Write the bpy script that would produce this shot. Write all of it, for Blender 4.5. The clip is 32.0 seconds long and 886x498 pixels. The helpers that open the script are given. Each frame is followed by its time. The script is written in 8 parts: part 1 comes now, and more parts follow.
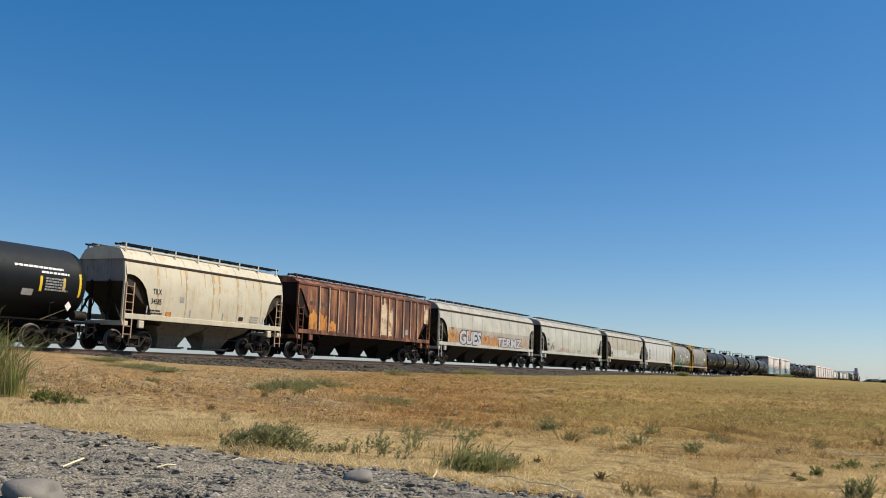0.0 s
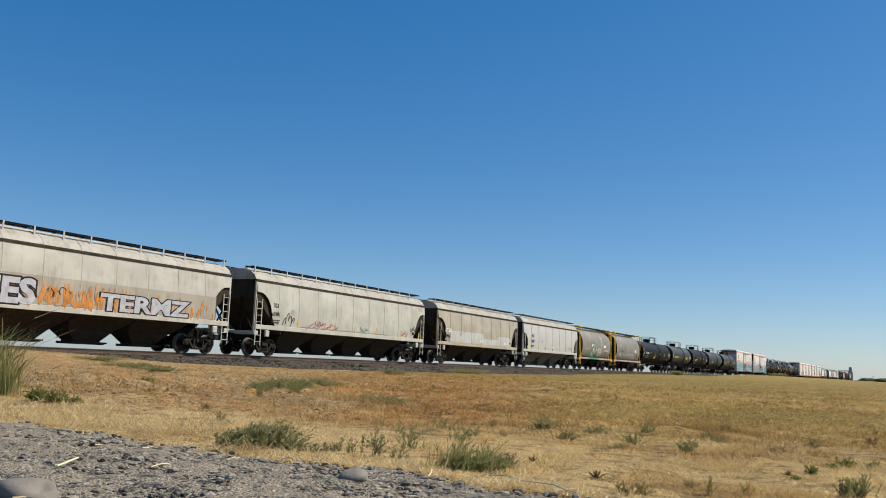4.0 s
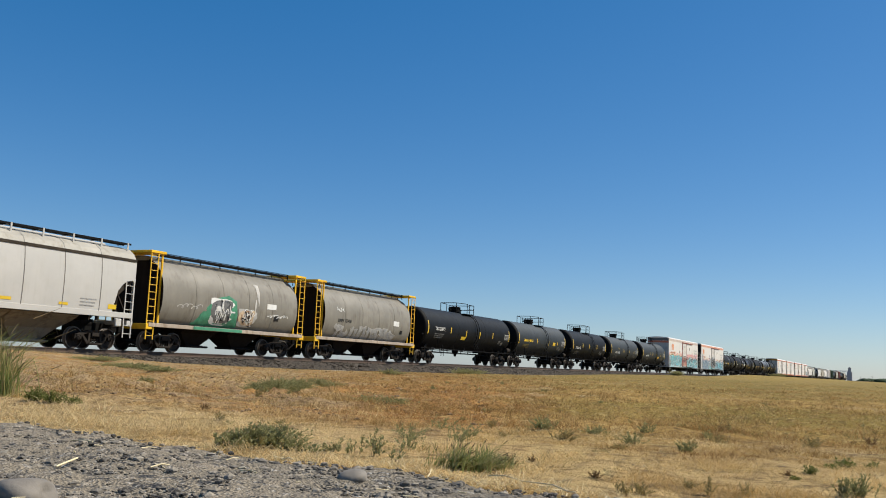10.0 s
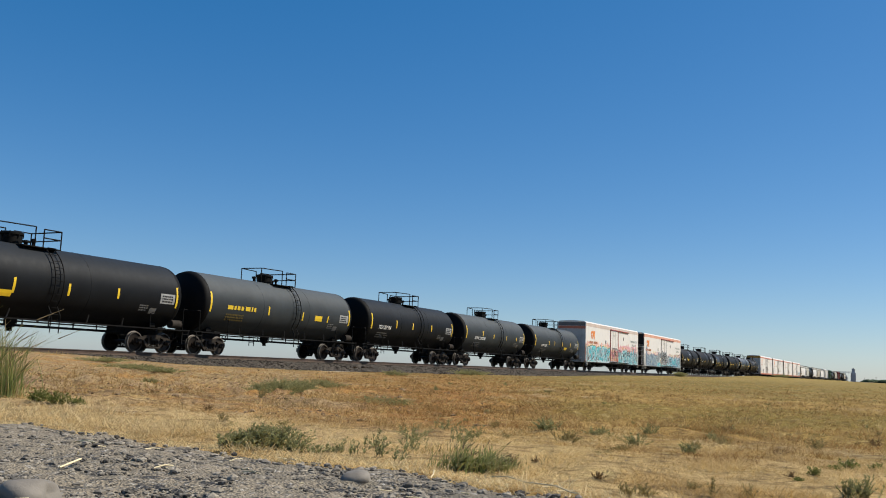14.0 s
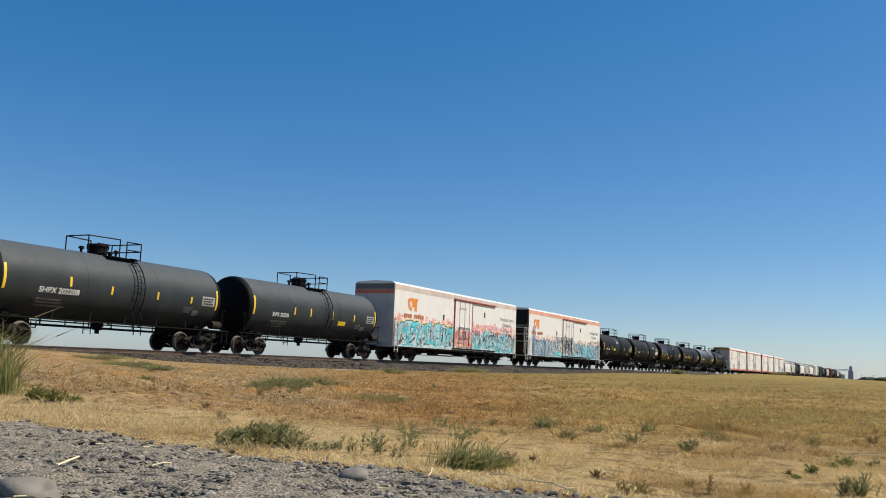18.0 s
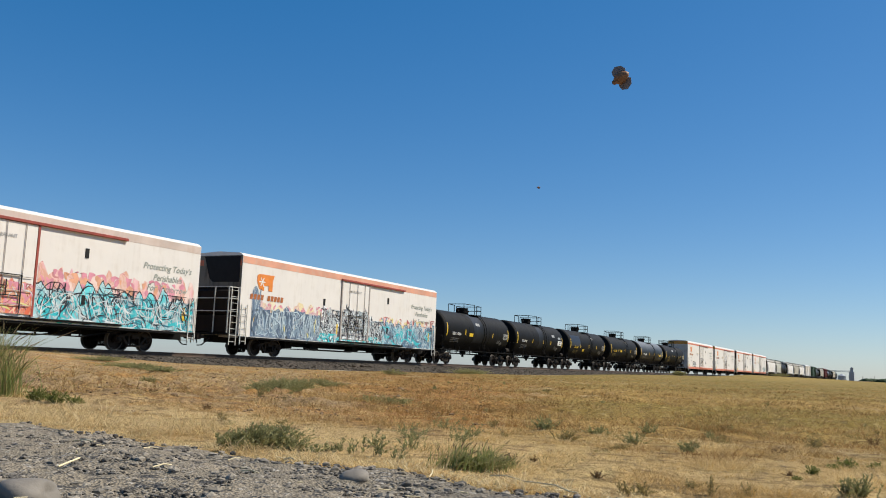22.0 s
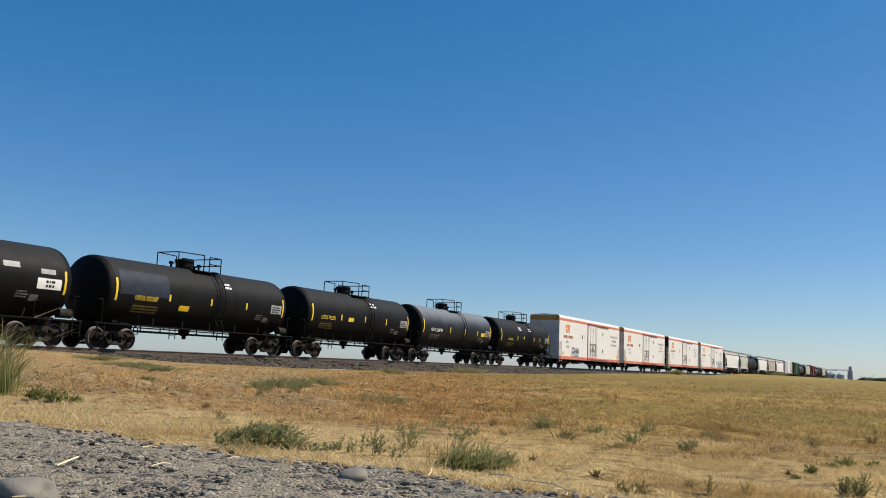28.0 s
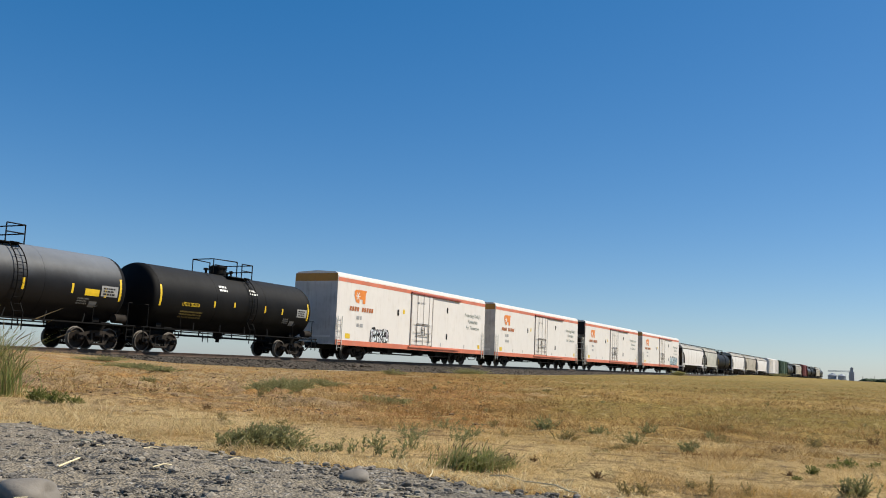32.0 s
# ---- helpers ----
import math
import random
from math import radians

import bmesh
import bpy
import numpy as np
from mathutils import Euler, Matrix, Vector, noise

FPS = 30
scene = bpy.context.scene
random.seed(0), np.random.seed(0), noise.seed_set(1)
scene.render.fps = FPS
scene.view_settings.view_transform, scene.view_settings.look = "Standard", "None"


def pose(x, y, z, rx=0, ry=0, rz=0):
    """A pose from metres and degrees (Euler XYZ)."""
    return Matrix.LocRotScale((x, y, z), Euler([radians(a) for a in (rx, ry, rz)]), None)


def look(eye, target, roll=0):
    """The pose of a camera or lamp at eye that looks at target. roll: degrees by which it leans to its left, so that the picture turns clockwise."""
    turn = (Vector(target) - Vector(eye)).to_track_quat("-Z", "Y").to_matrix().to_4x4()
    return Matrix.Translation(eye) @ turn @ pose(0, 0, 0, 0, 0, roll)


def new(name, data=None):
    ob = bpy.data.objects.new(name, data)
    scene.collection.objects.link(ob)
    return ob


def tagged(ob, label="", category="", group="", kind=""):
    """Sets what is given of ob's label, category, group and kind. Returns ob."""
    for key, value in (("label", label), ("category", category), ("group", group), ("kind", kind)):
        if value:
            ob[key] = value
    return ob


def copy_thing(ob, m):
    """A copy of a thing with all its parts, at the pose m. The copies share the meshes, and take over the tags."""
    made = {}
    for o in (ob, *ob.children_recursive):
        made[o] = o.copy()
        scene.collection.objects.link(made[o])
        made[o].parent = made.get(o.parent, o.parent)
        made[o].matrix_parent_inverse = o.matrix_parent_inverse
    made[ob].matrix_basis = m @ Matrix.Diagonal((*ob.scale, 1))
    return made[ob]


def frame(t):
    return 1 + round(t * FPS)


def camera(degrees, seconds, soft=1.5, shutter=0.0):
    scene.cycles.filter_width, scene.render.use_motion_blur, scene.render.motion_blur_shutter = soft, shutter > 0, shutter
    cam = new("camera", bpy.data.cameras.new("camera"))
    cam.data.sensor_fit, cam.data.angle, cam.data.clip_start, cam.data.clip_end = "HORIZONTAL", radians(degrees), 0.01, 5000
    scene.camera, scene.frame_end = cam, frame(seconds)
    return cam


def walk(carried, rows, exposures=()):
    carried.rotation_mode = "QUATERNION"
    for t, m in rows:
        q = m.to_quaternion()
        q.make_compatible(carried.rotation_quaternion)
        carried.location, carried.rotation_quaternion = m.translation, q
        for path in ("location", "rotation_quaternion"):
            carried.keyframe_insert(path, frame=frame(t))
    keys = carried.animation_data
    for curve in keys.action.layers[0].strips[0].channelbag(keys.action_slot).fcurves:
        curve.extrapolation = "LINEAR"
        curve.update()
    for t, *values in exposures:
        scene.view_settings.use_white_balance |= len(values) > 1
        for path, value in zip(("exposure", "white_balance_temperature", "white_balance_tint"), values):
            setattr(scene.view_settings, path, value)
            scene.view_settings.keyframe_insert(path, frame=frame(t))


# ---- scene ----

EYE = 0.75              # the camera stands low, level with the rail heads
RAIL = 0.75             # height of the rail heads
LINE = 31.72            # distance of the track's centre line
SPEED, SLOWING = 10.384, 0.0111


def view(right=0.0, down=0.0):
    """The camera's pose, leaning on the ground and trembling by small angles."""
    yaw, tilt = 0.47033 + right / 1590, 0.12708 + down / 1590
    way = Vector((math.cos(yaw) * math.cos(tilt), math.sin(yaw) * math.cos(tilt), math.sin(tilt)))
    eye = Vector((0, 0, EYE))
    return look(eye, eye + way, 2.379)


cam = camera(52.49, 32.0, soft=1.0)
walk(cam, [
    (0.0, view(9.5, 0.3)), (0.5, view(2.4, -0.9)), (1.0, view(2.1, -0.3)), (1.5, view(1.8, 0.0)),
    (2.0, view(1.8, -1.5)), (2.5, view(0.3, -1.5)), (3.0, view(1.5, -1.5)), (3.5, view(1.5, -0.6)),
    (5.5, view(0.0, -3.4)), (6.0, view(4.9, -3.1)), (6.5, view(3.4, -3.1)), (7.0, view(4.3, -1.8)),
    (7.5, view(1.8, -1.5)), (8.0, view(-0.3, -1.2)), (8.5, view(0.0, -2.5)), (9.0, view(0.0, 0.0)),
    (9.5, view(0.0, 0.0)), (10.0, view(0.0, -0.3)), (10.5, view(-0.9, -1.5)), (11.0, view(0.6, -0.6)),
    (11.5, view(0.6, -0.3)), (12.0, view(0.3, -0.3)), (12.5, view(1.8, -2.1)), (13.0, view(-0.9, -1.5)),
    (13.5, view(1.8, -0.6)), (14.0, view(5.5, 1.2)), (14.5, view(4.9, 0.0)), (16.5, view(-2.4, -2.8)),
    (17.0, view(1.8, -2.8)), (17.5, view(3.4, -2.8)), (18.0, view(1.8, -2.8)), (18.5, view(-1.5, -2.8)),
    (19.0, view(3.1, -1.5)), (19.5, view(-1.5, -1.2)), (20.0, view(1.5, -1.2)), (20.5, view(1.5, -1.2)),
    (21.0, view(3.1, -1.2)), (21.5, view(0.6, -2.4)), (22.0, view(3.1, -0.3)), (22.5, view(3.4, -1.2)),
    (23.0, view(4.3, -0.3)), (23.5, view(1.5, -1.5)), (24.0, view(-0.9, -1.8)), (24.5, view(1.8, -1.8)),
    (25.0, view(1.5, -1.8)), (25.5, view(2.1, -1.8)), (27.5, view(-0.9, -1.5)), (28.0, view(0.9, -2.1)),
    (28.5, view(0.6, -1.8)), (29.0, view(3.4, -1.5)), (29.5, view(3.1, -1.8)), (30.0, view(6.4, -0.6)),
    (30.5, view(1.2, -2.1)), (31.0, view(8.0, -3.1)), (31.5, view(3.4, -0.3)), (32.0, view(3.1, -0.3)),
], exposures=[(0.0, 0.25), (32.0, 0.25)])

# ---- light ----
SUN_HIGH, SUN_TURN = radians(48), radians(-54)      # height, and the way to the sun from +x towards +y
to_sun = Vector((math.cos(SUN_HIGH) * math.cos(SUN_TURN), math.cos(SUN_HIGH) * math.sin(SUN_TURN), math.sin(SUN_HIGH)))
world = bpy.data.worlds.new("world")
scene.world = world
world.use_nodes = True
sky = world.node_tree.nodes.new("ShaderNodeTexSky")
sky.sky_type, sky.sun_disc = "NISHITA", False
sky.sun_elevation, sky.sun_rotation = SUN_HIGH, math.pi / 2 - SUN_TURN
sky.altitude, sky.air_density, sky.dust_density, sky.ozone_density = 1500, 1.0, 1.0, 1.2
deep = world.node_tree.nodes.new("ShaderNodeHueSaturation")
deep.inputs["Saturation"].default_value = 1.2
clear = world.node_tree.nodes.new("ShaderNodeMix")          # dry inland air: a bluer sky down to the horizon
clear.data_type, clear.blend_type = "RGBA", "MIX"
clear.inputs[0].default_value = 0.2
clear.inputs[7].default_value = (0.0, 2.75, 7.7, 1.0)
world.node_tree.links.new(sky.outputs[0], clear.inputs[6])
world.node_tree.links.new(clear.outputs[2], deep.inputs["Color"])
world.node_tree.links.new(deep.outputs[0], world.node_tree.nodes["Background"].inputs[0])
world.node_tree.nodes["Background"].inputs[1].default_value = 0.084
lamp = bpy.data.lights.new("sun", "SUN")
lamp.energy, lamp.angle, lamp.color = 5.0, radians(0.53), (1.0, 0.93, 0.8)
sun = new("sun", lamp)
sun.matrix_world = look(to_sun * 200, (0, 0, 0))

# ---- lettering, cut from the built-in font before anything else stands ----
WORDS = {}


def cut_words(texts):
    for text in texts:
        curve = bpy.data.curves.new("lettering", "FONT")
        body, _, fat = text.partition("|")                 # after the bar: how much fatter the strokes are
        curve.body, curve.size, curve.resolution_u, curve.offset = body, 1.0, 3, float(fat or 0.012)
        ob = new("lettering", curve)
        mesh = bpy.data.meshes.new_from_object(ob.evaluated_get(bpy.context.evaluated_depsgraph_get()))
        WORDS[text] = ([v.co[:2] for v in mesh.vertices], [tuple(p.vertices) for p in mesh.polygons])
        bpy.data.objects.remove(ob)
        bpy.data.curves.remove(curve)
        bpy.data.meshes.remove(mesh)


cut_words(["TILX", "34585", "636335", "637081", "PLMX", "129086", "EFNX", "160582", "UNPX 127458", "TILX 255972", "SHPX 202206", "TILX 201154", "FURX 120666", "TILX 201533", "UTLX 302187", "UTLX", "GATX 204796", "UTLX 302221", "SHPX 202208", "UTLX 302876", "Protecting Today's", "Perishables", "For Tomorrow", "MT PLEASANT", "88", "GUES|0.1", "GUES|0.045", "TERMZ|0.09", "TERMZ|0.04"])

# ---- materials ----
class Nodes:
    """A short hand for building one material's nodes."""

    def __init__(self, name, rough=0.7, metal=0.0):
        self.mat = bpy.data.materials.new(name)
        self.mat.use_nodes = True
        self.tree = self.mat.node_tree
        self.bsdf = self.tree.nodes["Principled BSDF"]
        self.bsdf.inputs["Roughness"].default_value = rough
        self.bsdf.inputs["Metallic"].default_value = metal
        if rough > 0.84:
            self.bsdf.inputs["Specular IOR Level"].default_value = 0.12
        self.place = self.add("ShaderNodeTexCoord").outputs["Object"]

    def add(self, kind, **settings):
        node = self.tree.nodes.new(kind)
        for key, value in settings.items():
            setattr(node, key, value)
        return node

    def put(self, socket, value):
        if isinstance(value, (int, float)):
            socket.default_value = value
        elif isinstance(value, tuple):
            socket.default_value = (*value, 1.0) if len(value) == 3 and socket.type == "RGBA" else value
        else:
            self.tree.links.new(value, socket)

    def spread(self, scale, place=None):
        node = self.add("ShaderNodeMapping")
        self.put(node.inputs["Vector"], place or self.place)
        node.inputs["Scale"].default_value = scale
        return node.outputs[0]

    def noise(self, scale, detail=4, place=None, rough=0.6):
        node = self.add("ShaderNodeTexNoise")
        self.put(node.inputs["Vector"], place or self.place)
        node.inputs["Scale"].default_value, node.inputs["Detail"].default_value = scale, detail
        node.inputs["Roughness"].default_value = rough
        return node.outputs[0]

    def cells(self, scale, feature="F1", place=None, out=0):
        node = self.add("ShaderNodeTexVoronoi", feature=feature)
        self.put(node.inputs["Vector"], place or self.place)
        node.inputs["Scale"].default_value = scale
        return node.outputs[out]

    def ramp(self, value, low, high):
        node = self.add("ShaderNodeMapRange", interpolation_type="SMOOTHSTEP")
        self.put(node.inputs[0], value)
        node.inputs[1].default_value, node.inputs[2].default_value = low, high
        return node.outputs[0]

    def mix(self, amount, a, b, blend="MIX"):
        node = self.add("ShaderNodeMix", data_type="RGBA", blend_type=blend)
        self.put(node.inputs[0], amount)
        self.put(node.inputs[6], a)
        self.put(node.inputs[7], b)
        return node.outputs[2]

    def maths(self, how, a, b=0.0):
        node = self.add("ShaderNodeMath", operation=how)
        self.put(node.inputs[0], a)
        self.put(node.inputs[1], b)
        return node.outputs[0]

    def random(self):
        return self.add("ShaderNodeObjectInfo").outputs["Random"]

    def island(self):
        return self.add("ShaderNodeNewGeometry").outputs["Random Per Island"]

    def world_place(self):
        return self.add("ShaderNodeNewGeometry").outputs["Position"]

    def done(self, colour, bump=None, strength=0.3, distance=0.01, rough=None):
        self.put(self.bsdf.inputs["Base Color"], colour)
        if rough is not None:
            self.put(self.bsdf.inputs["Roughness"], rough)
        if bump is not None:
            node = self.add("ShaderNodeBump")
            node.inputs["Strength"].default_value, node.inputs["Distance"].default_value = strength, distance
            self.put(node.inputs["Height"], bump)
            self.put(self.bsdf.inputs["Normal"], node.outputs[0])
        return self.mat

    def thin(self, colour, share):
        """Let part of the light through, as blades and leaves do."""
        through_leaf = self.add("ShaderNodeBsdfTranslucent")
        self.put(through_leaf.inputs["Color"], colour)
        both = self.add("ShaderNodeMixShader")
        both.inputs[0].default_value = share
        self.tree.links.new(self.bsdf.outputs[0], both.inputs[1])
        self.tree.links.new(through_leaf.outputs[0], both.inputs[2])
        self.tree.links.new(both.outputs[0], self.tree.nodes["Material Output"].inputs["Surface"])
        return self.mat


def paint(name, base, dirt=(0.16, 0.13, 0.1), amount=0.5, rough=0.55, rust=0.0, metal=0.0, fade=0.25, gloss=0.35, top_sheen=None):
    """Weathered paint: broad fading, downward streaks of dirt, rust spots, fine grain."""
    n = Nodes(name, rough, metal)
    pale = tuple(min(1.0, c * (1 + fade)) for c in base)
    colour = n.mix(n.ramp(n.noise(0.7, 3), 0.35, 0.7), base, pale)
    streak = n.noise(1.0, 5, n.spread((5.0, 5.0, 0.35)), 0.65)
    blotch = n.noise(1.3, 4)
    colour = n.mix(n.maths("MULTIPLY", n.ramp(n.maths("MULTIPLY", streak, blotch), 0.22, 0.42), amount), colour, dirt)
    if rust:
        where = n.ramp(n.noise(2.2, 8, n.spread((1.6, 1.6, 0.8)), 0.75), 0.66 - 0.25 * rust, 0.74 - 0.2 * rust)
        colour = n.mix(n.maths("MULTIPLY", where, 0.85), colour, (0.16, 0.058, 0.022))
    if top_sheen:                                               # sheen of sun and sky painted in: paler towards the top
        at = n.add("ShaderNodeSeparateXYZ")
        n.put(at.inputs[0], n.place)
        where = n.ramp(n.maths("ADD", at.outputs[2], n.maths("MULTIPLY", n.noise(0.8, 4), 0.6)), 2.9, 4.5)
        colour = n.mix(where, colour, top_sheen)
    grain = n.noise(60, 3)
    colour = n.mix(n.maths("MULTIPLY", grain, 0.16), colour, dirt)
    n.bsdf.inputs["Specular IOR Level"].default_value = gloss
    return n.done(colour, n.noise(1.6, 4), 0.12, 0.03, n.maths("ADD", n.maths("MULTIPLY", streak, 0.3), rough - 0.12))


def plain(name, base, rough=0.6, metal=0.0, vary=0.25):
    """A small part's coating, with a little uneven grime."""
    n = Nodes(name, rough, metal)
    dark = tuple(c * (1 - vary) for c in base)
    n.bsdf.inputs["Specular IOR Level"].default_value = 0.5 if max(base) > 0.06 else 0.12
    return n.done(n.mix(n.ramp(n.noise(3.0, 5), 0.3, 0.7), dark, base), n.noise(30, 3), 0.1, 0.004)


M = {
    "tank_black": paint("black_tank_paint", (0.004, 0.0048, 0.006), (0.0095, 0.0102, 0.011), 0.4, 0.55, fade=0.4, gloss=0.13, top_sheen=(0.0225, 0.0265, 0.032)),
    "tank_dull": paint("dull_black_tank_paint", (0.0045, 0.0045, 0.0045), (0.011, 0.01, 0.009), 0.5, 0.55, fade=0.4, gloss=0.1, top_sheen=(0.03, 0.0295, 0.029)),
    "tank_grey": paint("grey_tank_paint", (0.022, 0.0265, 0.029), (0.04, 0.04, 0.037), 0.4, 0.55, fade=0.3, gloss=0.2, top_sheen=(0.08, 0.09, 0.095)),
    "head_black": paint("grimy_shaded_tank_head_paint", (0.004, 0.004, 0.004), (0.009, 0.008, 0.0075), 0.4, 0.65, gloss=0.12),
    "tank_silver": paint("glossy_black_tank_paint", (0.006, 0.006, 0.007), (0.01, 0.01, 0.01), 0.3, 0.45, fade=0.2, gloss=0.2, top_sheen=(0.2, 0.215, 0.235)),
    "cream": paint("cream_hopper_paint", (0.49, 0.45, 0.34), (0.36, 0.2, 0.07), 0.42, 0.5, fade=0.15, rust=0.12),
    "rib_tan": paint("worn_tan_rib_paint", (0.44, 0.3, 0.2), (0.17, 0.07, 0.035), 0.6, 0.7, rust=0.3),
    "brown_pale": paint("bare_patched_brown_paint", (0.55, 0.43, 0.29), (0.25, 0.1, 0.045), 0.8, 0.7, rust=0.65),
    "brown_orange": paint("orange_patched_brown_paint", (0.48, 0.2, 0.04), (0.2, 0.07, 0.02), 0.7, 0.7, rust=0.6),
    "white_hopper": paint("dirty_white_hopper_paint", (0.42, 0.4, 0.345), (0.24, 0.2, 0.14), 0.45, 0.5),
    "pale_hopper": paint("pale_cream_hopper_paint", (0.42, 0.41, 0.35), (0.26, 0.23, 0.17), 0.4, 0.5),
    "tan_hopper": paint("dusty_tan_hopper_paint", (0.35, 0.315, 0.25), (0.23, 0.19, 0.13), 0.4, 0.55),
    "patch": paint("fresh_grey_patch_paint", (0.44, 0.44, 0.41), (0.31, 0.28, 0.23), 0.3, 0.5),
    "clean_hopper": paint("clean_light_grey_hopper_paint", (0.46, 0.45, 0.42), (0.35, 0.32, 0.27), 0.2, 0.45, fade=0.08),
    "grey_cyl": paint("dusty_grey_hopper_paint", (0.205, 0.19, 0.157), (0.11, 0.09, 0.066), 0.55, 0.5),
    "yellow": paint("yellow_safety_paint", (0.72, 0.42, 0.015), (0.3, 0.16, 0.03), 0.35, 0.5),
    "reefer_white": paint("white_refrigerator_car_paint", (0.69, 0.655, 0.61), (0.46, 0.4, 0.33), 0.24, 0.42, fade=0.04),
    "reefer_orange": paint("orange_red_stripe_paint", (0.5, 0.135, 0.07), (0.4, 0.24, 0.18), 0.4, 0.5),
    "reefer_faded": paint("faded_pink_orange_stripe_paint", (0.55, 0.26, 0.17), (0.5, 0.38, 0.3), 0.5, 0.55),
    "reefer_amber": paint("amber_end_panel_paint", (0.42, 0.2, 0.035), (0.25, 0.14, 0.05), 0.4, 0.55),
    "end_shade": paint("shaded_pale_end_paint", (0.25, 0.225, 0.195), (0.07, 0.055, 0.043), 0.7, 0.7),
    "end_pale": paint("shaded_dusty_white_end_paint", (0.5, 0.47, 0.43), (0.26, 0.22, 0.18), 0.5, 0.65),
    "end_panel": paint("dull_grey_end_panel_paint", (0.13, 0.13, 0.125), (0.07, 0.06, 0.05), 0.4, 0.7),
    "name_paint": plain("deep_orange_name_paint", (0.4, 0.12, 0.025), 0.5, vary=0.15),
    "dusty_band": paint("dusty_lower_band_paint", (0.33, 0.3, 0.245), (0.2, 0.165, 0.115), 0.5, 0.6),
    "logo": plain("orange_logo_paint", (0.72, 0.22, 0.03), 0.5, vary=0.15),
    "green": paint("green_car_paint", (0.025, 0.06, 0.03), (0.05, 0.05, 0.04), 0.4, 0.6),
    "red_car": paint("oxide_red_car_paint", (0.16, 0.035, 0.03), (0.08, 0.03, 0.025), 0.5, 0.65),
    "steel": plain("dusty_cast_steel", (0.04, 0.033, 0.027), 0.75, 0.2, 0.45),
    "black": plain("black_underframe_paint", (0.006, 0.0056, 0.0052), 0.7, 0.0, 0.4),
    "tread": plain("bright_wheel_tread", (0.5, 0.48, 0.46), 0.3, 0.9, 0.2),
    "rail": plain("rusty_rail_side", (0.1, 0.065, 0.045), 0.65, 0.3, 0.3),
    "reflector": plain("yellow_reflective_strip", (0.75, 0.5, 0.02), 0.4, 0.0, 0.15),
    "white_mark": plain("white_stencil_paint", (0.75, 0.74, 0.7), 0.5, vary=0.15),
    "yellow_mark": plain("yellow_stencil_paint", (0.7, 0.47, 0.02), 0.5, vary=0.15),
    "black_mark": plain("black_stencil_paint", (0.025, 0.025, 0.025), 0.6, vary=0.2),
    "grey_mark_faint": plain("faint_old_lettering", (0.09, 0.06, 0.05), 0.7, vary=0.5),
    "cream_rust": paint("rust_stained_cream_paint", (0.47, 0.29, 0.1), (0.28, 0.11, 0.035), 0.75, 0.55),
    # bay paints hold grime; the darkest two also hold painted-in shade
    "bay_grime_shade": paint("grimy_shaded_hopper_underside", (0.038, 0.029, 0.02), (0.014, 0.011, 0.008), 0.75, 0.75, gloss=0.15),
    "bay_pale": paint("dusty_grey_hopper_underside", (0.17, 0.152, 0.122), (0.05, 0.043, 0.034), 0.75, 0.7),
    "bay_brown": paint("grimy_shaded_brown_underside", (0.014, 0.0095, 0.007), (0.009, 0.0065, 0.005), 0.6, 0.8, gloss=0.15),
    "reefer_washed": paint("washed_out_pink_grey_stripe_paint", (0.47, 0.39, 0.34), (0.46, 0.33, 0.26), 0.4, 0.55),
    "door_red": plain("dark_red_door_track_paint", (0.3, 0.05, 0.03), 0.55, vary=0.3),
    "sill_tan": paint("stained_tan_sill_paint", (0.36, 0.3, 0.235), (0.15, 0.09, 0.05), 0.7, 0.65, rust=0.2),
    "door_steel": plain("pale_worn_door_steel", (0.42, 0.37, 0.33), 0.6, vary=0.3),
    "seam": plain("grimy_weld_line", (0.2, 0.185, 0.16), 0.7, vary=0.3),
    "grey_mark": plain("grey_stencil_plate", (0.35, 0.35, 0.34), 0.5, vary=0.35),
    "shut_dark": plain("painted_recess_shade", (0.012, 0.012, 0.014), 0.5, vary=0.3),
}



def rust_brown(name, deep, mid, bright):
    """Old freight-car brown, rusted in long vertical runs that differ from panel to panel."""
    n = Nodes(name, 0.75)
    run = n.noise(1.0, 5, n.spread((2.6, 2.6, 0.35)), 0.62)
    broad = n.noise(1.1, 5, n.spread((1.0, 1.0, 0.6)), 0.7)
    shift = n.maths("ADD", broad, n.maths("MULTIPLY", n.random(), 0.22))
    colour = n.mix(n.ramp(run, 0.38, 0.62), deep, mid)
    colour = n.mix(n.maths("MULTIPLY", n.ramp(n.maths("MULTIPLY", run, shift), 0.26, 0.46), 0.8), colour, bright)
    colour = n.mix(n.maths("MULTIPLY", n.ramp(n.noise(40, 4), 0.5, 0.7), 0.4), colour, deep)
    return n.done(colour, n.noise(30, 4), 0.2, 0.01)


M["brown"] = rust_brown("rusted_brown_hopper_paint", (0.05, 0.017, 0.01), (0.15, 0.048, 0.02), (0.34, 0.14, 0.055))
M["roof_dust"] = paint("dusty_pale_roof_paint", (0.34, 0.32, 0.275), (0.2, 0.165, 0.115), 0.6, 0.6)
# near-black colour stands in for the shadow line below the roof edge
M["lip"] = plain("roof_lip_painted_as_shadow", (0.06, 0.048, 0.036), 0.8, vary=0.5)


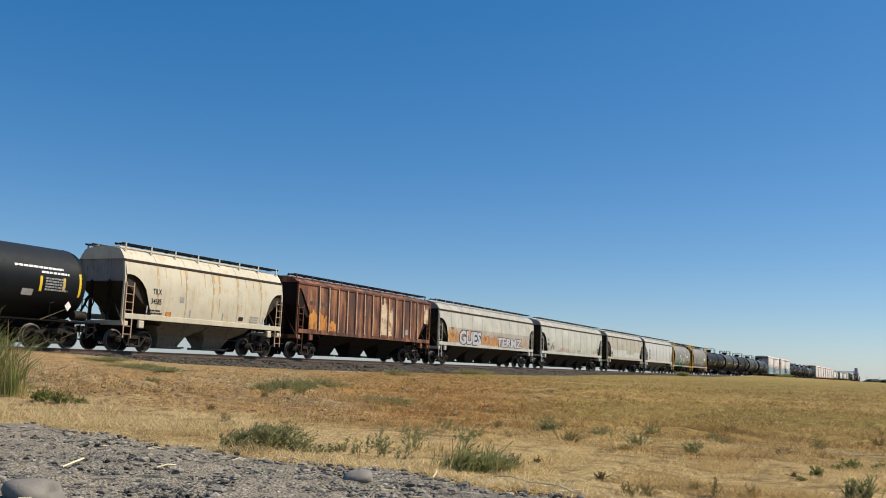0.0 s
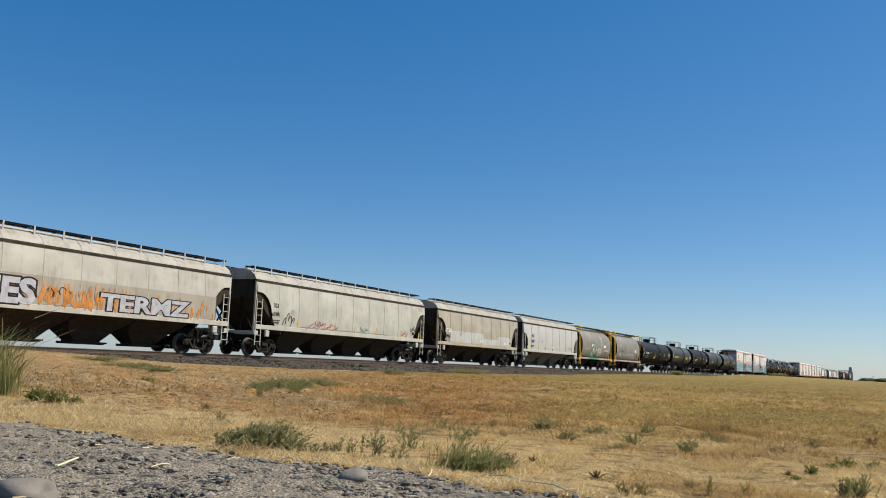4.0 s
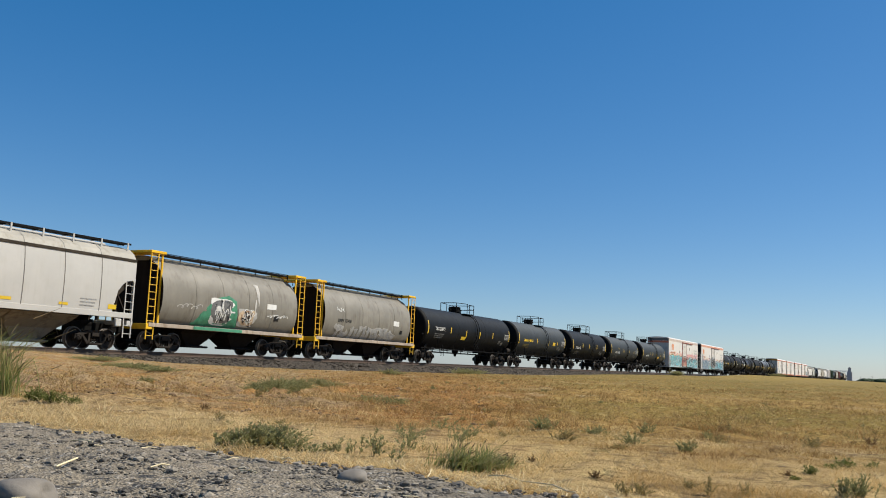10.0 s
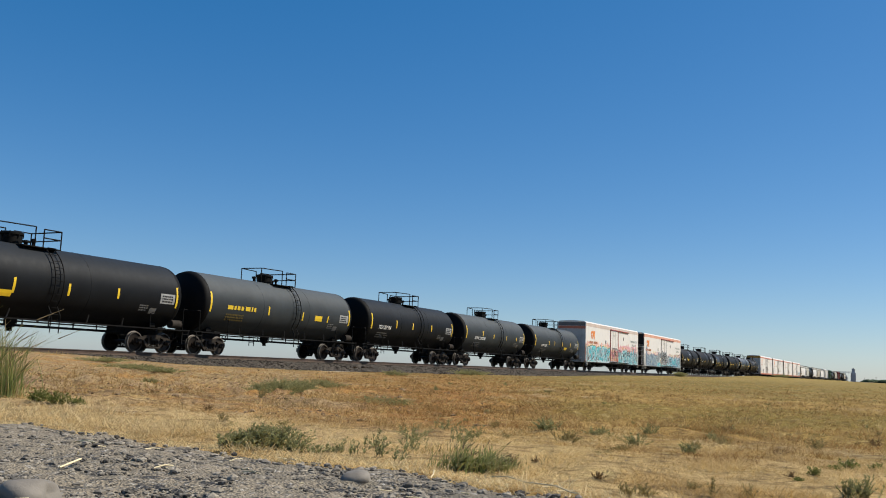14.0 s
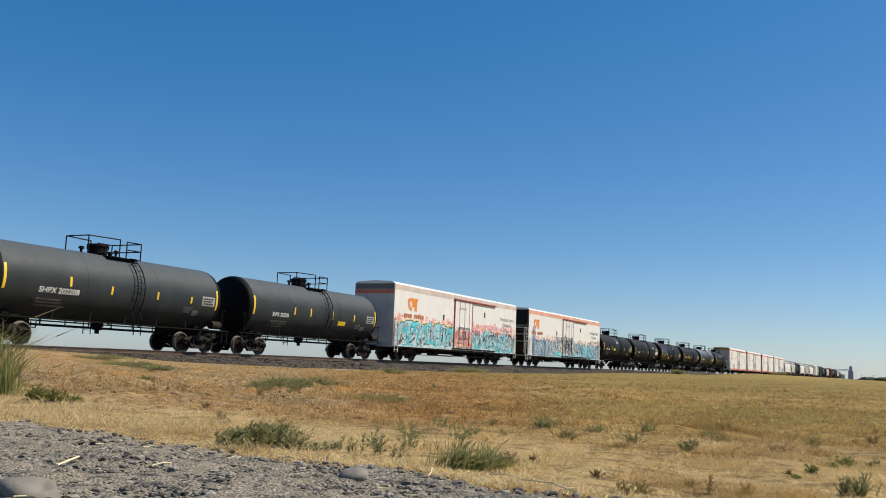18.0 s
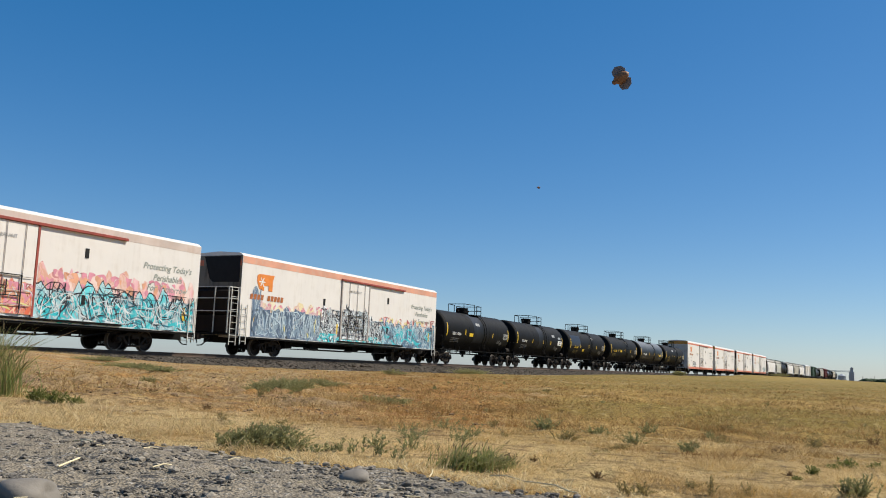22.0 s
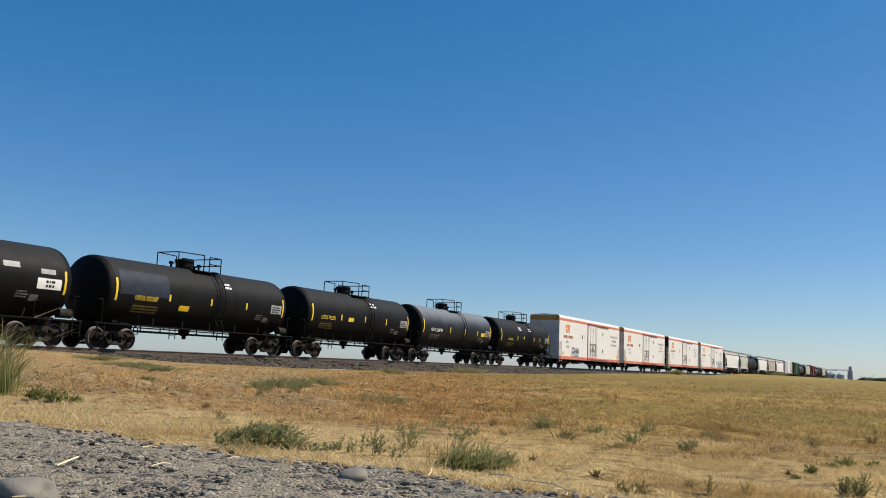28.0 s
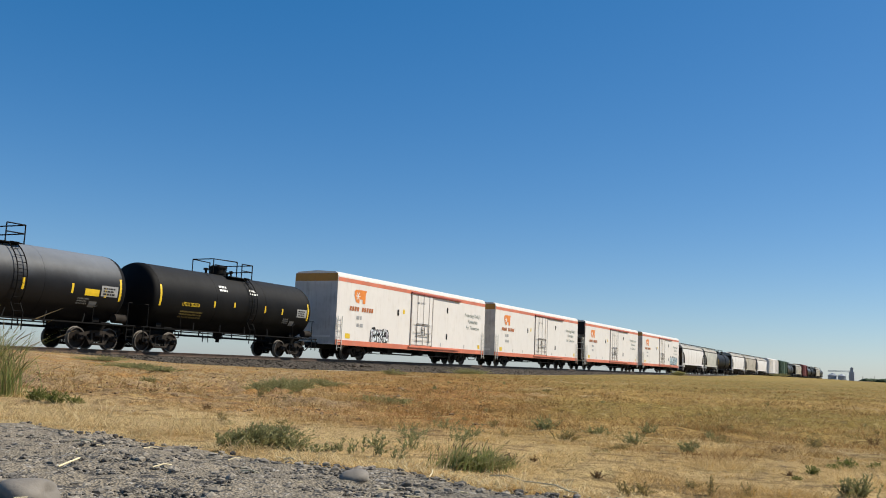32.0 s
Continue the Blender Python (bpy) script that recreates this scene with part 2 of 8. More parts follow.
def pale_rim_wheel():
    """Brown wheel steel, turning paler at the rim."""
    n = Nodes("brown_wheel_steel_with_pale_rim", 0.55, 0.2)
    at = n.add("ShaderNodeSeparateXYZ")
    n.put(at.inputs[0], n.place)
    far = n.maths("SQRT", n.maths("ADD", n.maths("MULTIPLY", at.outputs[0], at.outputs[0]), n.maths("MULTIPLY", at.outputs[2], at.outputs[2])))
    grime = n.mix(n.ramp(n.noise(4, 5), 0.35, 0.65), (0.012, 0.009, 0.007), (0.026, 0.019, 0.015))
    n.bsdf.inputs["Specular IOR Level"].default_value = 0.2
    return n.done(n.mix(n.ramp(far, 0.4, 0.43), grime, (0.13, 0.115, 0.1)), n.noise(30, 3), 0.1, 0.004)


M["wheel"] = pale_rim_wheel()
M["yellow_faint"] = plain("faint_yellow_stencil_paint", (0.16, 0.115, 0.02), 0.6, vary=0.4)
M["grey_faint"] = plain("faint_grey_stencil_paint", (0.16, 0.16, 0.155), 0.6, vary=0.4)

# ---- making meshes ----
def part(name, shape, material, parent, label="", at=None, smooth=False):
    """Links a bmesh, or a mesh already made, as one object under a thing or a part."""
    if isinstance(shape, bpy.types.Mesh):
        mesh = shape
    else:
        mesh = bpy.data.meshes.new(name)
        bmesh.ops.recalc_face_normals(shape, faces=shape.faces)
        shape.to_mesh(mesh)
        shape.free()
        if smooth:
            mesh.shade_smooth()
            mesh.set_sharp_from_angle(angle=radians(38))
        mesh.materials.append(M[material] if isinstance(material, str) else material)
    ob = new(name, mesh)
    ob.parent = parent
    if at is not None:
        ob.matrix_basis = at
    if label:
        tagged(ob, label)
    return ob


def solid(bm, corners, faces):
    vs = [bm.verts.new(c) for c in corners]
    for f in faces:
        bm.faces.new([vs[i] for i in f])
    return vs


BOX = ((0, 1, 3, 2), (4, 6, 7, 5), (0, 4, 5, 1), (2, 3, 7, 6), (0, 2, 6, 4), (1, 5, 7, 3))


def box(bm, x0, x1, y0, y1, z0, z1, edge=0.0):
    """A box; with an edge its long corners are cut back."""
    vs = solid(bm, [(x, y, z) for x in (x0, x1) for y in (y0, y1) for z in (z0, z1)], BOX)
    if edge:
        es = {e for v in vs for e in v.link_edges}
        bmesh.ops.bevel(bm, geom=list(es), offset=edge, segments=1, affect="EDGES")
    return bm


def bar(bm, a, b, wide, thick=None):
    """A square bar from a to b."""
    a, b = Vector(a), Vector(b)
    d = (b - a).normalized()
    side = d.cross(Vector((0, 1, 0)))
    if side.length < 0.1:
        side = d.cross(Vector((0, 0, 1)))
    side.normalize()
    up = d.cross(side)
    w, t = wide / 2, (thick or wide) / 2
    solid(bm, [p + side * w * i + up * t * j for p in (a, b) for i in (-1, 1) for j in (-1, 1)], BOX)
    return bm


def rod(bm, a, b, r, n=8, r2=None):
    """A round bar from a to b, closed at both ends."""
    a, b = Vector(a), Vector(b)
    turn = (b - a).to_track_quat("Z", "Y").to_matrix()
    rings = []
    for p, q in ((a, r), (b, r if r2 is None else r2)):
        rings.append([bm.verts.new(p + turn @ Vector((math.cos(k * math.tau / n) * q, math.sin(k * math.tau / n) * q, 0))) for k in range(n)])
    for k in range(n):
        bm.faces.new((rings[0][k], rings[0][(k + 1) % n], rings[1][(k + 1) % n], rings[1][k]))
    bm.faces.new(rings[0][::-1])
    bm.faces.new(rings[1])
    return bm


def pipe(bm, points, r, n=6):
    for a, b in zip(points, points[1:]):
        rod(bm, a, b, r, n)
    return bm


def lathe(bm, profile, n=32, axis="x", centre=(0, 0, 0)):
    """Turns (along, radius) pairs round an axis; radius 0 closes an end."""
    c = Vector(centre)
    rings = []
    for along, r in profile:
        ring = []
        for k in range(n if r > 1e-6 else 1):
            a = k * math.tau / n
            u, v = r * math.cos(a), r * math.sin(a)
            p = {"x": (along, u, v), "y": (u, along, v), "z": (u, v, along)}[axis]
            ring.append(bm.verts.new(c + Vector(p)))
        rings.append(ring)
    for p, q in zip(rings, rings[1:]):
        for k in range(n):
            f = [p[k % len(p)], p[(k + 1) % len(p)], q[(k + 1) % len(q)], q[k % len(q)]]
            f = list(dict.fromkeys(f))
            if len(f) > 2:
                bm.faces.new(f)
    return bm


def prism(bm, outline, a, b, axis="y"):
    """An outline drawn in the two other axes, pulled from a to b."""
    rings = []
    for s in (a, b):
        rings.append([bm.verts.new({"y": (u, s, v), "x": (s, u, v), "z": (u, v, s)}[axis]) for u, v in outline])
    n = len(outline)
    for k in range(n):
        bm.faces.new((rings[0][k], rings[0][(k + 1) % n], rings[1][(k + 1) % n], rings[1][k]))
    bm.faces.new(rings[0][::-1])
    bm.faces.new(rings[1])
    return bm


def sheet(bm, rows):
    """A grid of points joined to faces."""
    vs = [[bm.verts.new(p) for p in row] for row in rows]
    for r, q in zip(vs, vs[1:]):
        for k in range(len(r) - 1):
            bm.faces.new((r[k], r[k + 1], q[k + 1], q[k]))
    return bm


def B():
    return bmesh.new()


MADE = {}


def once(key, build, material, smooth=False):
    """A mesh that alike parts share."""
    if key not in MADE:
        bm = build()
        mesh = bpy.data.meshes.new(key if isinstance(key, str) else key[0])
        bmesh.ops.recalc_face_normals(bm, faces=bm.faces)
        bm.to_mesh(mesh)
        bm.free()
        if smooth:
            mesh.shade_smooth()
            mesh.set_sharp_from_angle(angle=radians(38))
        mesh.materials.append(M[material] if isinstance(material, str) else material)
        MADE[key] = mesh
    return MADE[key]


def smooth_step(a, b, x):
    t = np.clip((np.asarray(x, float) - a) / (b - a), 0, 1)
    return t * t * (3 - 2 * t)


# ---- the ground ----
def ripple(x, y, size, seed):
    """Uneven ground, made of waves that never line up."""
    r = np.random.RandomState(seed)
    out = np.zeros_like(x, dtype=float)
    for k in range(9):
        a, f, p = r.uniform(0, math.tau), r.uniform(0.6, 1.9) / size, r.uniform(0, math.tau)
        out += np.sin((x * math.cos(a) + y * math.sin(a)) * f * math.tau + p)
    return out / 4.5


def past_gravel(x, y):
    """How far a place lies beyond the gravel's ragged edge."""
    edge = 1.3 + 0.13 * y + 0.018 * np.sin(y * 7.3 + 2.2) + 0.014 * np.sin(y * 17.1 + 1) + 0.01 * np.sin(y * 41.0)
    return (x - edge) / 1.008


def ground_height(x, y):
    x, y = np.asarray(x, float), np.asarray(y, float)
    toe = np.interp(x, [-60, 0, 15, 20, 24, 26.5, 29.5, 34, 40, 55, 67, 81, 100, 130, 200, 400], [0.55, 0.62, 0.63, 0.61, 0.55, 0.38, 0.28, 0.18, 0.12, 0.05, 0.08, 0.14, 0.33, 0.47, 0.5, 0.47])
    d = past_gravel(x, y)
    field = 0.55 - 0.28 * smooth_step(-0.1, 8, d)
    w = smooth_step(20, 27.5, y)
    z = field * (1 - w) + toe * w
    far = np.hypot(x, y)
    rough = np.clip(far / 10, 0.15, 1.0) * np.clip(14 / np.maximum(far, 1), 0, 1)
    z = z + rough * (0.03 * ripple(x, y, 3.0, 3) + 0.05 * ripple(x, y, 14.0, 4)) * smooth_step(0.0, 1.0, d)
    clods = smooth_step(2.0, 5.0, far) * (1 - smooth_step(14, 26, y)) * smooth_step(0.1, 1.2, d)
    z = z + clods * (0.022 * ripple(x, y, 1.3, 6) + 0.014 * np.abs(ripple(x, y, 0.55, 7)) * (0.6 + smooth_step(0.4, 0.7, y / np.maximum(x, 0.5))))
    bank = 1 + 1.6 * smooth_step(0.62, 0.78, y / np.maximum(x, 0.5)) * smooth_step(2.8, 5.0, x)
    lumps = bank * smooth_step(1.5, 4.0, far) * (1 - smooth_step(16, 26, y)) * smooth_step(0.05, 0.6, d) * np.clip(far / 7, 0.35, 1.6)
    z = z + lumps * (0.012 * np.abs(ripple(x, y, 0.3, 14)) + 0.02 * np.abs(ripple(x, y, 0.9, 15)) - 0.018)
    z = z + 0.006 * ripple(x, y, 0.35, 5) * np.clip(30 / np.maximum(far, 1), 0, 1)
    z = z + 0.72 * np.exp(-((y - 22.8) / 2.3) ** 2) * smooth_step(110, 170, x) * (1 - smooth_step(430, 620, x))     # a low swell hides the far wheels
    back = smooth_step(36, 60, y)
    return z * (1 - back) + (-1.2) * back


def make_ground():
    angles = np.radians(np.concatenate([np.arange(-8, 66, 0.32), np.arange(66, 352, 3.0)]))
    radii = np.concatenate([np.geomspace(0.25, 1.2, 30), np.geomspace(1.215, 30, 240), np.geomspace(31, 4300, 130)])
    a, r = np.meshgrid(angles, radii)
    x, y = r * np.cos(a), r * np.sin(a)
    z = ground_height(x, y)
    n, m = x.shape
    verts = np.stack([x.ravel(), y.ravel(), z.ravel()], 1).tolist()
    verts.append((0.0, 0.0, float(ground_height(0.0, 0.0))))
    faces = []
    for i in range(n - 1):
        for j in range(m):
            k = (j + 1) % m
            faces.append((i * m + j, (i + 1) * m + j, (i + 1) * m + k, i * m + k))
    for j in range(m):
        faces.append((len(verts) - 1, j, (j + 1) % m))
    mesh = bpy.data.meshes.new("ground")
    mesh.from_pydata(verts, [], faces)
    mesh.shade_smooth()
    n = Nodes("dry_grass_and_sandy_soil", 0.95)
    p = n.world_place()
    big, mid, fine = n.noise(0.12, 5, p), n.noise(0.9, 6, p), n.noise(16, 6, p, 0.7)
    at = n.add("ShaderNodeSeparateXYZ")
    n.put(at.inputs[0], p)
    # the field's parts fan out from the road: greener, then rusty, then sandy ground
    fan = n.maths("ADD", n.maths("DIVIDE", at.outputs[1], n.maths("MAXIMUM", at.outputs[0], 0.5)), n.maths("MULTIPLY", n.maths("SUBTRACT", n.noise(0.3, 5, p), 0.5), 0.5))
    straw = n.mix(n.ramp(mid, 0.35, 0.65), (0.49, 0.31, 0.1), (0.32, 0.19, 0.052))
    rust = n.mix(n.ramp(mid, 0.35, 0.65), (0.46, 0.24, 0.074), (0.28, 0.132, 0.04))
    sand = n.mix(fine, (0.56, 0.4, 0.21), (0.42, 0.28, 0.128))
    bare = n.mix(n.ramp(n.noise(0.9, 6, p, 0.7), 0.36, 0.54), rust, n.mix(n.ramp(n.noise(2.6, 5, p, 0.7), 0.4, 0.62), sand, (0.33, 0.215, 0.12)))
    colour = n.mix(n.ramp(fan, 0.34, 0.46), straw, rust)
    colour = n.mix(n.ramp(fan, 0.56, 0.7), colour, bare)
    colour = n.mix(n.ramp(n.noise(0.45, 6, p, 0.7), 0.55, 0.66), colour, sand)
    green = n.maths("MULTIPLY", n.ramp(big, 0.42, 0.58), n.ramp(fan, 0.5, 0.34))
    colour = n.mix(n.maths("MULTIPLY", green, 0.75), colour, (0.235, 0.178, 0.04))
    by_road = n.ramp(n.maths("ADD", at.outputs[0], n.maths("MULTIPLY", n.noise(1.2, 5, p), 1.5)), 4.2, 2.6)
    colour = n.mix(n.maths("MULTIPLY", by_road, 0.75), colour, (0.6, 0.425, 0.195))                # matted straw by the road
    off = n.maths("ADD", at.outputs[0], n.maths("MULTIPLY", n.noise(0.06, 4, p), 60))
    colour = n.mix(n.maths("MULTIPLY", n.ramp(off, 38, 75), 0.65), colour, (0.2, 0.155, 0.042))    # the far field is greener
    colour = n.mix(n.maths("MULTIPLY", n.ramp(n.noise(4.0, 7, p, 0.78), 0.5, 0.6), 0.5), colour, (0.15, 0.085, 0.033))
    colour = n.mix(n.maths("MULTIPLY", n.ramp(n.noise(7.0, 7, p, 0.78), 0.53, 0.63), 0.6), colour, (0.6, 0.45, 0.19))
    colour = n.mix(n.maths("MULTIPLY", n.ramp(fine, 0.46, 0.66), 0.5), colour, (0.1, 0.06, 0.026))
    mesh.materials.append(n.done(colour, n.maths("ADD", n.noise(5.0, 7, p, 0.75), fine), 1.0, 0.06))
    tagged(new("ground", mesh), "dry straw-coloured grassland with sandy bare patches", "ground", kind="structure")


make_ground()


def make_track():
    # ballast bed, as one long uneven bank
    xs = np.concatenate([np.arange(-60, 160, 0.45), np.geomspace(160, 1600, 60)])
    across = [-4.6, -3.7, -2.9, -2.1, -1.75, -1.0, 0, 1.0, 1.75, 2.2, 3.2, 4.6]
    high = [-1.25, -0.8, -0.5, -0.24, -0.2, -0.215, -0.21, -0.215, -0.2, -0.25, -0.65, -1.6]
    rnd = np.random.RandomState(8)
    bm = B()
    sheet(bm, [[(x, LINE + a + rnd.uniform(-0.05, 0.05), RAIL + h + rnd.uniform(-0.03, 0.03)) for a, h in zip(across, high)] for x in xs])
    n = Nodes("grey_brown_crushed_ballast", 0.95)
    p = n.world_place()
    stone = n.ramp(n.cells(9, place=p, out=1), 0.15, 0.85)
    grey = n.mix(n.noise(0.4, 4, p), (0.085, 0.072, 0.058), (0.125, 0.104, 0.083))
    colour = n.mix(stone, (0.04, 0.035, 0.03), grey)
    M["ballast"] = n.done(colour, n.cells(9, place=p), 1.0, 0.09)
    tagged(part("ballast_bed", bm, "ballast", None), "grey crushed stone ballast bank under the track", "ballast", kind="structure")
    track = tagged(new("railway_track"), "single railway track of steel rails on timber sleepers", "railway track", kind="structure")
    track.location = (0, LINE, RAIL)
    profile = [(-0.075, -0.18), (0.075, -0.18), (0.075, -0.165), (0.012, -0.14), (0.012, -0.045), (0.037, -0.035), (0.037, -0.004), (0.028, 0.0), (-0.028, 0.0), (-0.037, -0.004), (-0.037, -0.035), (-0.012, -0.045), (-0.012, -0.14), (-0.075, -0.165)]
    for y in (-0.755, 0.755):
        part("rail", prism(B(), [(y + u, v) for u, v in profile], -60, 1600, "x"), "rail", track, "rusty steel rail with a worn bright head")
        part("running_surface", box(B(), -60, 1600, y - 0.024, y + 0.024, 0.0005, 0.003), "tread", track)
    n = Nodes("dark_weathered_sleeper_wood", 0.9)
    grain = n.noise(2, 6, n.spread((8, 1, 8)))
    M["tie"] = n.done(n.mix(grain, (0.045, 0.036, 0.03), (0.1, 0.085, 0.07)), grain, 0.5, 0.02)
    tie = once("sleeper", lambda: box(B(), -0.115, 0.115, -1.3, 1.3, -0.37, -0.185, 0.012), "tie")
    r = random.Random(4)
    for k in range(250):
        part("sleeper", tie, None, track, at=pose(8 + k * 0.5 + r.uniform(-0.03, 0.03), r.uniform(-0.05, 0.05), 0, 0, 0, r.uniform(-1, 1)))


make_track()

# ---- railway cars: running gear ----
WHEEL = 0.457
BASE = 0.89             # half the distance of a truck's axles
CARS = []               # (thing, place along the line at the start)
WHEELS = []             # (wheelset, its place on the truck, the car's place)


def wheelset_mesh():
    bm = B()
    for s in (-1, 1):
        y = 0.755 * s
        lathe(bm, [(y - 0.07 * s, 0.0), (y - 0.07 * s, 0.14), (y - 0.03 * s, 0.16), (y - 0.015 * s, 0.36), (y - 0.07 * s, 0.39), (y - 0.085 * s, 0.487), (y - 0.05 * s, 0.487), (y - 0.035 * s, WHEEL),
                   (y + 0.06 * s, WHEEL - 0.004), (y + 0.065 * s, 0.39), (y + 0.01 * s, 0.36), (y + 0.0 * s, 0.16), (y + 0.07 * s, 0.14), (y + 0.07 * s, 0.0)], 26, "y")
        lathe(bm, [(s * 0.9, 0.075), (s * 0.92, 0.115), (s * 1.08, 0.115), (s * 1.09, 0.085), (s * 1.12, 0.08), (s * 1.125, 0.0)], 12, "y")
        for k in range(3):
            a = k * math.tau / 3
            box(bm, math.cos(a) * 0.05 - 0.018, math.cos(a) * 0.05 + 0.018, s * 1.125 - 0.015, s * 1.125 + 0.015, math.sin(a) * 0.05 - 0.018, math.sin(a) * 0.05 + 0.018)
    rod(bm, (0, -1.0, 0), (0, 1.0, 0), 0.085, 10)
    return bm


def side_frame_mesh():
    """A cast truck side: arched top, spring seat, two columns, two journal boxes."""
    bm = B()
    a, b = -0.075, 0.075
    top = [(-1.02, 0.60), (-0.86, 0.69), (-0.62, 0.70), (-0.36, 0.80), (0.36, 0.80), (0.62, 0.70), (0.86, 0.69), (1.02, 0.60), (0.98, 0.55), (0.70, 0.565), (0.38, 0.68), (-0.38, 0.68), (-0.70, 0.565), (-0.98, 0.55)]
    for i in range(6):
        prism(bm, [top[i], top[i + 1], top[12 - i], top[13 - i]], a, b)
    for s in (-1, 1):
        prism(bm, [(s * 0.74, 0.60), (s * 0.62, 0.60), (s * 0.24, 0.20), (s * 0.40, 0.19)], a, b)
        prism(bm, [(s * 0.36, 0.30), (s * 0.26, 0.30), (s * 0.26, 0.70), (s * 0.36, 0.70)], a, b)
        prism(bm, [(s * 1.04, 0.40), (s * 1.0, 0.62), (s * 1.06, 0.62), (s * 1.09, 0.42)], a, b)
        prism(bm, [(s * 0.73, 0.40), (s * 0.70, 0.60), (s * 0.77, 0.60), (s * 0.79, 0.40)], a, b)
        box(bm, s * 0.89 - 0.14, s * 0.89 + 0.14, -0.1, 0.1, 0.555, 0.63, 0.02)
    box(bm, -0.36, 0.36, -0.13, 0.13, 0.17, 0.27, 0.02)
    return bm


def spring_mesh():
    """One coil spring, wound as a single bar."""
    pts = [(0.055 * math.cos(k * 0.9), 0.055 * math.sin(k * 0.9), 0.27 + 0.0105 * k) for k in range(28)]
    bm = B()
    ring = []
    for k, p in enumerate(pts):
        out = Vector((math.cos(k * 0.9), math.sin(k * 0.9), 0)) * 0.02
        up = Vector((0, 0, 0.02))
        ring.append([bm.verts.new(Vector(p) + q) for q in (out, up, -out, -up)])
    for p, q in zip(ring, ring[1:]):
        for i in range(4):
            bm.faces.new((p[i], p[(i + 1) % 4], q[(i + 1) % 4], q[i]))
    return bm


def bolster_mesh():
    bm = B()
    prism(bm, [(-1.12, 0.55), (-1.12, 0.70), (-0.5, 0.78), (0.5, 0.78), (1.12, 0.70), (1.12, 0.55), (0.6, 0.42), (-0.6, 0.42)], -0.2, 0.2, "x")
    for s in (-1, 1):
        for y in (-0.75, 0.75):                             # brake beams and shoes
            box(bm, s * 0.40 - 0.03, s * 0.40 + 0.05, y - 0.05, y + 0.05, 0.3, 0.58, 0.01)
        bar(bm, (s * 0.36, -0.75, 0.42), (s * 0.36, 0.75, 0.42), 0.07)
    lathe(bm, [(0.76, 0.0), (0.76, 0.2), (0.86, 0.2), (0.86, 0.0)], 16, "z")
    return bm


def add_truck(car, x, where):
    truck = part("truck", once("truck_bolster", bolster_mesh, "steel"), None, car, "dusty brown cast steel two-axle truck", at=pose(x, 0, 0))
    for y in (-1.0, 1.0):
        part("side_frame", once("side_frame", side_frame_mesh, "steel"), None, truck, at=pose(0, y, 0))
        if where < 400:
            for sx in (-0.15, 0.0, 0.15):
                part("spring", once("spring", spring_mesh, "steel", True), None, truck, at=pose(sx, y, 0))
    for s in (-1, 1):
        wheels = part("wheelset", once("wheelset", wheelset_mesh, "wheel", True), None, truck, "steel wheels on one axle", at=pose(s * BASE, 0, WHEEL))
        WHEELS.append((wheels, s * BASE, where))
    return truck


def coupler_mesh():
    bm = B()
    box(bm, 0.0, 0.62, -0.09, 0.09, 0.78, 0.93, 0.02)
    prism(bm, [(0.55, -0.15), (0.72, -0.19), (0.86, -0.12), (0.86, 0.0), (0.76, 0.02), (0.76, 0.13), (0.9, 0.2), (0.84, 0.24), (0.6, 0.18)], 0.72, 1.0, "z")
    pipe(bm, [(0.15, 0.35, 0.82), (0.4, 0.36, 0.66), (0.65, 0.3, 0.44), (0.88, 0.2, 0.42)], 0.03)
    return bm


def add_couplers(car, half):
    for turn in (0, 180):
        part("coupler", once("coupler", coupler_mesh, "steel"), None, car, "steel knuckle coupler with a rubber air hose", at=pose(half if turn == 0 else -half, 0, 0, 0, 0, turn))


def new_car(name, place, label, category, group):
    car = tagged(new(name), label, category, group)
    car.location = (place, LINE, RAIL)
    CARS.append((car, place))
    return car


def ladder(car, x, y, z0, z1, wide, material, rungs, label="", lean=0.0):
    """Two stiles and round rungs, flat against a side or, with wide 0 < given across, an end."""
    def build():
        bm = B()
        for s in (-0.5, 0.5):
            bar(bm, (s * wide, 0, z0), (s * wide, lean, z1), 0.05, 0.03)
        for k in range(rungs):
            t = (k + 0.5) / rungs
            rod(bm, (-wide / 2, lean * t, z0 + (z1 - z0) * t), (wide / 2, lean * t, z0 + (z1 - z0) * t), 0.016, 6)
        return bm
    return part("ladder", once(("ladder", z0, z1, wide, material, rungs, lean), build, material), None, car, label, at=pose(x, y, 0))


# ---- tank cars ----
R_TANK, Z_TANK = 1.51, 2.60


def on_shell(x, z, out=0.004):
    """A place on the near side of a tank's shell at a given height."""
    h = max(-1.0, min(1.0, (z - Z_TANK) / R_TANK))
    a = math.asin(h)
    return Vector((x, -(R_TANK + out) * math.cos(a), Z_TANK + (R_TANK + out) * math.sin(a)))


def shell_patch(name, car, x0, x1, z0, z1, material, label="", out=0.005):
    """A thin plate or painted patch that follows the shell."""
    bm = B()
    n, m = max(2, int((z1 - z0) / 0.12)), 1
    rows = [[on_shell(x0 + (x1 - x0) * i / m, z0 + (z1 - z0) * k / n, out) for i in range(m + 1)] for k in range(n + 1)]
    sheet(bm, rows)
    return part(name, bm, material, car, label)


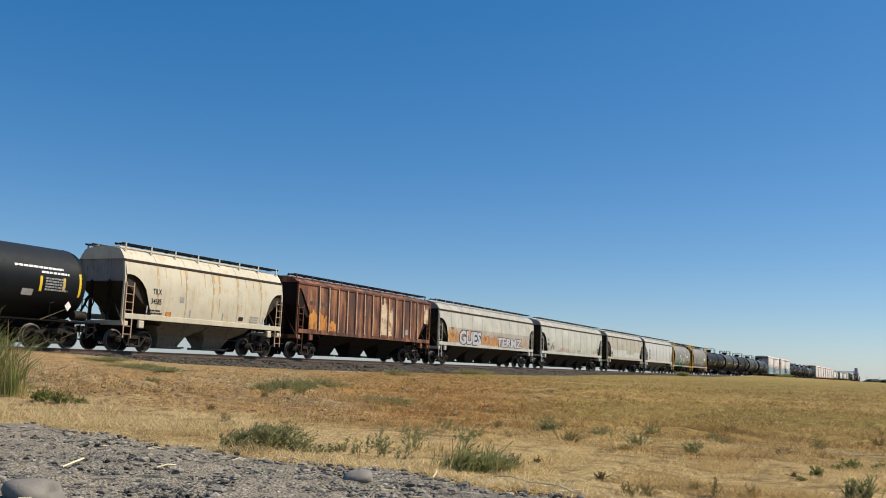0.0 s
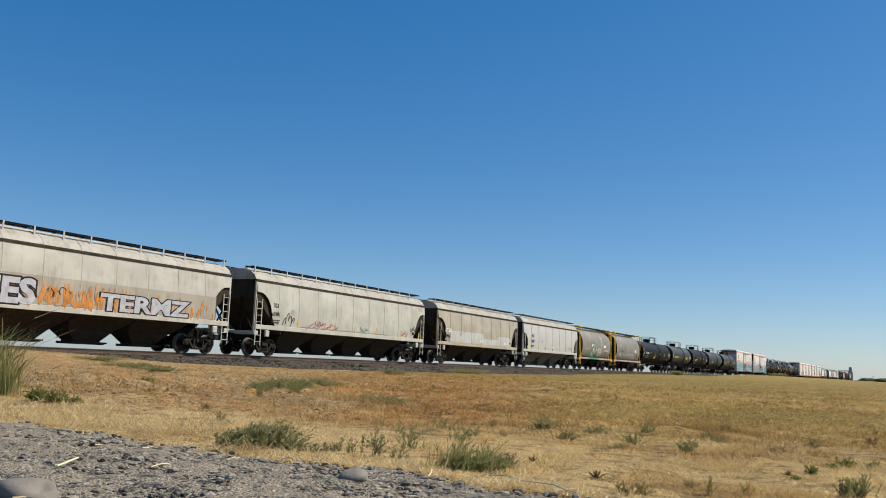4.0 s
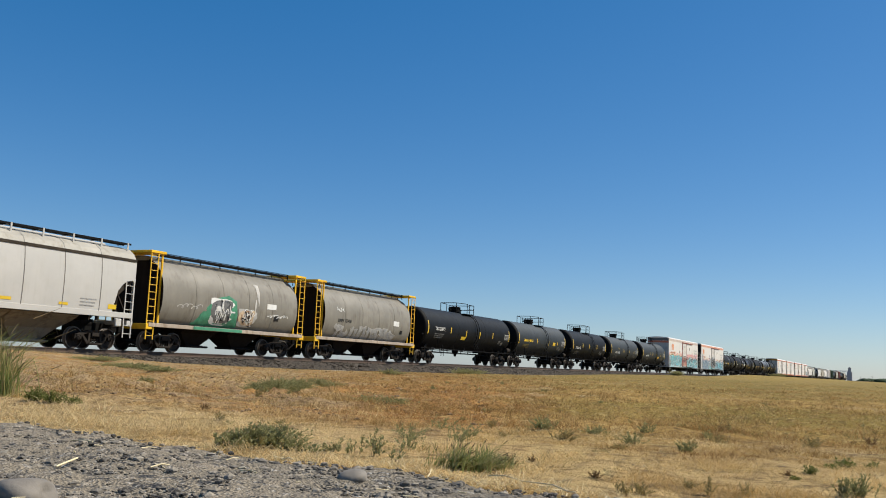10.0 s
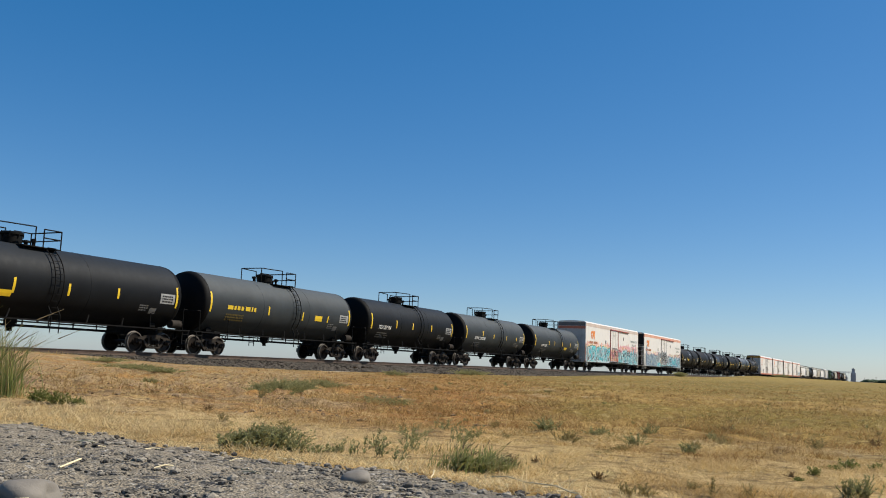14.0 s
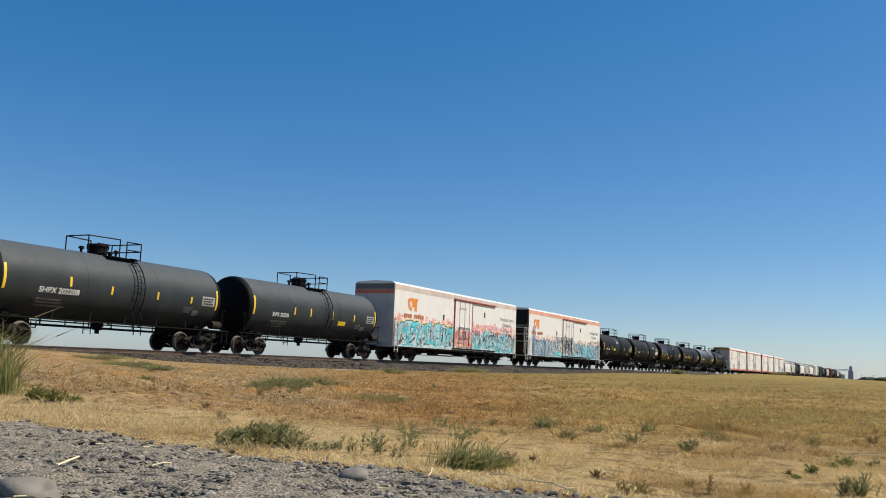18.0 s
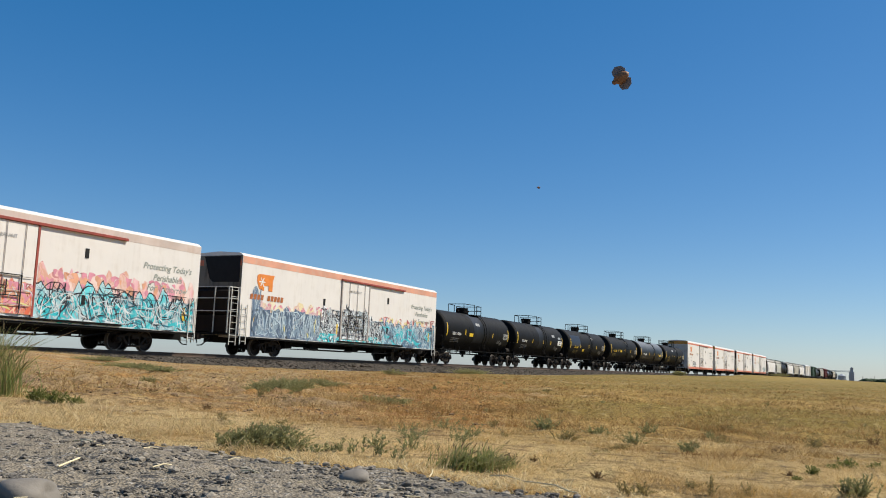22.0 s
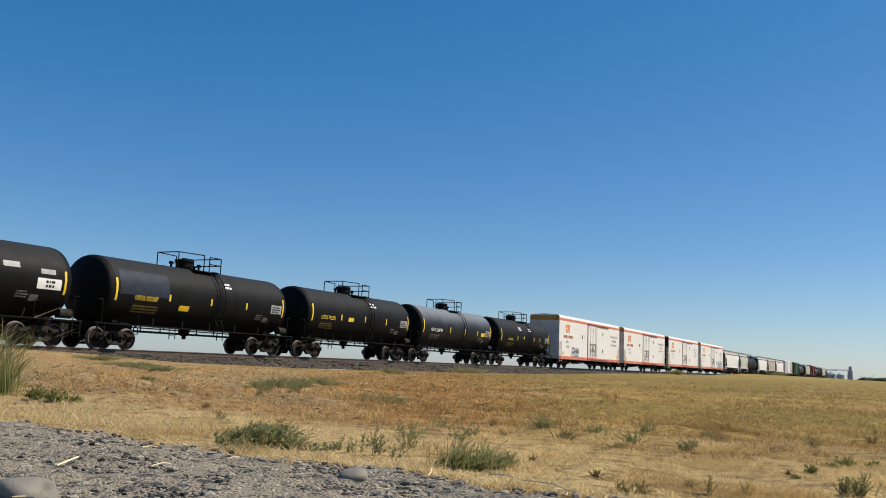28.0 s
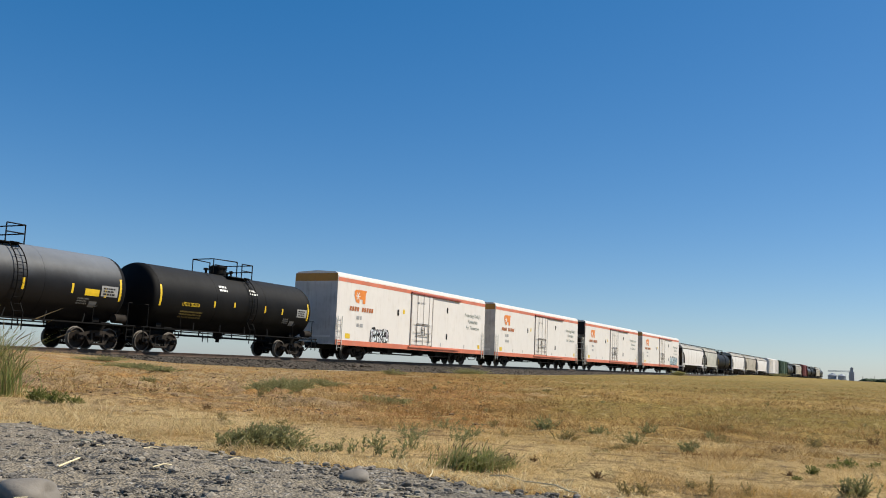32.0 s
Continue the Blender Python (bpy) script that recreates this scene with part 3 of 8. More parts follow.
def tank_car(place, length, material, label, stripes=(), platform=0.0, spread=None):
    """A tank car: shell with dished heads, saddles, stub sills, side rails, manway platform, ladder and trucks."""
    half = length / 2
    car = new_car("tank_car", place, label, "tank car", "cars of the freight train")
    straight = half - 0.62
    profile = []
    head = []                                               # dished head: a shallow crown and a tight knuckle
    for k in range(7):
        a = 0.455 * k / 6
        head.append((0.62 - 3.0 * (1 - math.cos(a)), (R_TANK - 0.2) * math.sin(a) / math.sin(0.455)))
    for k in range(1, 5):
        a = 0.455 + (math.pi / 2 - 0.455) * k / 4
        head.append((head[6][0] * (1 - (k / 4) ** 1.6), R_TANK - 0.2 + 0.2 * math.sin(math.pi / 2 * (k / 4) ** 0.8)))
    profile += [(-straight + (2 * straight) * k / 8, R_TANK) for k in range(9)]
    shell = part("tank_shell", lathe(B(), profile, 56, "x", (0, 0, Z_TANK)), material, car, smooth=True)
    # heads get their own black: dirt plus painted-in shade of the end
    for s in (-1, 1):
        part("tank_head", lathe(B(), [(s * (straight + u), r) for u, r in head], 56, "x", (0, 0, Z_TANK)), "head_black", car, "dirty black dished tank end, darkened as in shade", smooth=True)
    for x in (-straight + 0.03, -straight * 0.33, straight * 0.33, straight - 0.03):          # ring welds
        part("ring_weld", lathe(B(), [(x - 0.012, R_TANK - 0.01), (x - 0.008, R_TANK + 0.006), (x + 0.008, R_TANK + 0.006), (x + 0.012, R_TANK - 0.01)], 56, "x", (0, 0, Z_TANK)), material, shell)
    truck_x = spread / 2 if spread else half - 1.35
    end = half + 0.25
    for s in (-1, 1):
        bm = B()
        box(bm, min(s * (truck_x - 1.6), s * end), max(s * (truck_x - 1.6), s * end), -0.3, 0.3, 0.76, 1.12, 0.02)
        part("stub_sill", bm, "black", car)
        bm = B()
        arc = [(R_TANK * 1.01 * math.sin(a), Z_TANK - R_TANK * 1.01 * math.cos(a)) for a in np.linspace(-0.62, 0.62, 13)]
        prism(bm, arc + [(0.88, 1.12), (0.45, 1.02), (-0.45, 1.02), (-0.88, 1.12)], s * truck_x - 0.17, s * truck_x + 0.17, "x")
        part("saddle", bm, "black", car)
        bm = B()
        box(bm, min(s * (truck_x - 0.25), s * (truck_x + 0.25)), max(s * (truck_x - 0.25), s * (truck_x + 0.25)), -1.48, 1.48, 1.03, 1.16, 0.015)
        part("body_bolster", bm, "black", car)
        bm = B()
        box(bm, s * (half + 0.05) - 0.28, s * (half + 0.05) + 0.28, -1.5, 1.5, 1.06, 1.12, 0.01)
        part("end_platform", bm, "black", car)
        for y in (-1.4, 1.4):
            part("grab_post", pipe(B(), [(s * (truck_x - 0.75), y * 1.06, 1.1), (s * (truck_x - 0.75), y * 1.06, 1.75), (s * (truck_x - 0.55), y * 1.06, 1.82)], 0.022), "black", car)
        x1, x2 = s * (half - 0.1), s * (half + 0.12)
        part("end_handrail", pipe(B(), [(x1, -1.4, 1.12), (x1, -1.4, 2.1), (x2, -1.4, 2.1), (x2, 1.4, 2.1), (x1, 1.4, 2.1), (x1, 1.4, 1.12)], 0.022), "black", car)
        ladder(car, s * half, -1.5, 0.45, 1.06, 0.4, "black", 2)
        ladder(car, s * half, 1.5, 0.45, 1.06, 0.4, "black", 2)
        add_truck(car, s * truck_x, place)
    # a brake cylinder and valve at one end
    bm = lathe(B(), [(half - 0.75, 0.0), (half - 0.73, 0.2), (half - 0.1, 0.2), (half - 0.05, 0.13), (half, 0.0)], 14, "x", (0, -1.2, 1.36))
    part("air_reservoir", bm, "steel", car, "small dusty air reservoir on the end platform", smooth=True)
    bm = B()
    lathe(bm, [(1.5, 0.0), (1.5, 0.18), (1.56, 0.18), (1.56, 0.0)], 16, "x", (half - 1.5 + 0.25, 0.9, 2.0))
    part("brake_wheel", bm, "black", car)
    for y in (-1.52, 1.52):
        bm = B()
        box(bm, -half + 0.1, half - 0.1, y - 0.035, y + 0.035, 1.05, 1.11)
        for x in np.arange(-truck_x + 1.6, truck_x - 1.2, 1.9):
            bar(bm, (x, y, 1.08), (x + 0.35, y * 0.8, 1.45), 0.05)
        part("side_rail", bm, "black", car)
    bm = B()
    for x in (-truck_x + 1.5, truck_x - 1.5):
        pipe(bm, [(x, -0.5, 1.0), (x, -0.5, 0.72), (x + 0.25, -0.5, 0.72), (x + 0.25, -0.5, 1.0)], 0.025)
    rod(bm, (-truck_x + 1.3, -0.42, 0.83), (truck_x - 1.3, -0.42, 0.83), 0.03)
    rod(bm, (-truck_x + 1.3, 0.42, 0.9), (truck_x - 1.3, 0.42, 0.9), 0.025)
    for x in np.arange(-truck_x + 2.0, truck_x - 1.8, 1.25):
        bar(bm, (x, -0.42, 0.8), (x, -0.42, 1.15), 0.04)
    part("brake_rigging", bm, "black", car)
    bm = B()
    lathe(bm, [(0.62, 0.0), (0.62, 0.1), (0.78, 0.1), (0.78, 0.19), (0.92, 0.19), (0.92, 0.26), (1.12, 0.26)], 14, "z", (platform, 0, 0))
    part("bottom_outlet", bm, "black", car)
    # manway, valves and the railed platform
    top = Z_TANK + R_TANK
    bm = lathe(B(), [(top - 0.1, 0.42), (top + 0.32, 0.42), (top + 0.34, 0.47), (top + 0.41, 0.47), (top + 0.46, 0.36), (top + 0.48, 0.0)], 20, "z", (platform - 0.35, 0, 0))
    manway = part("manway", bm, "black", car, "dark bolted manway on top of the tank", smooth=True)
    def bolt():
        return rod(B(), (0, 0, 0.22), (0, 0, 0.46), 0.022, 6)
    for k in range(8):
        a = k * math.tau / 8
        part("bolt", once("manway_bolt", bolt, "black"), None, manway, at=pose(platform - 0.35 + 0.45 * math.cos(a), 0.45 * math.sin(a), top))
    for x, r, h in ((-1.25, 0.1, 0.26), (0.35, 0.13, 0.2), (0.7, 0.09, 0.3)):
        bm = B()
        lathe(bm, [(top - 0.05, r * 0.6), (top + h * 0.6, r * 0.6), (top + h * 0.6, r * 1.3), (top + h, r * 1.2), (top + h + 0.03, 0.0)], 12, "z", (platform + x, 0, 0))
        part("valve", bm, "black", car)
    for y in (-0.72, 0.72):
        bm = B()
        box(bm, platform - 0.5, platform + 1.25, y - 0.24, y + 0.24, top - 0.12, top - 0.08)
        for x in (-0.4, 0.35, 1.15):
            bar(bm, (platform + x, y, top - 0.1), (platform + x, y * 0.8, top - 0.26), 0.05)
        part("walkway", bm, "black", car)
    r, zt = 0.028, top + 0.7
    hoops = []
    for y in (-0.92, 0.92):
        hoops.append([(platform - 1.5, y * 0.75, top - 0.05), (platform - 1.5, y * 0.75, zt), (platform + 0.05, y, zt), (platform + 0.05, y, top - 0.1)])
        hoops.append([(platform + 0.45, y, top - 0.1), (platform + 0.45, y, zt - 0.05), (platform + 1.3, y, zt - 0.05), (platform + 1.3, y, top - 0.12)])
        hoops.append([(platform + 0.45, y, top + 0.3), (platform + 1.3, y, top + 0.3)])
    hoops.append([(platform - 1.5, -0.69, zt), (platform - 1.5, 0.69, zt)])
    hoops.append([(platform + 1.3, -0.92, zt - 0.05), (platform + 1.3, 0.92, zt - 0.05)])
    hoops.append([(platform + 1.3, -0.92, top + 0.3), (platform + 1.3, 0.92, top + 0.3)])
    for line in hoops:
        part("platform_railing", pipe(B(), line, r), "black", car, "black tubular railing round the manway" if len(line) > 2 else "")
    # side ladder following the shell, both sides
    for side in (-1, 1):
        bm = B()
        ring = [(abs(p.y), p.z) for p in (on_shell(0, z, 0.13) for z in np.linspace(1.75, top - 0.25, 12))]
        for x in (platform + 0.62, platform + 1.04):
            pipe(bm, [(x, side * 1.56, 0.62), (x, side * 1.58, 1.3)] + [(x, side * y, z) for y, z in ring], 0.024)
        for k in range(13):
            z = 0.8 + k * 0.27
            y = 1.565 if z < 1.3 else (1.58 - 0.06 * (z - 1.3) if z < 1.75 else -on_shell(0, min(z, top - 0.3), 0.13).y)
            rod(bm, (platform + 0.62, side * y, z), (platform + 1.04, side * y, z), 0.014, 5)
        part("ladder", bm, "black", car)
    # reflective strips
    for x, z0, z1 in ((-straight + 0.1, 2.12, 3.1), (straight - 0.08, 2.1, 3.05), *stripes):
        shell_patch("reflective_strip", car, x - 0.06, x + 0.06, z0, z1, "reflector", "yellow reflective strip")
    add_couplers(car, end - 0.15)
    return car


# ---- covered hoppers ----
CURVED_EAVE = 4.0


def hopper_section(z, eave, round_sides):
    """Half width of a hopper's side at a height: straight, or bellied and drawn in to the eave."""
    t = (z - 1.6) / (eave - 1.6)
    if not round_sides:
        return 1.58 - 0.06 * t * t
    return 1.63 - round_sides * (0.4 if t < 0.42 else 0.72) * (t - 0.42) ** 2


def covered_hopper(place, length, material, label, bays=3, seams=8, ribs=0, inset=1.55, cut=1.2, flat=False, cut_high=3.35, bay_paint="bay_grime_shade", belly=0.45, full=0.74):
    half, eave, sill = length / 2, 4.2 if flat else CURVED_EAVE, 1.62
    deck = 4.7                                              # height of the running boards
    car = new_car("covered_hopper", place, label, "covered hopper", "cars of the freight train")
    bulge = 0.0 if flat else belly

    def low(x):
        """Lower edge of the side sheet: cut away in a curve near both ends."""
        d = half - 0.3 - abs(x)
        if d >= cut:
            return sill
        t = max(0.0, d / cut)
        return sill + (cut_high - sill) * (math.sqrt(1 - t * t) if not flat else 1 - t)

    # the side sheets, panel by panel
    count = ribs if ribs else seams
    edges = [-half + 0.06 + (length - 0.12) * k / count for k in range(count + 1)]
    for side in (-1, 1):
        for i, (a, b) in enumerate(zip(edges, edges[1:])):
            steps = 8 if i in (0, 1, count - 2, count - 1) else 2
            rows = []
            for k in range(9):
                row = []
                for j in range(steps + 1):
                    x = a + (b - a) * j / steps
                    z = low(x) + (eave - low(x)) * k / 8
                    row.append((x, side * hopper_section(z, eave, bulge), z))
                rows.append(row)
            part("side_panel", sheet(B(), rows), material, car, smooth=True)
    def seam():
        bm = B()
        w, out = (0.04, 0.085) if ribs else (0.014, 0.012)
        zs = np.linspace(sill if not ribs else sill - 0.02, eave - 0.02, 9)
        pts = [(hopper_section(z, eave, bulge), z) for z in zs]
        for (y0, z0), (y1, z1) in zip(pts, pts[1:]):
            solid(bm, [(x, -y, z) for x in (-w, w) for y, z in ((y0 - 0.02, z0), (y0 + out, z0), (y1 - 0.02, z1), (y1 + out, z1))], ((0, 1, 3, 2), (4, 6, 7, 5), (0, 4, 5, 1), (2, 3, 7, 6), (0, 2, 6, 4), (1, 5, 7, 3)))
        return bm
    for x in edges[1:-1]:
        if abs(x) > half - 0.3 - cut * 0.9:
            continue
        for turn in (0, 180):
            part("rib" if ribs else "weld_seam", once(("seam", material, ribs, bulge), seam, "rib_tan" if ribs else ("seam" if material in ("clean_hopper", "tan_hopper") else material)), None, car, at=pose(x, 0, 0, 0, 0, turn))
    # eave rails, roof, hatch trough, running boards on brackets
    for side in (-1, 1):
        y = hopper_section(eave, eave, bulge)
        # on round-sided cars the chord itself is coloured as the eave's shadow
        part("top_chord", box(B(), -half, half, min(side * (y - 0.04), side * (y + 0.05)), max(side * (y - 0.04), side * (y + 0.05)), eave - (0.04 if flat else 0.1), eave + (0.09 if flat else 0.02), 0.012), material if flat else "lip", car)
    yr = hopper_section(eave, eave, bulge) - 0.02
    side_roof = [(yr, eave + 0.02), (yr - 0.14, 4.26), (1.08, 4.46), (0.6, 4.58)] if bulge else [(yr, eave + 0.05), (1.2, eave + 0.25), (0.7, eave + 0.38)]
    roof = [(-y, z) for y, z in side_roof] + [(0, deck - 0.08)] + side_roof[::-1]
    bm = B()
    sheet(bm, [[(x, y, z) for y, z in roof] for x in (-half + 0.02, half - 0.02)])
    for x in (-half + 0.02, half - 0.02):
        bm.faces.new([bm.verts.new((x, y, z)) for y, z in roof])
    for x in edges[1:-1] if bulge else ():                  # roof seams
        pipe(bm, [(x, y, z + 0.004) for y, z in roof], 0.014, 4)
    part("roof", bm, material if flat or material == "cream" else "roof_dust", car)
    part("hatch_cover", box(B(), -half + 0.7, half - 0.7, -0.3, 0.3, deck - 0.1, deck, 0.03), material, car)
    board = once(("running_board", length), lambda: running_board(length), "black")
    for y in (-0.92, 0.92):
        part("running_board", board, None, car, "dark steel grating walkway along the roof", at=pose(0, y, deck))
    n = int(length / 1.45)
    def bracket():
        bm = B()
        bar(bm, (0, -1.17, 4.32), (0, -1.17, deck + 0.06), 0.075, 0.03)
        bar(bm, (0, -1.17, deck), (0, -0.5, deck - 0.02), 0.05, 0.04)
        return bm
    for k in range(n + 1):
        x = -half + 0.25 + (length - 0.5) * k / n
        for turn in (0, 180):
            part("walkway_bracket", once(("bracket", material), bracket, material), None, car, at=pose(x, 0, 0, 0, 0, turn))
    # ends: upper sheet, slope, posts, platform, ladders
    for s in (-1, 1):
        x1, x0 = s * (half - 0.12), s * (half - 2.4)
        w = hopper_section(3.6, eave, bulge) - 0.05
        bm = B()
        wt = hopper_section(eave, eave, bulge) - 0.04
        solid(bm, [(x1, -wt, eave + 0.05), (x1, wt, eave + 0.05), (x1, w, 3.0), (x1, -w, 3.0), (x0, -w, 1.2), (x0, w, 1.2), (x0 - s * 0.05, wt, eave), (x0 - s * 0.05, -wt, eave)], ((0, 1, 2, 3), (3, 2, 5, 4), (0, 3, 4, 7), (1, 6, 5, 2)))
        # slope coloured near-black for the shade inside the cut-away end
        part("end_slope", bm, bay_paint if bay_paint != "bay_pale" else "bay_grime_shade", car)
        # the cream end's shade is put into a darker sheet colour
        if belly > 0.8:
            bm = B()
            solid(bm, [(x1 + s * 0.02, y, z) for y, z in ((-wt, eave + 0.05), (wt, eave + 0.05), (w, 3.05), (-w, 3.05))], ((0, 1, 2, 3),))
            part("end_sheet", bm, "end_shade", car, "pale upper end sheet painted dark as in shade")
        for y in (-1.5, 1.5):
            bm = B()
            bar(bm, (s * (half - 0.05), y, 1.25), (s * (half - 0.05), y, 3.2), 0.1, 0.09)
            bar(bm, (s * (half - 0.05), y, 3.2), (s * (half - 0.05), math.copysign(wt + 0.02, y), eave), 0.1, 0.09)
            part("corner_post", bm, material, car)
            ladder(car, s * (half - 0.32), y * 1.055, 0.55, 3.0, 0.44, "rib_tan" if material == "cream" else material, 7)
        for y in (-0.55, 0.55):
            # end posts and braces share the colour painted for the shaded end
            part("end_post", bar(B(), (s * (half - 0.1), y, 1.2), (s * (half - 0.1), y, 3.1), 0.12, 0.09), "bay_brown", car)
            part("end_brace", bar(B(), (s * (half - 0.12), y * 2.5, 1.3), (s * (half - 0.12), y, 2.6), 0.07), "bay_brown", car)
        part("end_sill", box(B(), min(s * (half - 0.35), s * half), max(s * (half - 0.35), s * half), -1.58, 1.58, 1.1, 1.3, 0.015), material, car)
        bm = B()
        box(bm, min(s * (half - 2.2), s * (half + 0.35)), max(s * (half - 2.2), s * (half + 0.35)), -0.28, 0.28, 0.78, 1.16, 0.02)
        part("stub_sill", bm, "black", car)
        for y in (-1, 1):
            part("jacking_pad", box(B(), s * (half - cut * 0.9) - 0.17, s * (half - cut * 0.9) + 0.17, min(y * 1.5, y * 1.64), max(y * 1.5, y * 1.64), 1.02, 1.36, 0.03), material, car)
        add_truck(car, s * (half - inset), place)
    bm = B()
    pipe(bm, [(-half + 0.02, 0.4, 2.1), (-half - 0.12, 0.4, 2.1)], 0.03)
    lathe(bm, [(-half - 0.14, 0.26), (-half - 0.1, 0.29), (-half - 0.06, 0.26)], 16, "x", (0, 0.4, 2.1))
    part("brake_wheel", bm, "black", car)
    for y in (-1, 1):
        bm = B()
        box(bm, -half + 0.1, half - 0.1, min(y * 1.5, y * 1.61), max(y * 1.5, y * 1.61), sill - 0.22, sill + 0.02, 0.012)
        part("side_sill", bm, material, car)
    part("centre_sill", box(B(), -half + 1, half - 1, -0.25, 0.25, 0.95, 1.3), "black", car)
    # discharge bays
    room = length - 2 * (inset + 1.25)
    step = room / bays
    low_z = 0.34
    def bay():
        bm = B()
        a, c = step / 2 - 0.02, max(0.42, step * 0.22)
        top_w, bot_w = 1.47, 0.36
        ring = [[bm.verts.new((x * sx, y * sy, z)) for sx, sy in ((-1, -1), (1, -1), (1, 1), (-1, 1))] for x, y, z in ((a, top_w, sill - 0.25), (a * 0.97, 1.05, 1.12), (a * full, 0.6, 0.78), (c, bot_w, low_z), (c, bot_w, low_z - 0.06))]
        for p, q in zip(ring, ring[1:]):
            for k in range(4):
                bm.faces.new((p[k], p[(k + 1) % 4], q[(k + 1) % 4], q[k]))
        bm.faces.new(ring[-1])
        box(bm, -c - 0.16, c + 0.16, -bot_w - 0.12, bot_w + 0.12, low_z - 0.16, low_z - 0.05, 0.01)
        rod(bm, (-c - 0.1, -bot_w - 0.3, low_z - 0.08), (c + 0.1, -bot_w - 0.3, low_z - 0.08), 0.035)
        bar(bm, (-c * 0.4, -bot_w - 0.3, low_z - 0.08), (-c * 0.4, -bot_w, low_z - 0.08), 0.05)
        return bm
    for k in range(bays):
        part("discharge_bay", once(("bay", bay_paint, full, round(step, 3)), bay, bay_paint), None, car, "sloping discharge hopper with a sliding gate", at=pose(-room / 2 + step * (k + 0.5), 0, 0))
    add_couplers(car, half + 0.1)
    return car


def running_board(length):
    bm = B()
    half = length / 2 - 0.05
    for y in (-0.22, 0.22):
        box(bm, -half, half, y - 0.02, y + 0.02, -0.03, 0.05)
    for y in (-0.13, -0.04, 0.05, 0.14):
        box(bm, -half, half, y - 0.016, y + 0.016, 0.0, 0.03)
    x = -half
    while x < half:
        box(bm, x, x + 0.05, -0.2, 0.2, -0.02, 0.028)
        x += 0.5
    return bm


def round_width(z):
    """Half width of a round-sided hopper: widest at mid height, drawn in to the sill and to the top trough."""
    return 1.64 * math.sqrt(1 - (abs(z - 2.6) / 1.8) ** 2.5)


def cylinder_hopper(place, length, label):
    """A cylinder-sided covered hopper with yellow end platforms."""
    half = length / 2
    car = new_car("cylindrical_covered_hopper", place, label, "covered hopper", "cars of the freight train")
    body = half - 0.85
    # a pear-shaped section: round sides, drawn in to the top trough
    half_out = [(round_width(z), z) for z in (1.25, 1.5, 1.8, 2.1, 2.4, 2.7, 3.0, 3.3, 3.6, 3.85, 4.05, 4.2, 4.3)]
    out = [(-y, z) for y, z in half_out] + half_out[::-1]
    bm = B()
    sheet(bm, [[(x, y, z) for y, z in out] for x in (-body, 0, body)])
    shell = part("hopper_shell", bm, "grey_cyl", car, smooth=True)
    for x in np.linspace(-body + 0.2, body - 0.2, 6)[1:-1]:
        pts = [(y * 1.003, z) for y, z in out]
        part("weld_seam", pipe(B(), [(x, y, z) for y, z in pts], 0.006, 4), "grey_cyl", shell)
    for s in (-1, 1):                                       # end sheet sunk behind the shell's rim, painted dark for its shade
        bm = B()
        bm.faces.new([bm.verts.new((s * (body - 0.02), y * 0.99, z)) for y, z in out])
        part("end_sheet", bm, "bay_brown", car, "end sheet painted dark as in deep shade")
    part("hatch_trough", box(B(), -body, body, -0.62, 0.62, 4.2, 4.42, 0.05), "grey_cyl", car)
    board = once(("running_board", 2 * body), lambda: running_board(2 * body), "black")
    for y in (-0.75, 0.75):
        part("running_board", board, None, car, "dark steel grating walkway along the roof", at=pose(0, y, 4.52))
    bm = B()
    for y in (-0.98, 0.98):
        for x in np.linspace(-body + 0.2, body - 0.2, 8):
            bar(bm, (x, y, 4.3), (x, y, 4.6), 0.05, 0.03)
        bar(bm, (-body, y, 4.6), (body, y, 4.6), 0.03)
    part("board_edge", bm, "black", car)
    for y in (-1, 1):
        part("side_sill", box(B(), -half + 0.15, half - 0.15, min(y * 1.46, y * 1.6), max(y * 1.46, y * 1.6), 1.12, 1.3, 0.012), "sill_tan", car, "stained tan side sill")
    for s in (-1, 1):
        x = s * (half - 0.3)
        for y in (-1.4, 1.4):
            lad = ladder(car, x, y * 1.08, 0.55, 4.5, 0.44, "yellow", 12, "yellow steel ladder")
            part("end_post", bar(B(), (s * (half - 0.85), y * 1.02, 1.2), (s * (half - 0.85), y * 1.02, 4.5), 0.09, 0.06), "yellow", car)
        part("roof_platform", box(B(), min(s * (half - 1.0), s * (half - 0.02)), max(s * (half - 1.0), s * (half - 0.02)), -1.55, 1.55, 4.48, 4.6, 0.015), "yellow", car, "yellow crossover platform")
        part("end_sill", box(B(), min(s * (half - 0.4), s * half), max(s * (half - 0.4), s * half), -1.58, 1.58, 1.0, 1.25, 0.015), "yellow", car)
        part("stub_sill", box(B(), min(s * (half - 2.2), s * (half + 0.35)), max(s * (half - 2.2), s * (half + 0.35)), -0.28, 0.28, 0.78, 1.1, 0.02), "black", car)
        add_truck(car, s * (half - 1.75), place)
    def bay():
        bm = B()
        for (xa, ya, za), (xb, yb, zb) in (((1.3, 1.3, 1.3), (1.22, 0.75, 0.98)), ((1.22, 0.75, 0.98), (0.5, 0.45, 0.4)), ((0.6, 0.55, 0.4), (0.6, 0.55, 0.28))):
            ring = [[bm.verts.new((x * sx, y * sy, z)) for sx, sy in ((-1, -1), (1, -1), (1, 1), (-1, 1))] for x, y, z in ((xa, ya, za), (xb, yb, zb))]
            for k in range(4):
                bm.faces.new((ring[0][k], ring[0][(k + 1) % 4], ring[1][(k + 1) % 4], ring[1][k]))
            bm.faces.new(ring[0][::-1])
            bm.faces.new(ring[1])
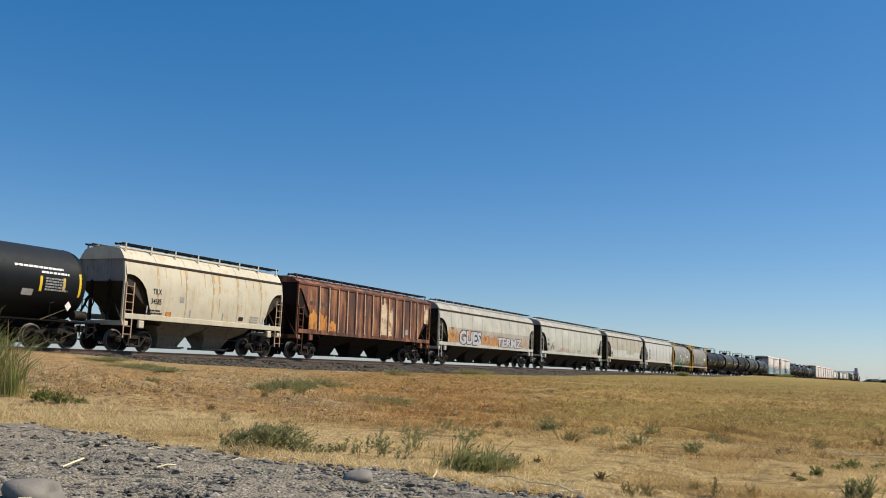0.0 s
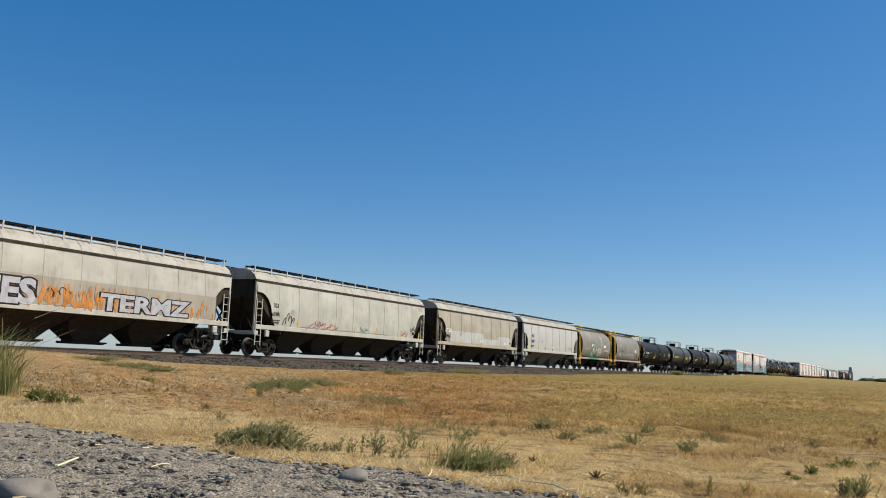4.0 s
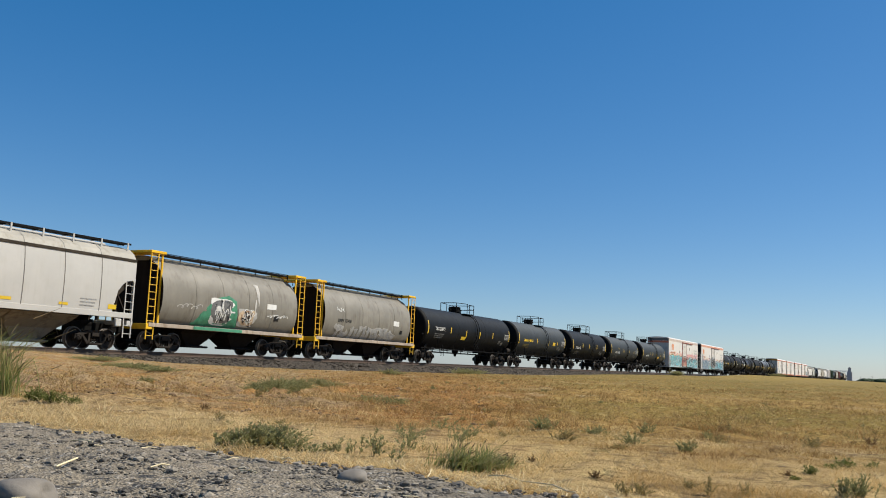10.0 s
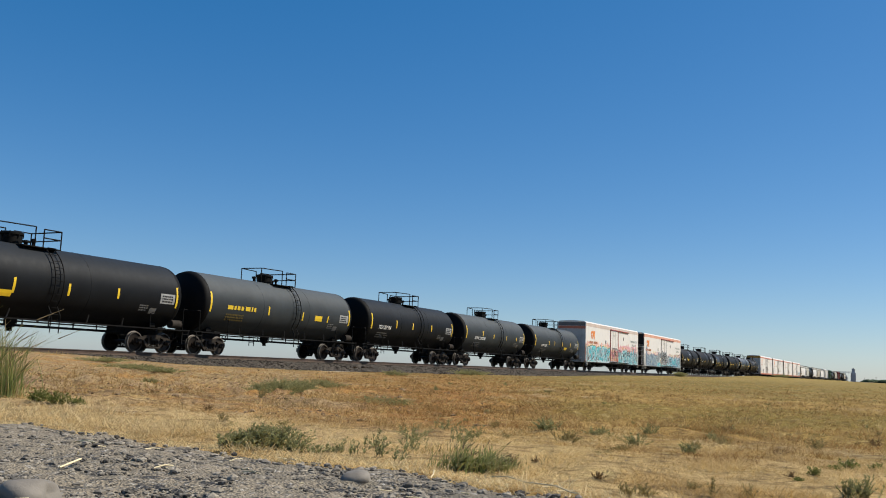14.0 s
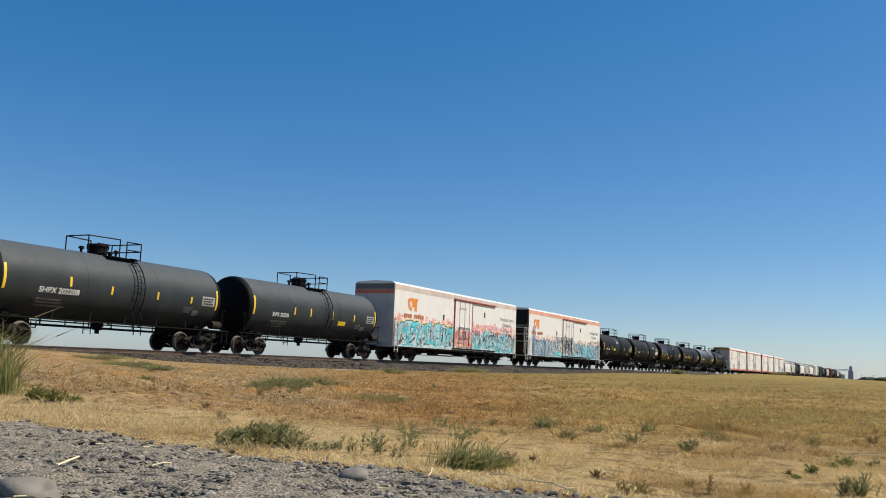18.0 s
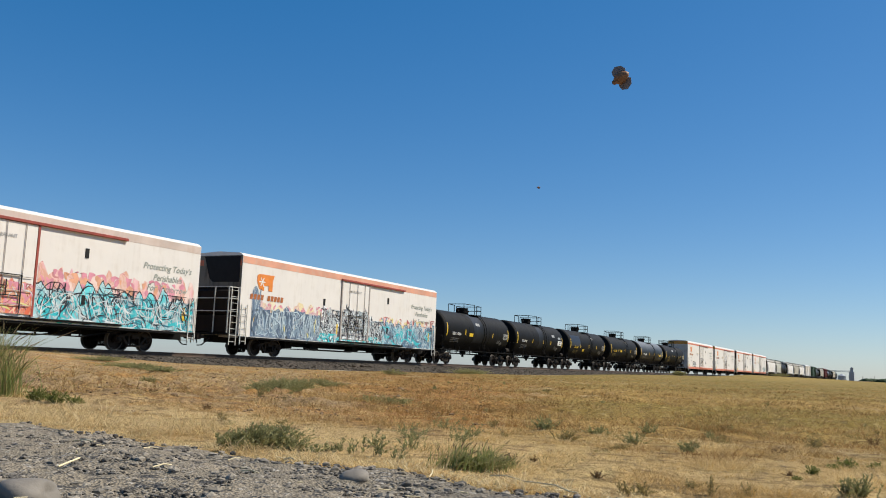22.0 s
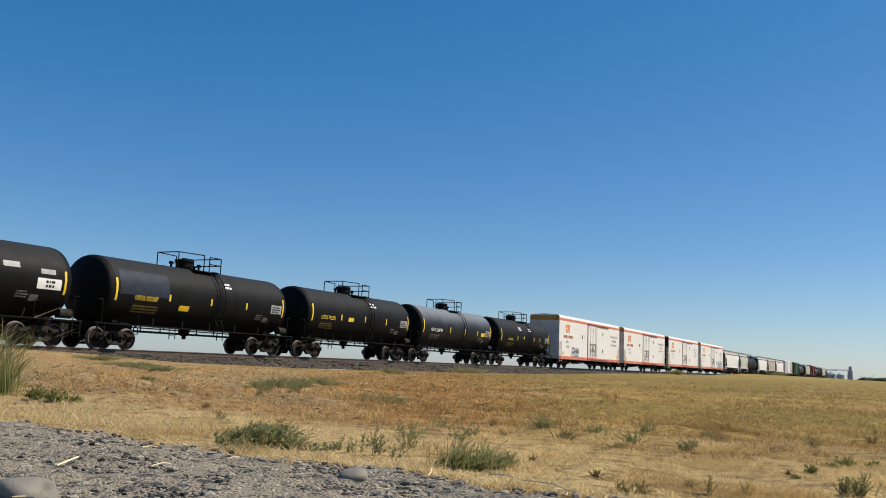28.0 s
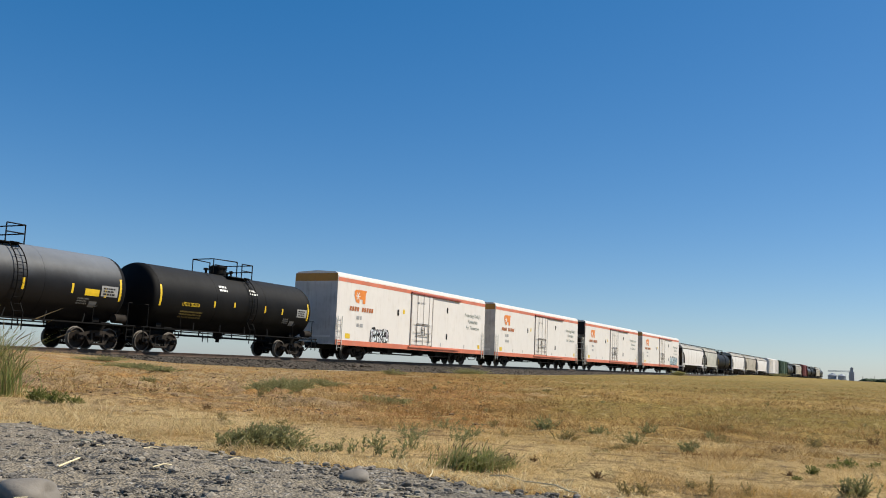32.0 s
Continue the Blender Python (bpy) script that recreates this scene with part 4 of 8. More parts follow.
        rod(bm, (-0.6, -0.85, 0.32), (0.6, -0.85, 0.32), 0.05)
        return bm
    for x in (-1.7, 1.7):
        part("discharge_bay", once("round_car_bay", bay, "bay_brown"), None, car, at=pose(x * 1.0, 0, 0))
    add_couplers(car, half + 0.1)
    return car


# ---- refrigerator cars ----
def reefer(place, length, label, stripe="reefer_orange", sill="reefer_orange", unit=False, amber=True):
    half, low, top, w = length / 2, 0.9, 5.3, 1.58
    car = new_car("refrigerator_car", place, label, "refrigerator car", "cars of the freight train")
    edge = 0.28 if amber else 0.17
    outline = [(-w, low), (-w, top - edge), (-w + 0.05, top - 0.12), (-w + 0.22, top - 0.02), (0, top + 0.06), (w - 0.22, top - 0.02), (w - 0.05, top - 0.12), (w, top - edge), (w, low)]
    front = -half
    part("body", prism(B(), outline, -half, half, "x"), "reefer_white", car)
    if unit:                                                    # machinery end: flat black panel high up for the shaded recess, railed platform below
        part("cooling_unit", prism(B(), [(-1.45, 3.75), (-1.45, 5.1), (0.95, 5.1), (0.55, 3.95), (0.3, 3.75)][::-1], -half - 0.03, -half + 0.05, "x"), "shut_dark", car, "flat black panel painted as the shaded cooling unit recess")
        part("lower_end", box(B(), -half - 0.02, -half + 0.05, -1.5, 1.5, 1.1, 3.5), "bay_brown", car, "dark brown lower end")
        part("end_sheet", box(B(), -half - 0.012, -half + 0.02, -w + 0.01, w - 0.01, 3.5, 5.14), "bay_pale", car, "dark grey end wall round the cooling unit")
        for y in (-1.52, 1.0):
            part("end_stripe", box(B(), -half - 0.016, -half + 0.02, y, y + 0.5, 4.62, 4.9), "reefer_orange", car)
        part("fuel_tank", box(B(), -half - 0.72, -half - 0.05, -1.35, 1.3, 1.1, 2.0, 0.05), "bay_brown", car)
        part("generator", box(B(), -half - 0.68, -half - 0.05, -1.3, 1.35, 2.05, 3.3, 0.08), "bay_brown", car)
        part("unit_floor", box(B(), -half - 0.85, -half, -w, w, 1.02, 1.1), "black", car)
        for y in (-1.5, -0.6, 0.6, 1.5):
            part("rail_post", pipe(B(), [(-half - 0.8, y, 1.1), (-half - 0.8, y, 3.45)], 0.035), "patch", car)
        for z in (2.2, 2.85, 3.43):
            part("handrail", pipe(B(), [(-half, -1.5, z), (-half - 0.8, -1.5, z), (-half - 0.8, 1.5, z), (-half, 1.5, z)], 0.025), "patch", car, "pale tubular handrail on the machinery platform")
        for y in (-1, 1):
            ladder(car, -half - 0.45, y * (w + 0.02), 0.5, 3.43, 0.5, "patch", 9)
    for y in (-1, 1):
        part("side_stripe", box(B(), front + 0.02, half - 0.02, min(y * (w - 0.01), y * (w + 0.006)), max(y * (w - 0.01), y * (w + 0.006)), 4.72 if amber else 4.76, 4.96 if amber else 5.11), stripe, car, "orange stripe below the roof")
        part("side_sill", box(B(), front, half, min(y * (w - 0.02), y * (w + 0.03)), max(y * (w - 0.02), y * (w + 0.03)), 0.86, 1.18 if sill != "black" else 0.96, 0.01), sill, car)
        part("lower_sill", box(B(), -half + 4.6, half - 4.6, min(y * (w - 0.3), y * (w - 0.1)), max(y * (w - 0.3), y * (w - 0.1)), 0.8, 0.9, 0.01), "black", car)
    for s in (-1, 1):
        if unit and s < 0:
            continue
        part("end_stripe", box(B(), min(s * (half - 0.01), s * (half + 0.006)), max(s * (half - 0.01), s * (half + 0.006)), -w + 0.03, w - 0.03, 4.7 if amber else 4.45, 5.18 if amber else 4.74), "reefer_amber" if amber else "reefer_orange", car)
        x0, x1 = sorted((s * (half - 0.02), s * (half + 0.003)))
        # duller than the sides: grime and the end's shade in one colour
        part("end_sheet", box(B(), x0, x1, -w + 0.01, w - 0.01, 0.95, 4.68 if amber else 4.44), "end_pale", car, "grimy white end wall, painted darker as in shade")
        part("end_panel", box(B(), x0, x1, -w + 0.06, w - 0.06, 4.97 if amber else 4.76, 5.14), "end_panel", car)
        part("end_door_frame", box(B(), min(s * half, s * (half + 0.03)), max(s * half, s * (half + 0.03)), -1.2, 1.2, 1.3, 1.42), "reefer_white", car)
    # plug door with its frame, rods and overhead track on both sides
    for y in (-1, 1):
        turn = pose(0, 0, 0, 0, 0, 0 if y < 0 else 180)
        bm = box(B(), -1.55, 1.5, -w - 0.055, -w + 0.01, 1.22, 4.74, 0.02)
        door = part("plug_door", bm, "reefer_white", car, "white sliding plug door", at=turn)
        for x in (-1.6, 1.55):
            part("door_post", box(B(), x - 0.05, x + 0.05, -w - 0.075, -w, 1.15, 4.8), "door_red" if stripe == "reefer_washed" else "door_steel", door)
        part("door_track", box(B(), -1.7, 6.1, -w - 0.13, -w, 4.74, 4.86, 0.015), "door_red" , door, "orange overhead door track")
        part("lower_door_track", box(B(), -1.9, 6.1, -w - 0.12, -w, 1.02, 1.12, 0.01), "black" if sill != "reefer_orange" else sill, door)
        for x in (-0.8, 0.1, 0.95):
            part("locking_rod", rod(B(), (x, -w - 0.09, 1.25), (x, -w - 0.09, 4.7), 0.016, 6), "door_steel", door)
        for z in (1.55, 2.1, 2.65):
            part("locking_bar", rod(B(), (-1.4, -w - 0.11, z), (1.4, -w - 0.11, z), 0.016, 6), "door_steel", door)
        bm = B()
        for a, b in (((-0.9, 1.4), (-0.9, 2.7)), ((0.9, 1.4), (0.9, 2.7)), ((-0.9, 2.7), (0.9, 2.7)), ((-0.9, 1.9), (0.9, 1.9)), ((-0.2, 1.9), (-0.2, 2.5)), ((0.25, 1.9), (0.25, 2.5)), ((-0.2, 2.25), (0.25, 2.25))):
            bar(bm, (a[0], -w - 0.13, a[1]), (b[0], -w - 0.13, b[1]), 0.04, 0.03)
        part("door_gear", bm, "black_mark", door, "dark door opening gear")
        for x in (-half + 0.35, half - 0.35):
            if unit and x < 0 and y < 0:
                x = -half + 0.3
            ladder(car, x, y * (w + 0.07), 0.55, 2.6, 0.46, "patch", 6)
        for x, z in ((4.0, 3.95), (4.0, 2.0), (-3.4, 3.3)):
            part("placard_box", box(B(), x - 0.09, x + 0.09, min(y * w, y * (w + 0.03)), max(y * w, y * (w + 0.03)), z - 0.2, z + 0.2), "black_mark", car)
    part("centre_sill", box(B(), -half - 0.4, half + 0.4, -0.3, 0.3, 0.62, 0.98), "black", car)
    bm = B()
    for x in (-6.2, -3.6, 0.8, 3.4):
        box(bm, x, x + 0.7, -1.0, -0.4, 0.5, 0.9, 0.03)
    for y in (-1.35, 1.35):
        bar(bm, (-6.5, y, 0.86), (-4.2, y, 0.5), 0.05)
        bar(bm, (-4.2, y, 0.5), (4.2, y, 0.5), 0.05)
        bar(bm, (4.2, y, 0.5), (6.5, y, 0.86), 0.05)
        for x in (-4.2, 0.0, 4.2):
            bar(bm, (x, y, 0.5), (x, y, 0.95), 0.06)
    part("underframe_gear", bm, "black", car)
    for s in (-1, 1):
        add_truck(car, s * (half - 3.3), place)
    add_couplers(car, half + 0.55)
    return car


def box_car(place, length, material, label):
    """A plain boxcar, seen far along the line."""
    half, w = length / 2, 1.55
    car = new_car("boxcar", place, label, "boxcar", "cars of the freight train")
    part("body", prism(B(), [(-w, 1.05), (-w, 4.7), (-0.9, 4.95), (0.9, 4.95), (w, 4.7), (w, 1.05)], -half, half, "x"), material, car)
    for y in (-1, 1):
        for x in np.linspace(-half + 0.1, half - 0.1, 13):
            if abs(x) > 1.7:
                part("side_post", once(("boxcar_post", material), lambda: box(B(), -0.05, 0.05, -0.05, 0.05, 1.1, 4.65), material), None, car, at=pose(x, y * (w + 0.03), 0))
        part("sliding_door", box(B(), -1.6, 1.6, min(y * w, y * (w + 0.09)), max(y * w, y * (w + 0.09)), 1.1, 4.5, 0.02), material, car)
        part("side_sill", box(B(), -half, half, min(y * 1.4, y * 1.57), max(y * 1.4, y * 1.57), 0.85, 1.1), "black", car)
        for x in (-half + 0.35, half - 0.35):
            ladder(car, x, y * (w + 0.12), 0.6, 4.4, 0.45, material, 9)
    part("centre_sill", box(B(), -half - 0.3, half + 0.3, -0.3, 0.3, 0.7, 1.05), "black", car)
    for s in (-1, 1):
        add_truck(car, s * (half - 2.2), place)
    add_couplers(car, half + 0.3)
    return car

# ---- the train, from its head to its tail ----
tank_car(20.3, 13.0, "tank_black", "black tank car with white stencilling", [(-1.2, 2.2, 2.8), (3.9, 2.2, 2.8), (5.0, 2.3, 2.8)])
covered_hopper(34.03, 11.25, "cream", "cream two-bay covered hopper streaked with rust", bay_paint="bay_pale", bays=2, seams=6, inset=1.25, belly=0.9, full=0.58)
covered_hopper(49.0, 15.9, "brown", "rust-brown ribbed covered hopper with peeling patches", bay_paint="bay_brown", bays=3, ribs=16, flat=True, cut=1.5, cut_high=3.9, full=0.52)
covered_hopper(67.75, 18.9, "white_hopper", "dirty white four-bay covered hopper with silver and orange graffiti", bays=4, seams=10)
covered_hopper(88.7, 19.0, "pale_hopper", "pale covered hopper with small red and green scrawls", bays=4, seams=10)
covered_hopper(108.1, 15.6, "tan_hopper", "dusty tan covered hopper with fresh grey patches", bays=3, seams=8)
covered_hopper(124.95, 15.4, "clean_hopper", "clean light grey three-bay covered hopper", bay_paint="bay_pale", bays=3, seams=8, cut=0.95, cut_high=3.05)
cylinder_hopper(139.5, 12.1, "grey round-sided hopper with yellow ends and a green tag")
cylinder_hopper(152.72, 12.14, "grey round-sided hopper with yellow ends and pale scrawls")
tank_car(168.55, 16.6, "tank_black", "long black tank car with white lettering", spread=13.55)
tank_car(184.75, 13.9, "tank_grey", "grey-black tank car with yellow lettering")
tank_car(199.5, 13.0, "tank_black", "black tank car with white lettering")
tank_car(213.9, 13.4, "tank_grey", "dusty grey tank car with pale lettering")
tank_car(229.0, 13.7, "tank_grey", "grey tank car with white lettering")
reefer(248.2, 21.6, "white refrigerator car with turquoise and orange graffiti", stripe="reefer_washed", sill="black", amber=False)
reefer(273.1, 21.9, "white refrigerator car with an open machinery end and blue graffiti", stripe="reefer_faded", sill="black", unit=True, amber=False)
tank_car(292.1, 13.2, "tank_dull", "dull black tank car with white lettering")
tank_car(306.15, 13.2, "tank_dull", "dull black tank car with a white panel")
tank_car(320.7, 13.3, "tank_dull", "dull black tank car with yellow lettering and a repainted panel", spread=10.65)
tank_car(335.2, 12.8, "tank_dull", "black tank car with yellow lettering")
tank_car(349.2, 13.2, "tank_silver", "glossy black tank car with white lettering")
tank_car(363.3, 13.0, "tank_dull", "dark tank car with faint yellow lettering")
reefer(382.75, 21.7, "white refrigerator car with orange-red stripes and a grey scrawl")
reefer(406.6, 21.7, "white refrigerator car with orange-red stripes")
reefer(431.0, 21.9, "white refrigerator car with orange-red stripes and a machinery end", unit=True)
reefer(455.2, 21.9, "white refrigerator car with orange-red stripes and blue graffiti")
covered_hopper(477.4, 16.6, "reefer_white", "light grey covered hopper among the far cars")
covered_hopper(493.0, 11.6, "pale_hopper", "pale two-bay covered hopper, short body", bays=2, seams=6, inset=1.25)
tank_car(506.9, 13.6, "tank_black", "plain black tank car among hoppers")
covered_hopper(523.5, 16.2, "reefer_white", "light grey covered hopper with faint lettering")
covered_hopper(541.2, 15.8, "tan_hopper", "dusty tan covered hopper near the tail")
covered_hopper(559.8, 17.4, "reefer_white", "pale covered hopper beside a white boxcar")
box_car(582.3, 20.6, "reefer_white", "white boxcar with scrawls low on its side")
box_car(606.4, 18.0, "green", "dark green boxcar behind a white one")
tank_car(626.0, 15.5, "tank_grey", "grey tank car beside a green boxcar")
covered_hopper(649.0, 18.5, "tan_hopper", "dusty tan covered hopper near the tail")
box_car(671.5, 17.0, "red_car", "oxide-red boxcar near the train's tail")
tank_car(691.0, 14.0, "tank_silver", "glossy black tank car near the tail")
tank_car(708.0, 14.5, "tank_dull", "dull black tank car near the tail")
covered_hopper(728.0, 18.5, "tan_hopper", "dusty tan covered hopper near the tail")
tank_car(748.5, 15.0, "tank_grey", "grey tank car at the train's tail")

# ---- gravel shoulder, stones and straw ----
def make_gravel():
    angles = np.radians(np.concatenate([np.arange(-10, 70, 0.5), np.arange(70, 350, 4.0)]))
    radii = np.concatenate([[0.12], np.arange(0.5, 5.0, 0.02), np.geomspace(5.05, 12, 40)])
    a, r = np.meshgrid(angles, radii)
    x, y = r * np.cos(a), r * np.sin(a)
    d = past_gravel(x, y)
    z = ground_height(x, y) + 0.016 * (1 - smooth_step(-0.12, 0.03, d)) - 0.03 * smooth_step(-0.01, 0.06, d)
    z += 0.003 * ripple(x, y, 0.05, 11) + 0.004 * ripple(x, y, 0.2, 12)
    n, m = x.shape
    keep = d < 0.3
    verts = np.stack([x.ravel(), y.ravel(), z.ravel()], 1).tolist()
    faces = []
    for i in range(n - 1):
        for j in range(m):
            k = (j + 1) % m
            if keep[i, j] and keep[i + 1, j] and keep[i, k] and keep[i + 1, k]:
                faces.append((i * m + j, (i + 1) * m + j, (i + 1) * m + k, i * m + k))
    mesh = bpy.data.meshes.new("gravel_shoulder")
    mesh.from_pydata(verts, [], faces)
    n = Nodes("packed_grey_gravel", 0.95)
    p = n.world_place()
    grit = n.ramp(n.cells(210, place=p, out=1), 0.1, 0.9)
    dust = n.mix(n.ramp(n.noise(3.5, 4, p), 0.35, 0.65), (0.21, 0.18, 0.135), (0.32, 0.265, 0.19))
    colour = n.mix(n.maths("MULTIPLY", grit, 0.6), dust, (0.115, 0.1, 0.08))
    colour = n.mix(n.ramp(n.noise(38, 6, p, 0.7), 0.53, 0.61), colour, (0.055, 0.053, 0.052))
    colour = n.mix(n.maths("MULTIPLY", n.ramp(n.noise(60, 5, p, 0.7), 0.57, 0.66), 0.7), colour, (0.5, 0.47, 0.42))
    mesh.materials.append(n.done(colour, n.maths("ADD", n.cells(210, place=p), n.noise(38, 6, p, 0.7)), 0.8, 0.005))
    mesh.shade_smooth()
    tagged(new("gravel_shoulder", mesh), "packed grey gravel shoulder with loose chips", "gravel", kind="structure")


def pebble_shape(rnd, size, flat=0.7, rings=1):
    """One uneven stone."""
    bm = B()
    bmesh.ops.create_icosphere(bm, subdivisions=rings, radius=size)
    o = Vector([rnd.uniform(-50, 50) for _ in range(3)])
    for v in bm.verts:
        k = 1 + 0.55 * noise.noise(v.co / size * 0.9 + o)
        v.co = Vector((v.co.x * k * 1.15, v.co.y * k, v.co.z * k * flat))
    return bm


def scatter_stones(name, count, label, sizes, near, far, edge, seed, material, high=0.016):
    """Loose stones, each a small faceted lump, joined because nobody could count them."""
    rnd = np.random.RandomState(seed)
    base = []
    r = random.Random(seed)
    for k in range(9):
        bm = pebble_shape(r, 1.0, r.uniform(0.5, 0.9))
        bm.verts.index_update()
        base.append((np.array([v.co[:] for v in bm.verts]), np.array([[v.index for v in f.verts] for f in bm.faces])))
        bm.free()
    n = count * 3
    a, q = np.radians(rnd.uniform(-4, 60, n)), near * (far / near) ** rnd.uniform(size=n)
    x, y = q * np.cos(a), q * np.sin(a)
    d = past_gravel(x, y)
    ok = np.flatnonzero((d < edge) | (rnd.uniform(size=n) < 0.003))[:count]
    x, y, d = x[ok], y[ok], d[ok]
    z = ground_height(x, y) + np.where(d < -0.05, high, 0.0)
    size = sizes[0] * (sizes[1] / sizes[0]) ** (rnd.uniform(size=len(ok)) ** 2.6)
    turn = rnd.uniform(0, math.tau, len(ok))
    verts, faces, total = [], [], 0
    for k in range(9):
        v, f = base[k]
        mine = np.arange(k, len(ok), 9)
        c, sn, s = np.cos(turn[mine])[:, None], np.sin(turn[mine])[:, None], size[mine][:, None]
        w = np.stack([(v[:, 0] * c - v[:, 1] * sn) * s + x[mine][:, None], (v[:, 0] * sn + v[:, 1] * c) * s + y[mine][:, None], v[:, 2] * s + z[mine][:, None] - s * 0.12], 2)
        verts.append(w.reshape(-1, 3))
        faces.append((f[None] + (total + np.arange(len(mine)) * len(v))[:, None, None]).reshape(-1, 3))
        total += len(mine) * len(v)
    mesh = bpy.data.meshes.new(name)
    mesh.from_pydata(np.concatenate(verts).tolist(), [], np.concatenate(faces).tolist())
    mesh.materials.append(material)
    return tagged(new(name, mesh), label, "gravel", kind="stuff")


def make_stones():
    n = Nodes("mixed_grey_stone_chips", 0.85)
    p = n.world_place()
    shade = n.mix(n.ramp(n.island(), 0.1, 0.95), (0.045, 0.04, 0.034), (0.33, 0.285, 0.22))
    chips = n.done(n.mix(n.ramp(n.noise(220, 3, p), 0.4, 0.7), shade, (0.2, 0.18, 0.155)), n.noise(300, 3, p), 0.4, 0.002)
    scatter_stones("loose_gravel", 12000, "loose grey crushed stone chips on the shoulder", (0.0018, 0.0095), 0.7, 3.0, 0.0, 21, chips)
    M["stone"] = chips
    n = Nodes("smooth_grey_field_stone", 0.75)
    g = n.noise(25, 5)
    stone = n.done(n.mix(g, (0.13, 0.113, 0.092), (0.24, 0.21, 0.172)), n.noise(90, 4), 0.3, 0.004)
    r = random.Random(2)
    for x, y, s, flat, label in ((1.2, 0.747, 0.0225, 0.6, "smooth grey oval pebble lying on gravel"), (0.772, 0.945, 0.032, 0.62, "large dusty grey stone half sunk in gravel")):
        bm = pebble_shape(r, s, flat, 3)
        ob = tagged(part("pebble", bm, stone, None, smooth=True), label, "stone", "stones on the shoulder")
        ob.location = (x, y, float(ground_height(x, y)) + 0.012 + s * flat * 0.55)
        ob.rotation_euler = (0, 0, r.uniform(0, 6))


def blades(name, spots, label, material, seed, high, wide, lean=0.6, category="grass", lift=-0.004):
    """Many thin blades, three points each; spots: (x, y, scale)."""
    rnd = np.random.RandomState(seed)
    spots = np.asarray(spots, float)
    n = len(spots)
    h = spots[:, 2] * rnd.uniform(high[0], high[1], n)
    h = h * np.clip(0.8 + 0.9 * ripple(spots[:, 0], spots[:, 1], 0.4, 98) + 0.35 * ripple(spots[:, 0], spots[:, 1], 2.1, 97), 0.25, 2.2)
    w = wide * np.clip(np.hypot(spots[:, 0], spots[:, 1]) / 3.5, 0.8, 16)
    turn, tilt = rnd.uniform(0, math.tau, n), rnd.uniform(0.3 * lean, lean, n)
    z = ground_height(spots[:, 0], spots[:, 1]) + lift
    base = np.stack([spots[:, 0], spots[:, 1], z], 1)
    face = rnd.uniform(0, math.tau, n)
    side = np.stack([np.cos(face), np.sin(face), np.zeros(n)], 1) * (w / 2)[:, None]
    way = np.stack([np.cos(turn) * np.sin(tilt), np.sin(turn) * np.sin(tilt), np.cos(tilt)], 1)
    mid = base + way * (h * 0.55)[:, None]
    bend = way + np.stack([np.cos(turn) * 0.5, np.sin(turn) * 0.5, np.full(n, -0.25)], 1)
    tip = mid + bend * (h * 0.45)[:, None]
    verts = np.stack([base - side, base + side, mid + side * 0.8, mid - side * 0.8, tip], 1).reshape(-1, 3)
    k = np.arange(n) * 5
    quads = np.stack([k, k + 1, k + 2, k + 3], 1).tolist()
    tris = np.stack([k + 3, k + 2, k + 4], 1).tolist()
    mesh = bpy.data.meshes.new(name)
    mesh.from_pydata(verts.tolist(), [], quads + tris)
    mesh.materials.append(material)
    return tagged(new(name, mesh), label, category, kind="stuff")


def blade_paint(name, pale, mid, dark, size=0.6, rough=0.8):
    n = Nodes(name, rough)
    p = n.world_place()
    n.bsdf.inputs["Specular IOR Level"].default_value = 0.2
    one = n.mix(n.island(), mid, pale)
    colour = n.mix(n.maths("MULTIPLY", n.ramp(n.noise(size, 4, p), 0.42, 0.62), 0.85), one, dark)
    n.done(colour)
    return n.thin(colour, 0.4)


def patchy(x, y, size, seed):
    return ripple(np.asarray(x, float), np.asarray(y, float), size, seed)


def sow(count, near, far, seed, keep, angles=(-5, 58), clump=14, tuft=0.03):
    """Places in the field, in tufts spread evenly as seen from the road, kept where keep(x, y, d) allows."""
    rnd = np.random.RandomState(seed)
    n = count // clump
    a = np.repeat(np.radians(rnd.uniform(*angles, n)), clump)
    q = np.repeat(near * (far / near) ** rnd.uniform(size=n), clump)
    wide = tuft * np.clip(q / 3.0, 0.6, 7.0) * np.repeat(rnd.uniform(0.4, 1.6, n), clump)
    count = n * clump
    x, y = q * np.cos(a) + wide * rnd.normal(size=count), q * np.sin(a) + wide * rnd.normal(size=count)
    d = past_gravel(x, y)
    ok = (y < LINE - 3.6 + rnd.uniform(-0.6, 0.3, count)) & (rnd.uniform(size=count) < keep(x, y, d))
    return x[ok], y[ok], d[ok]


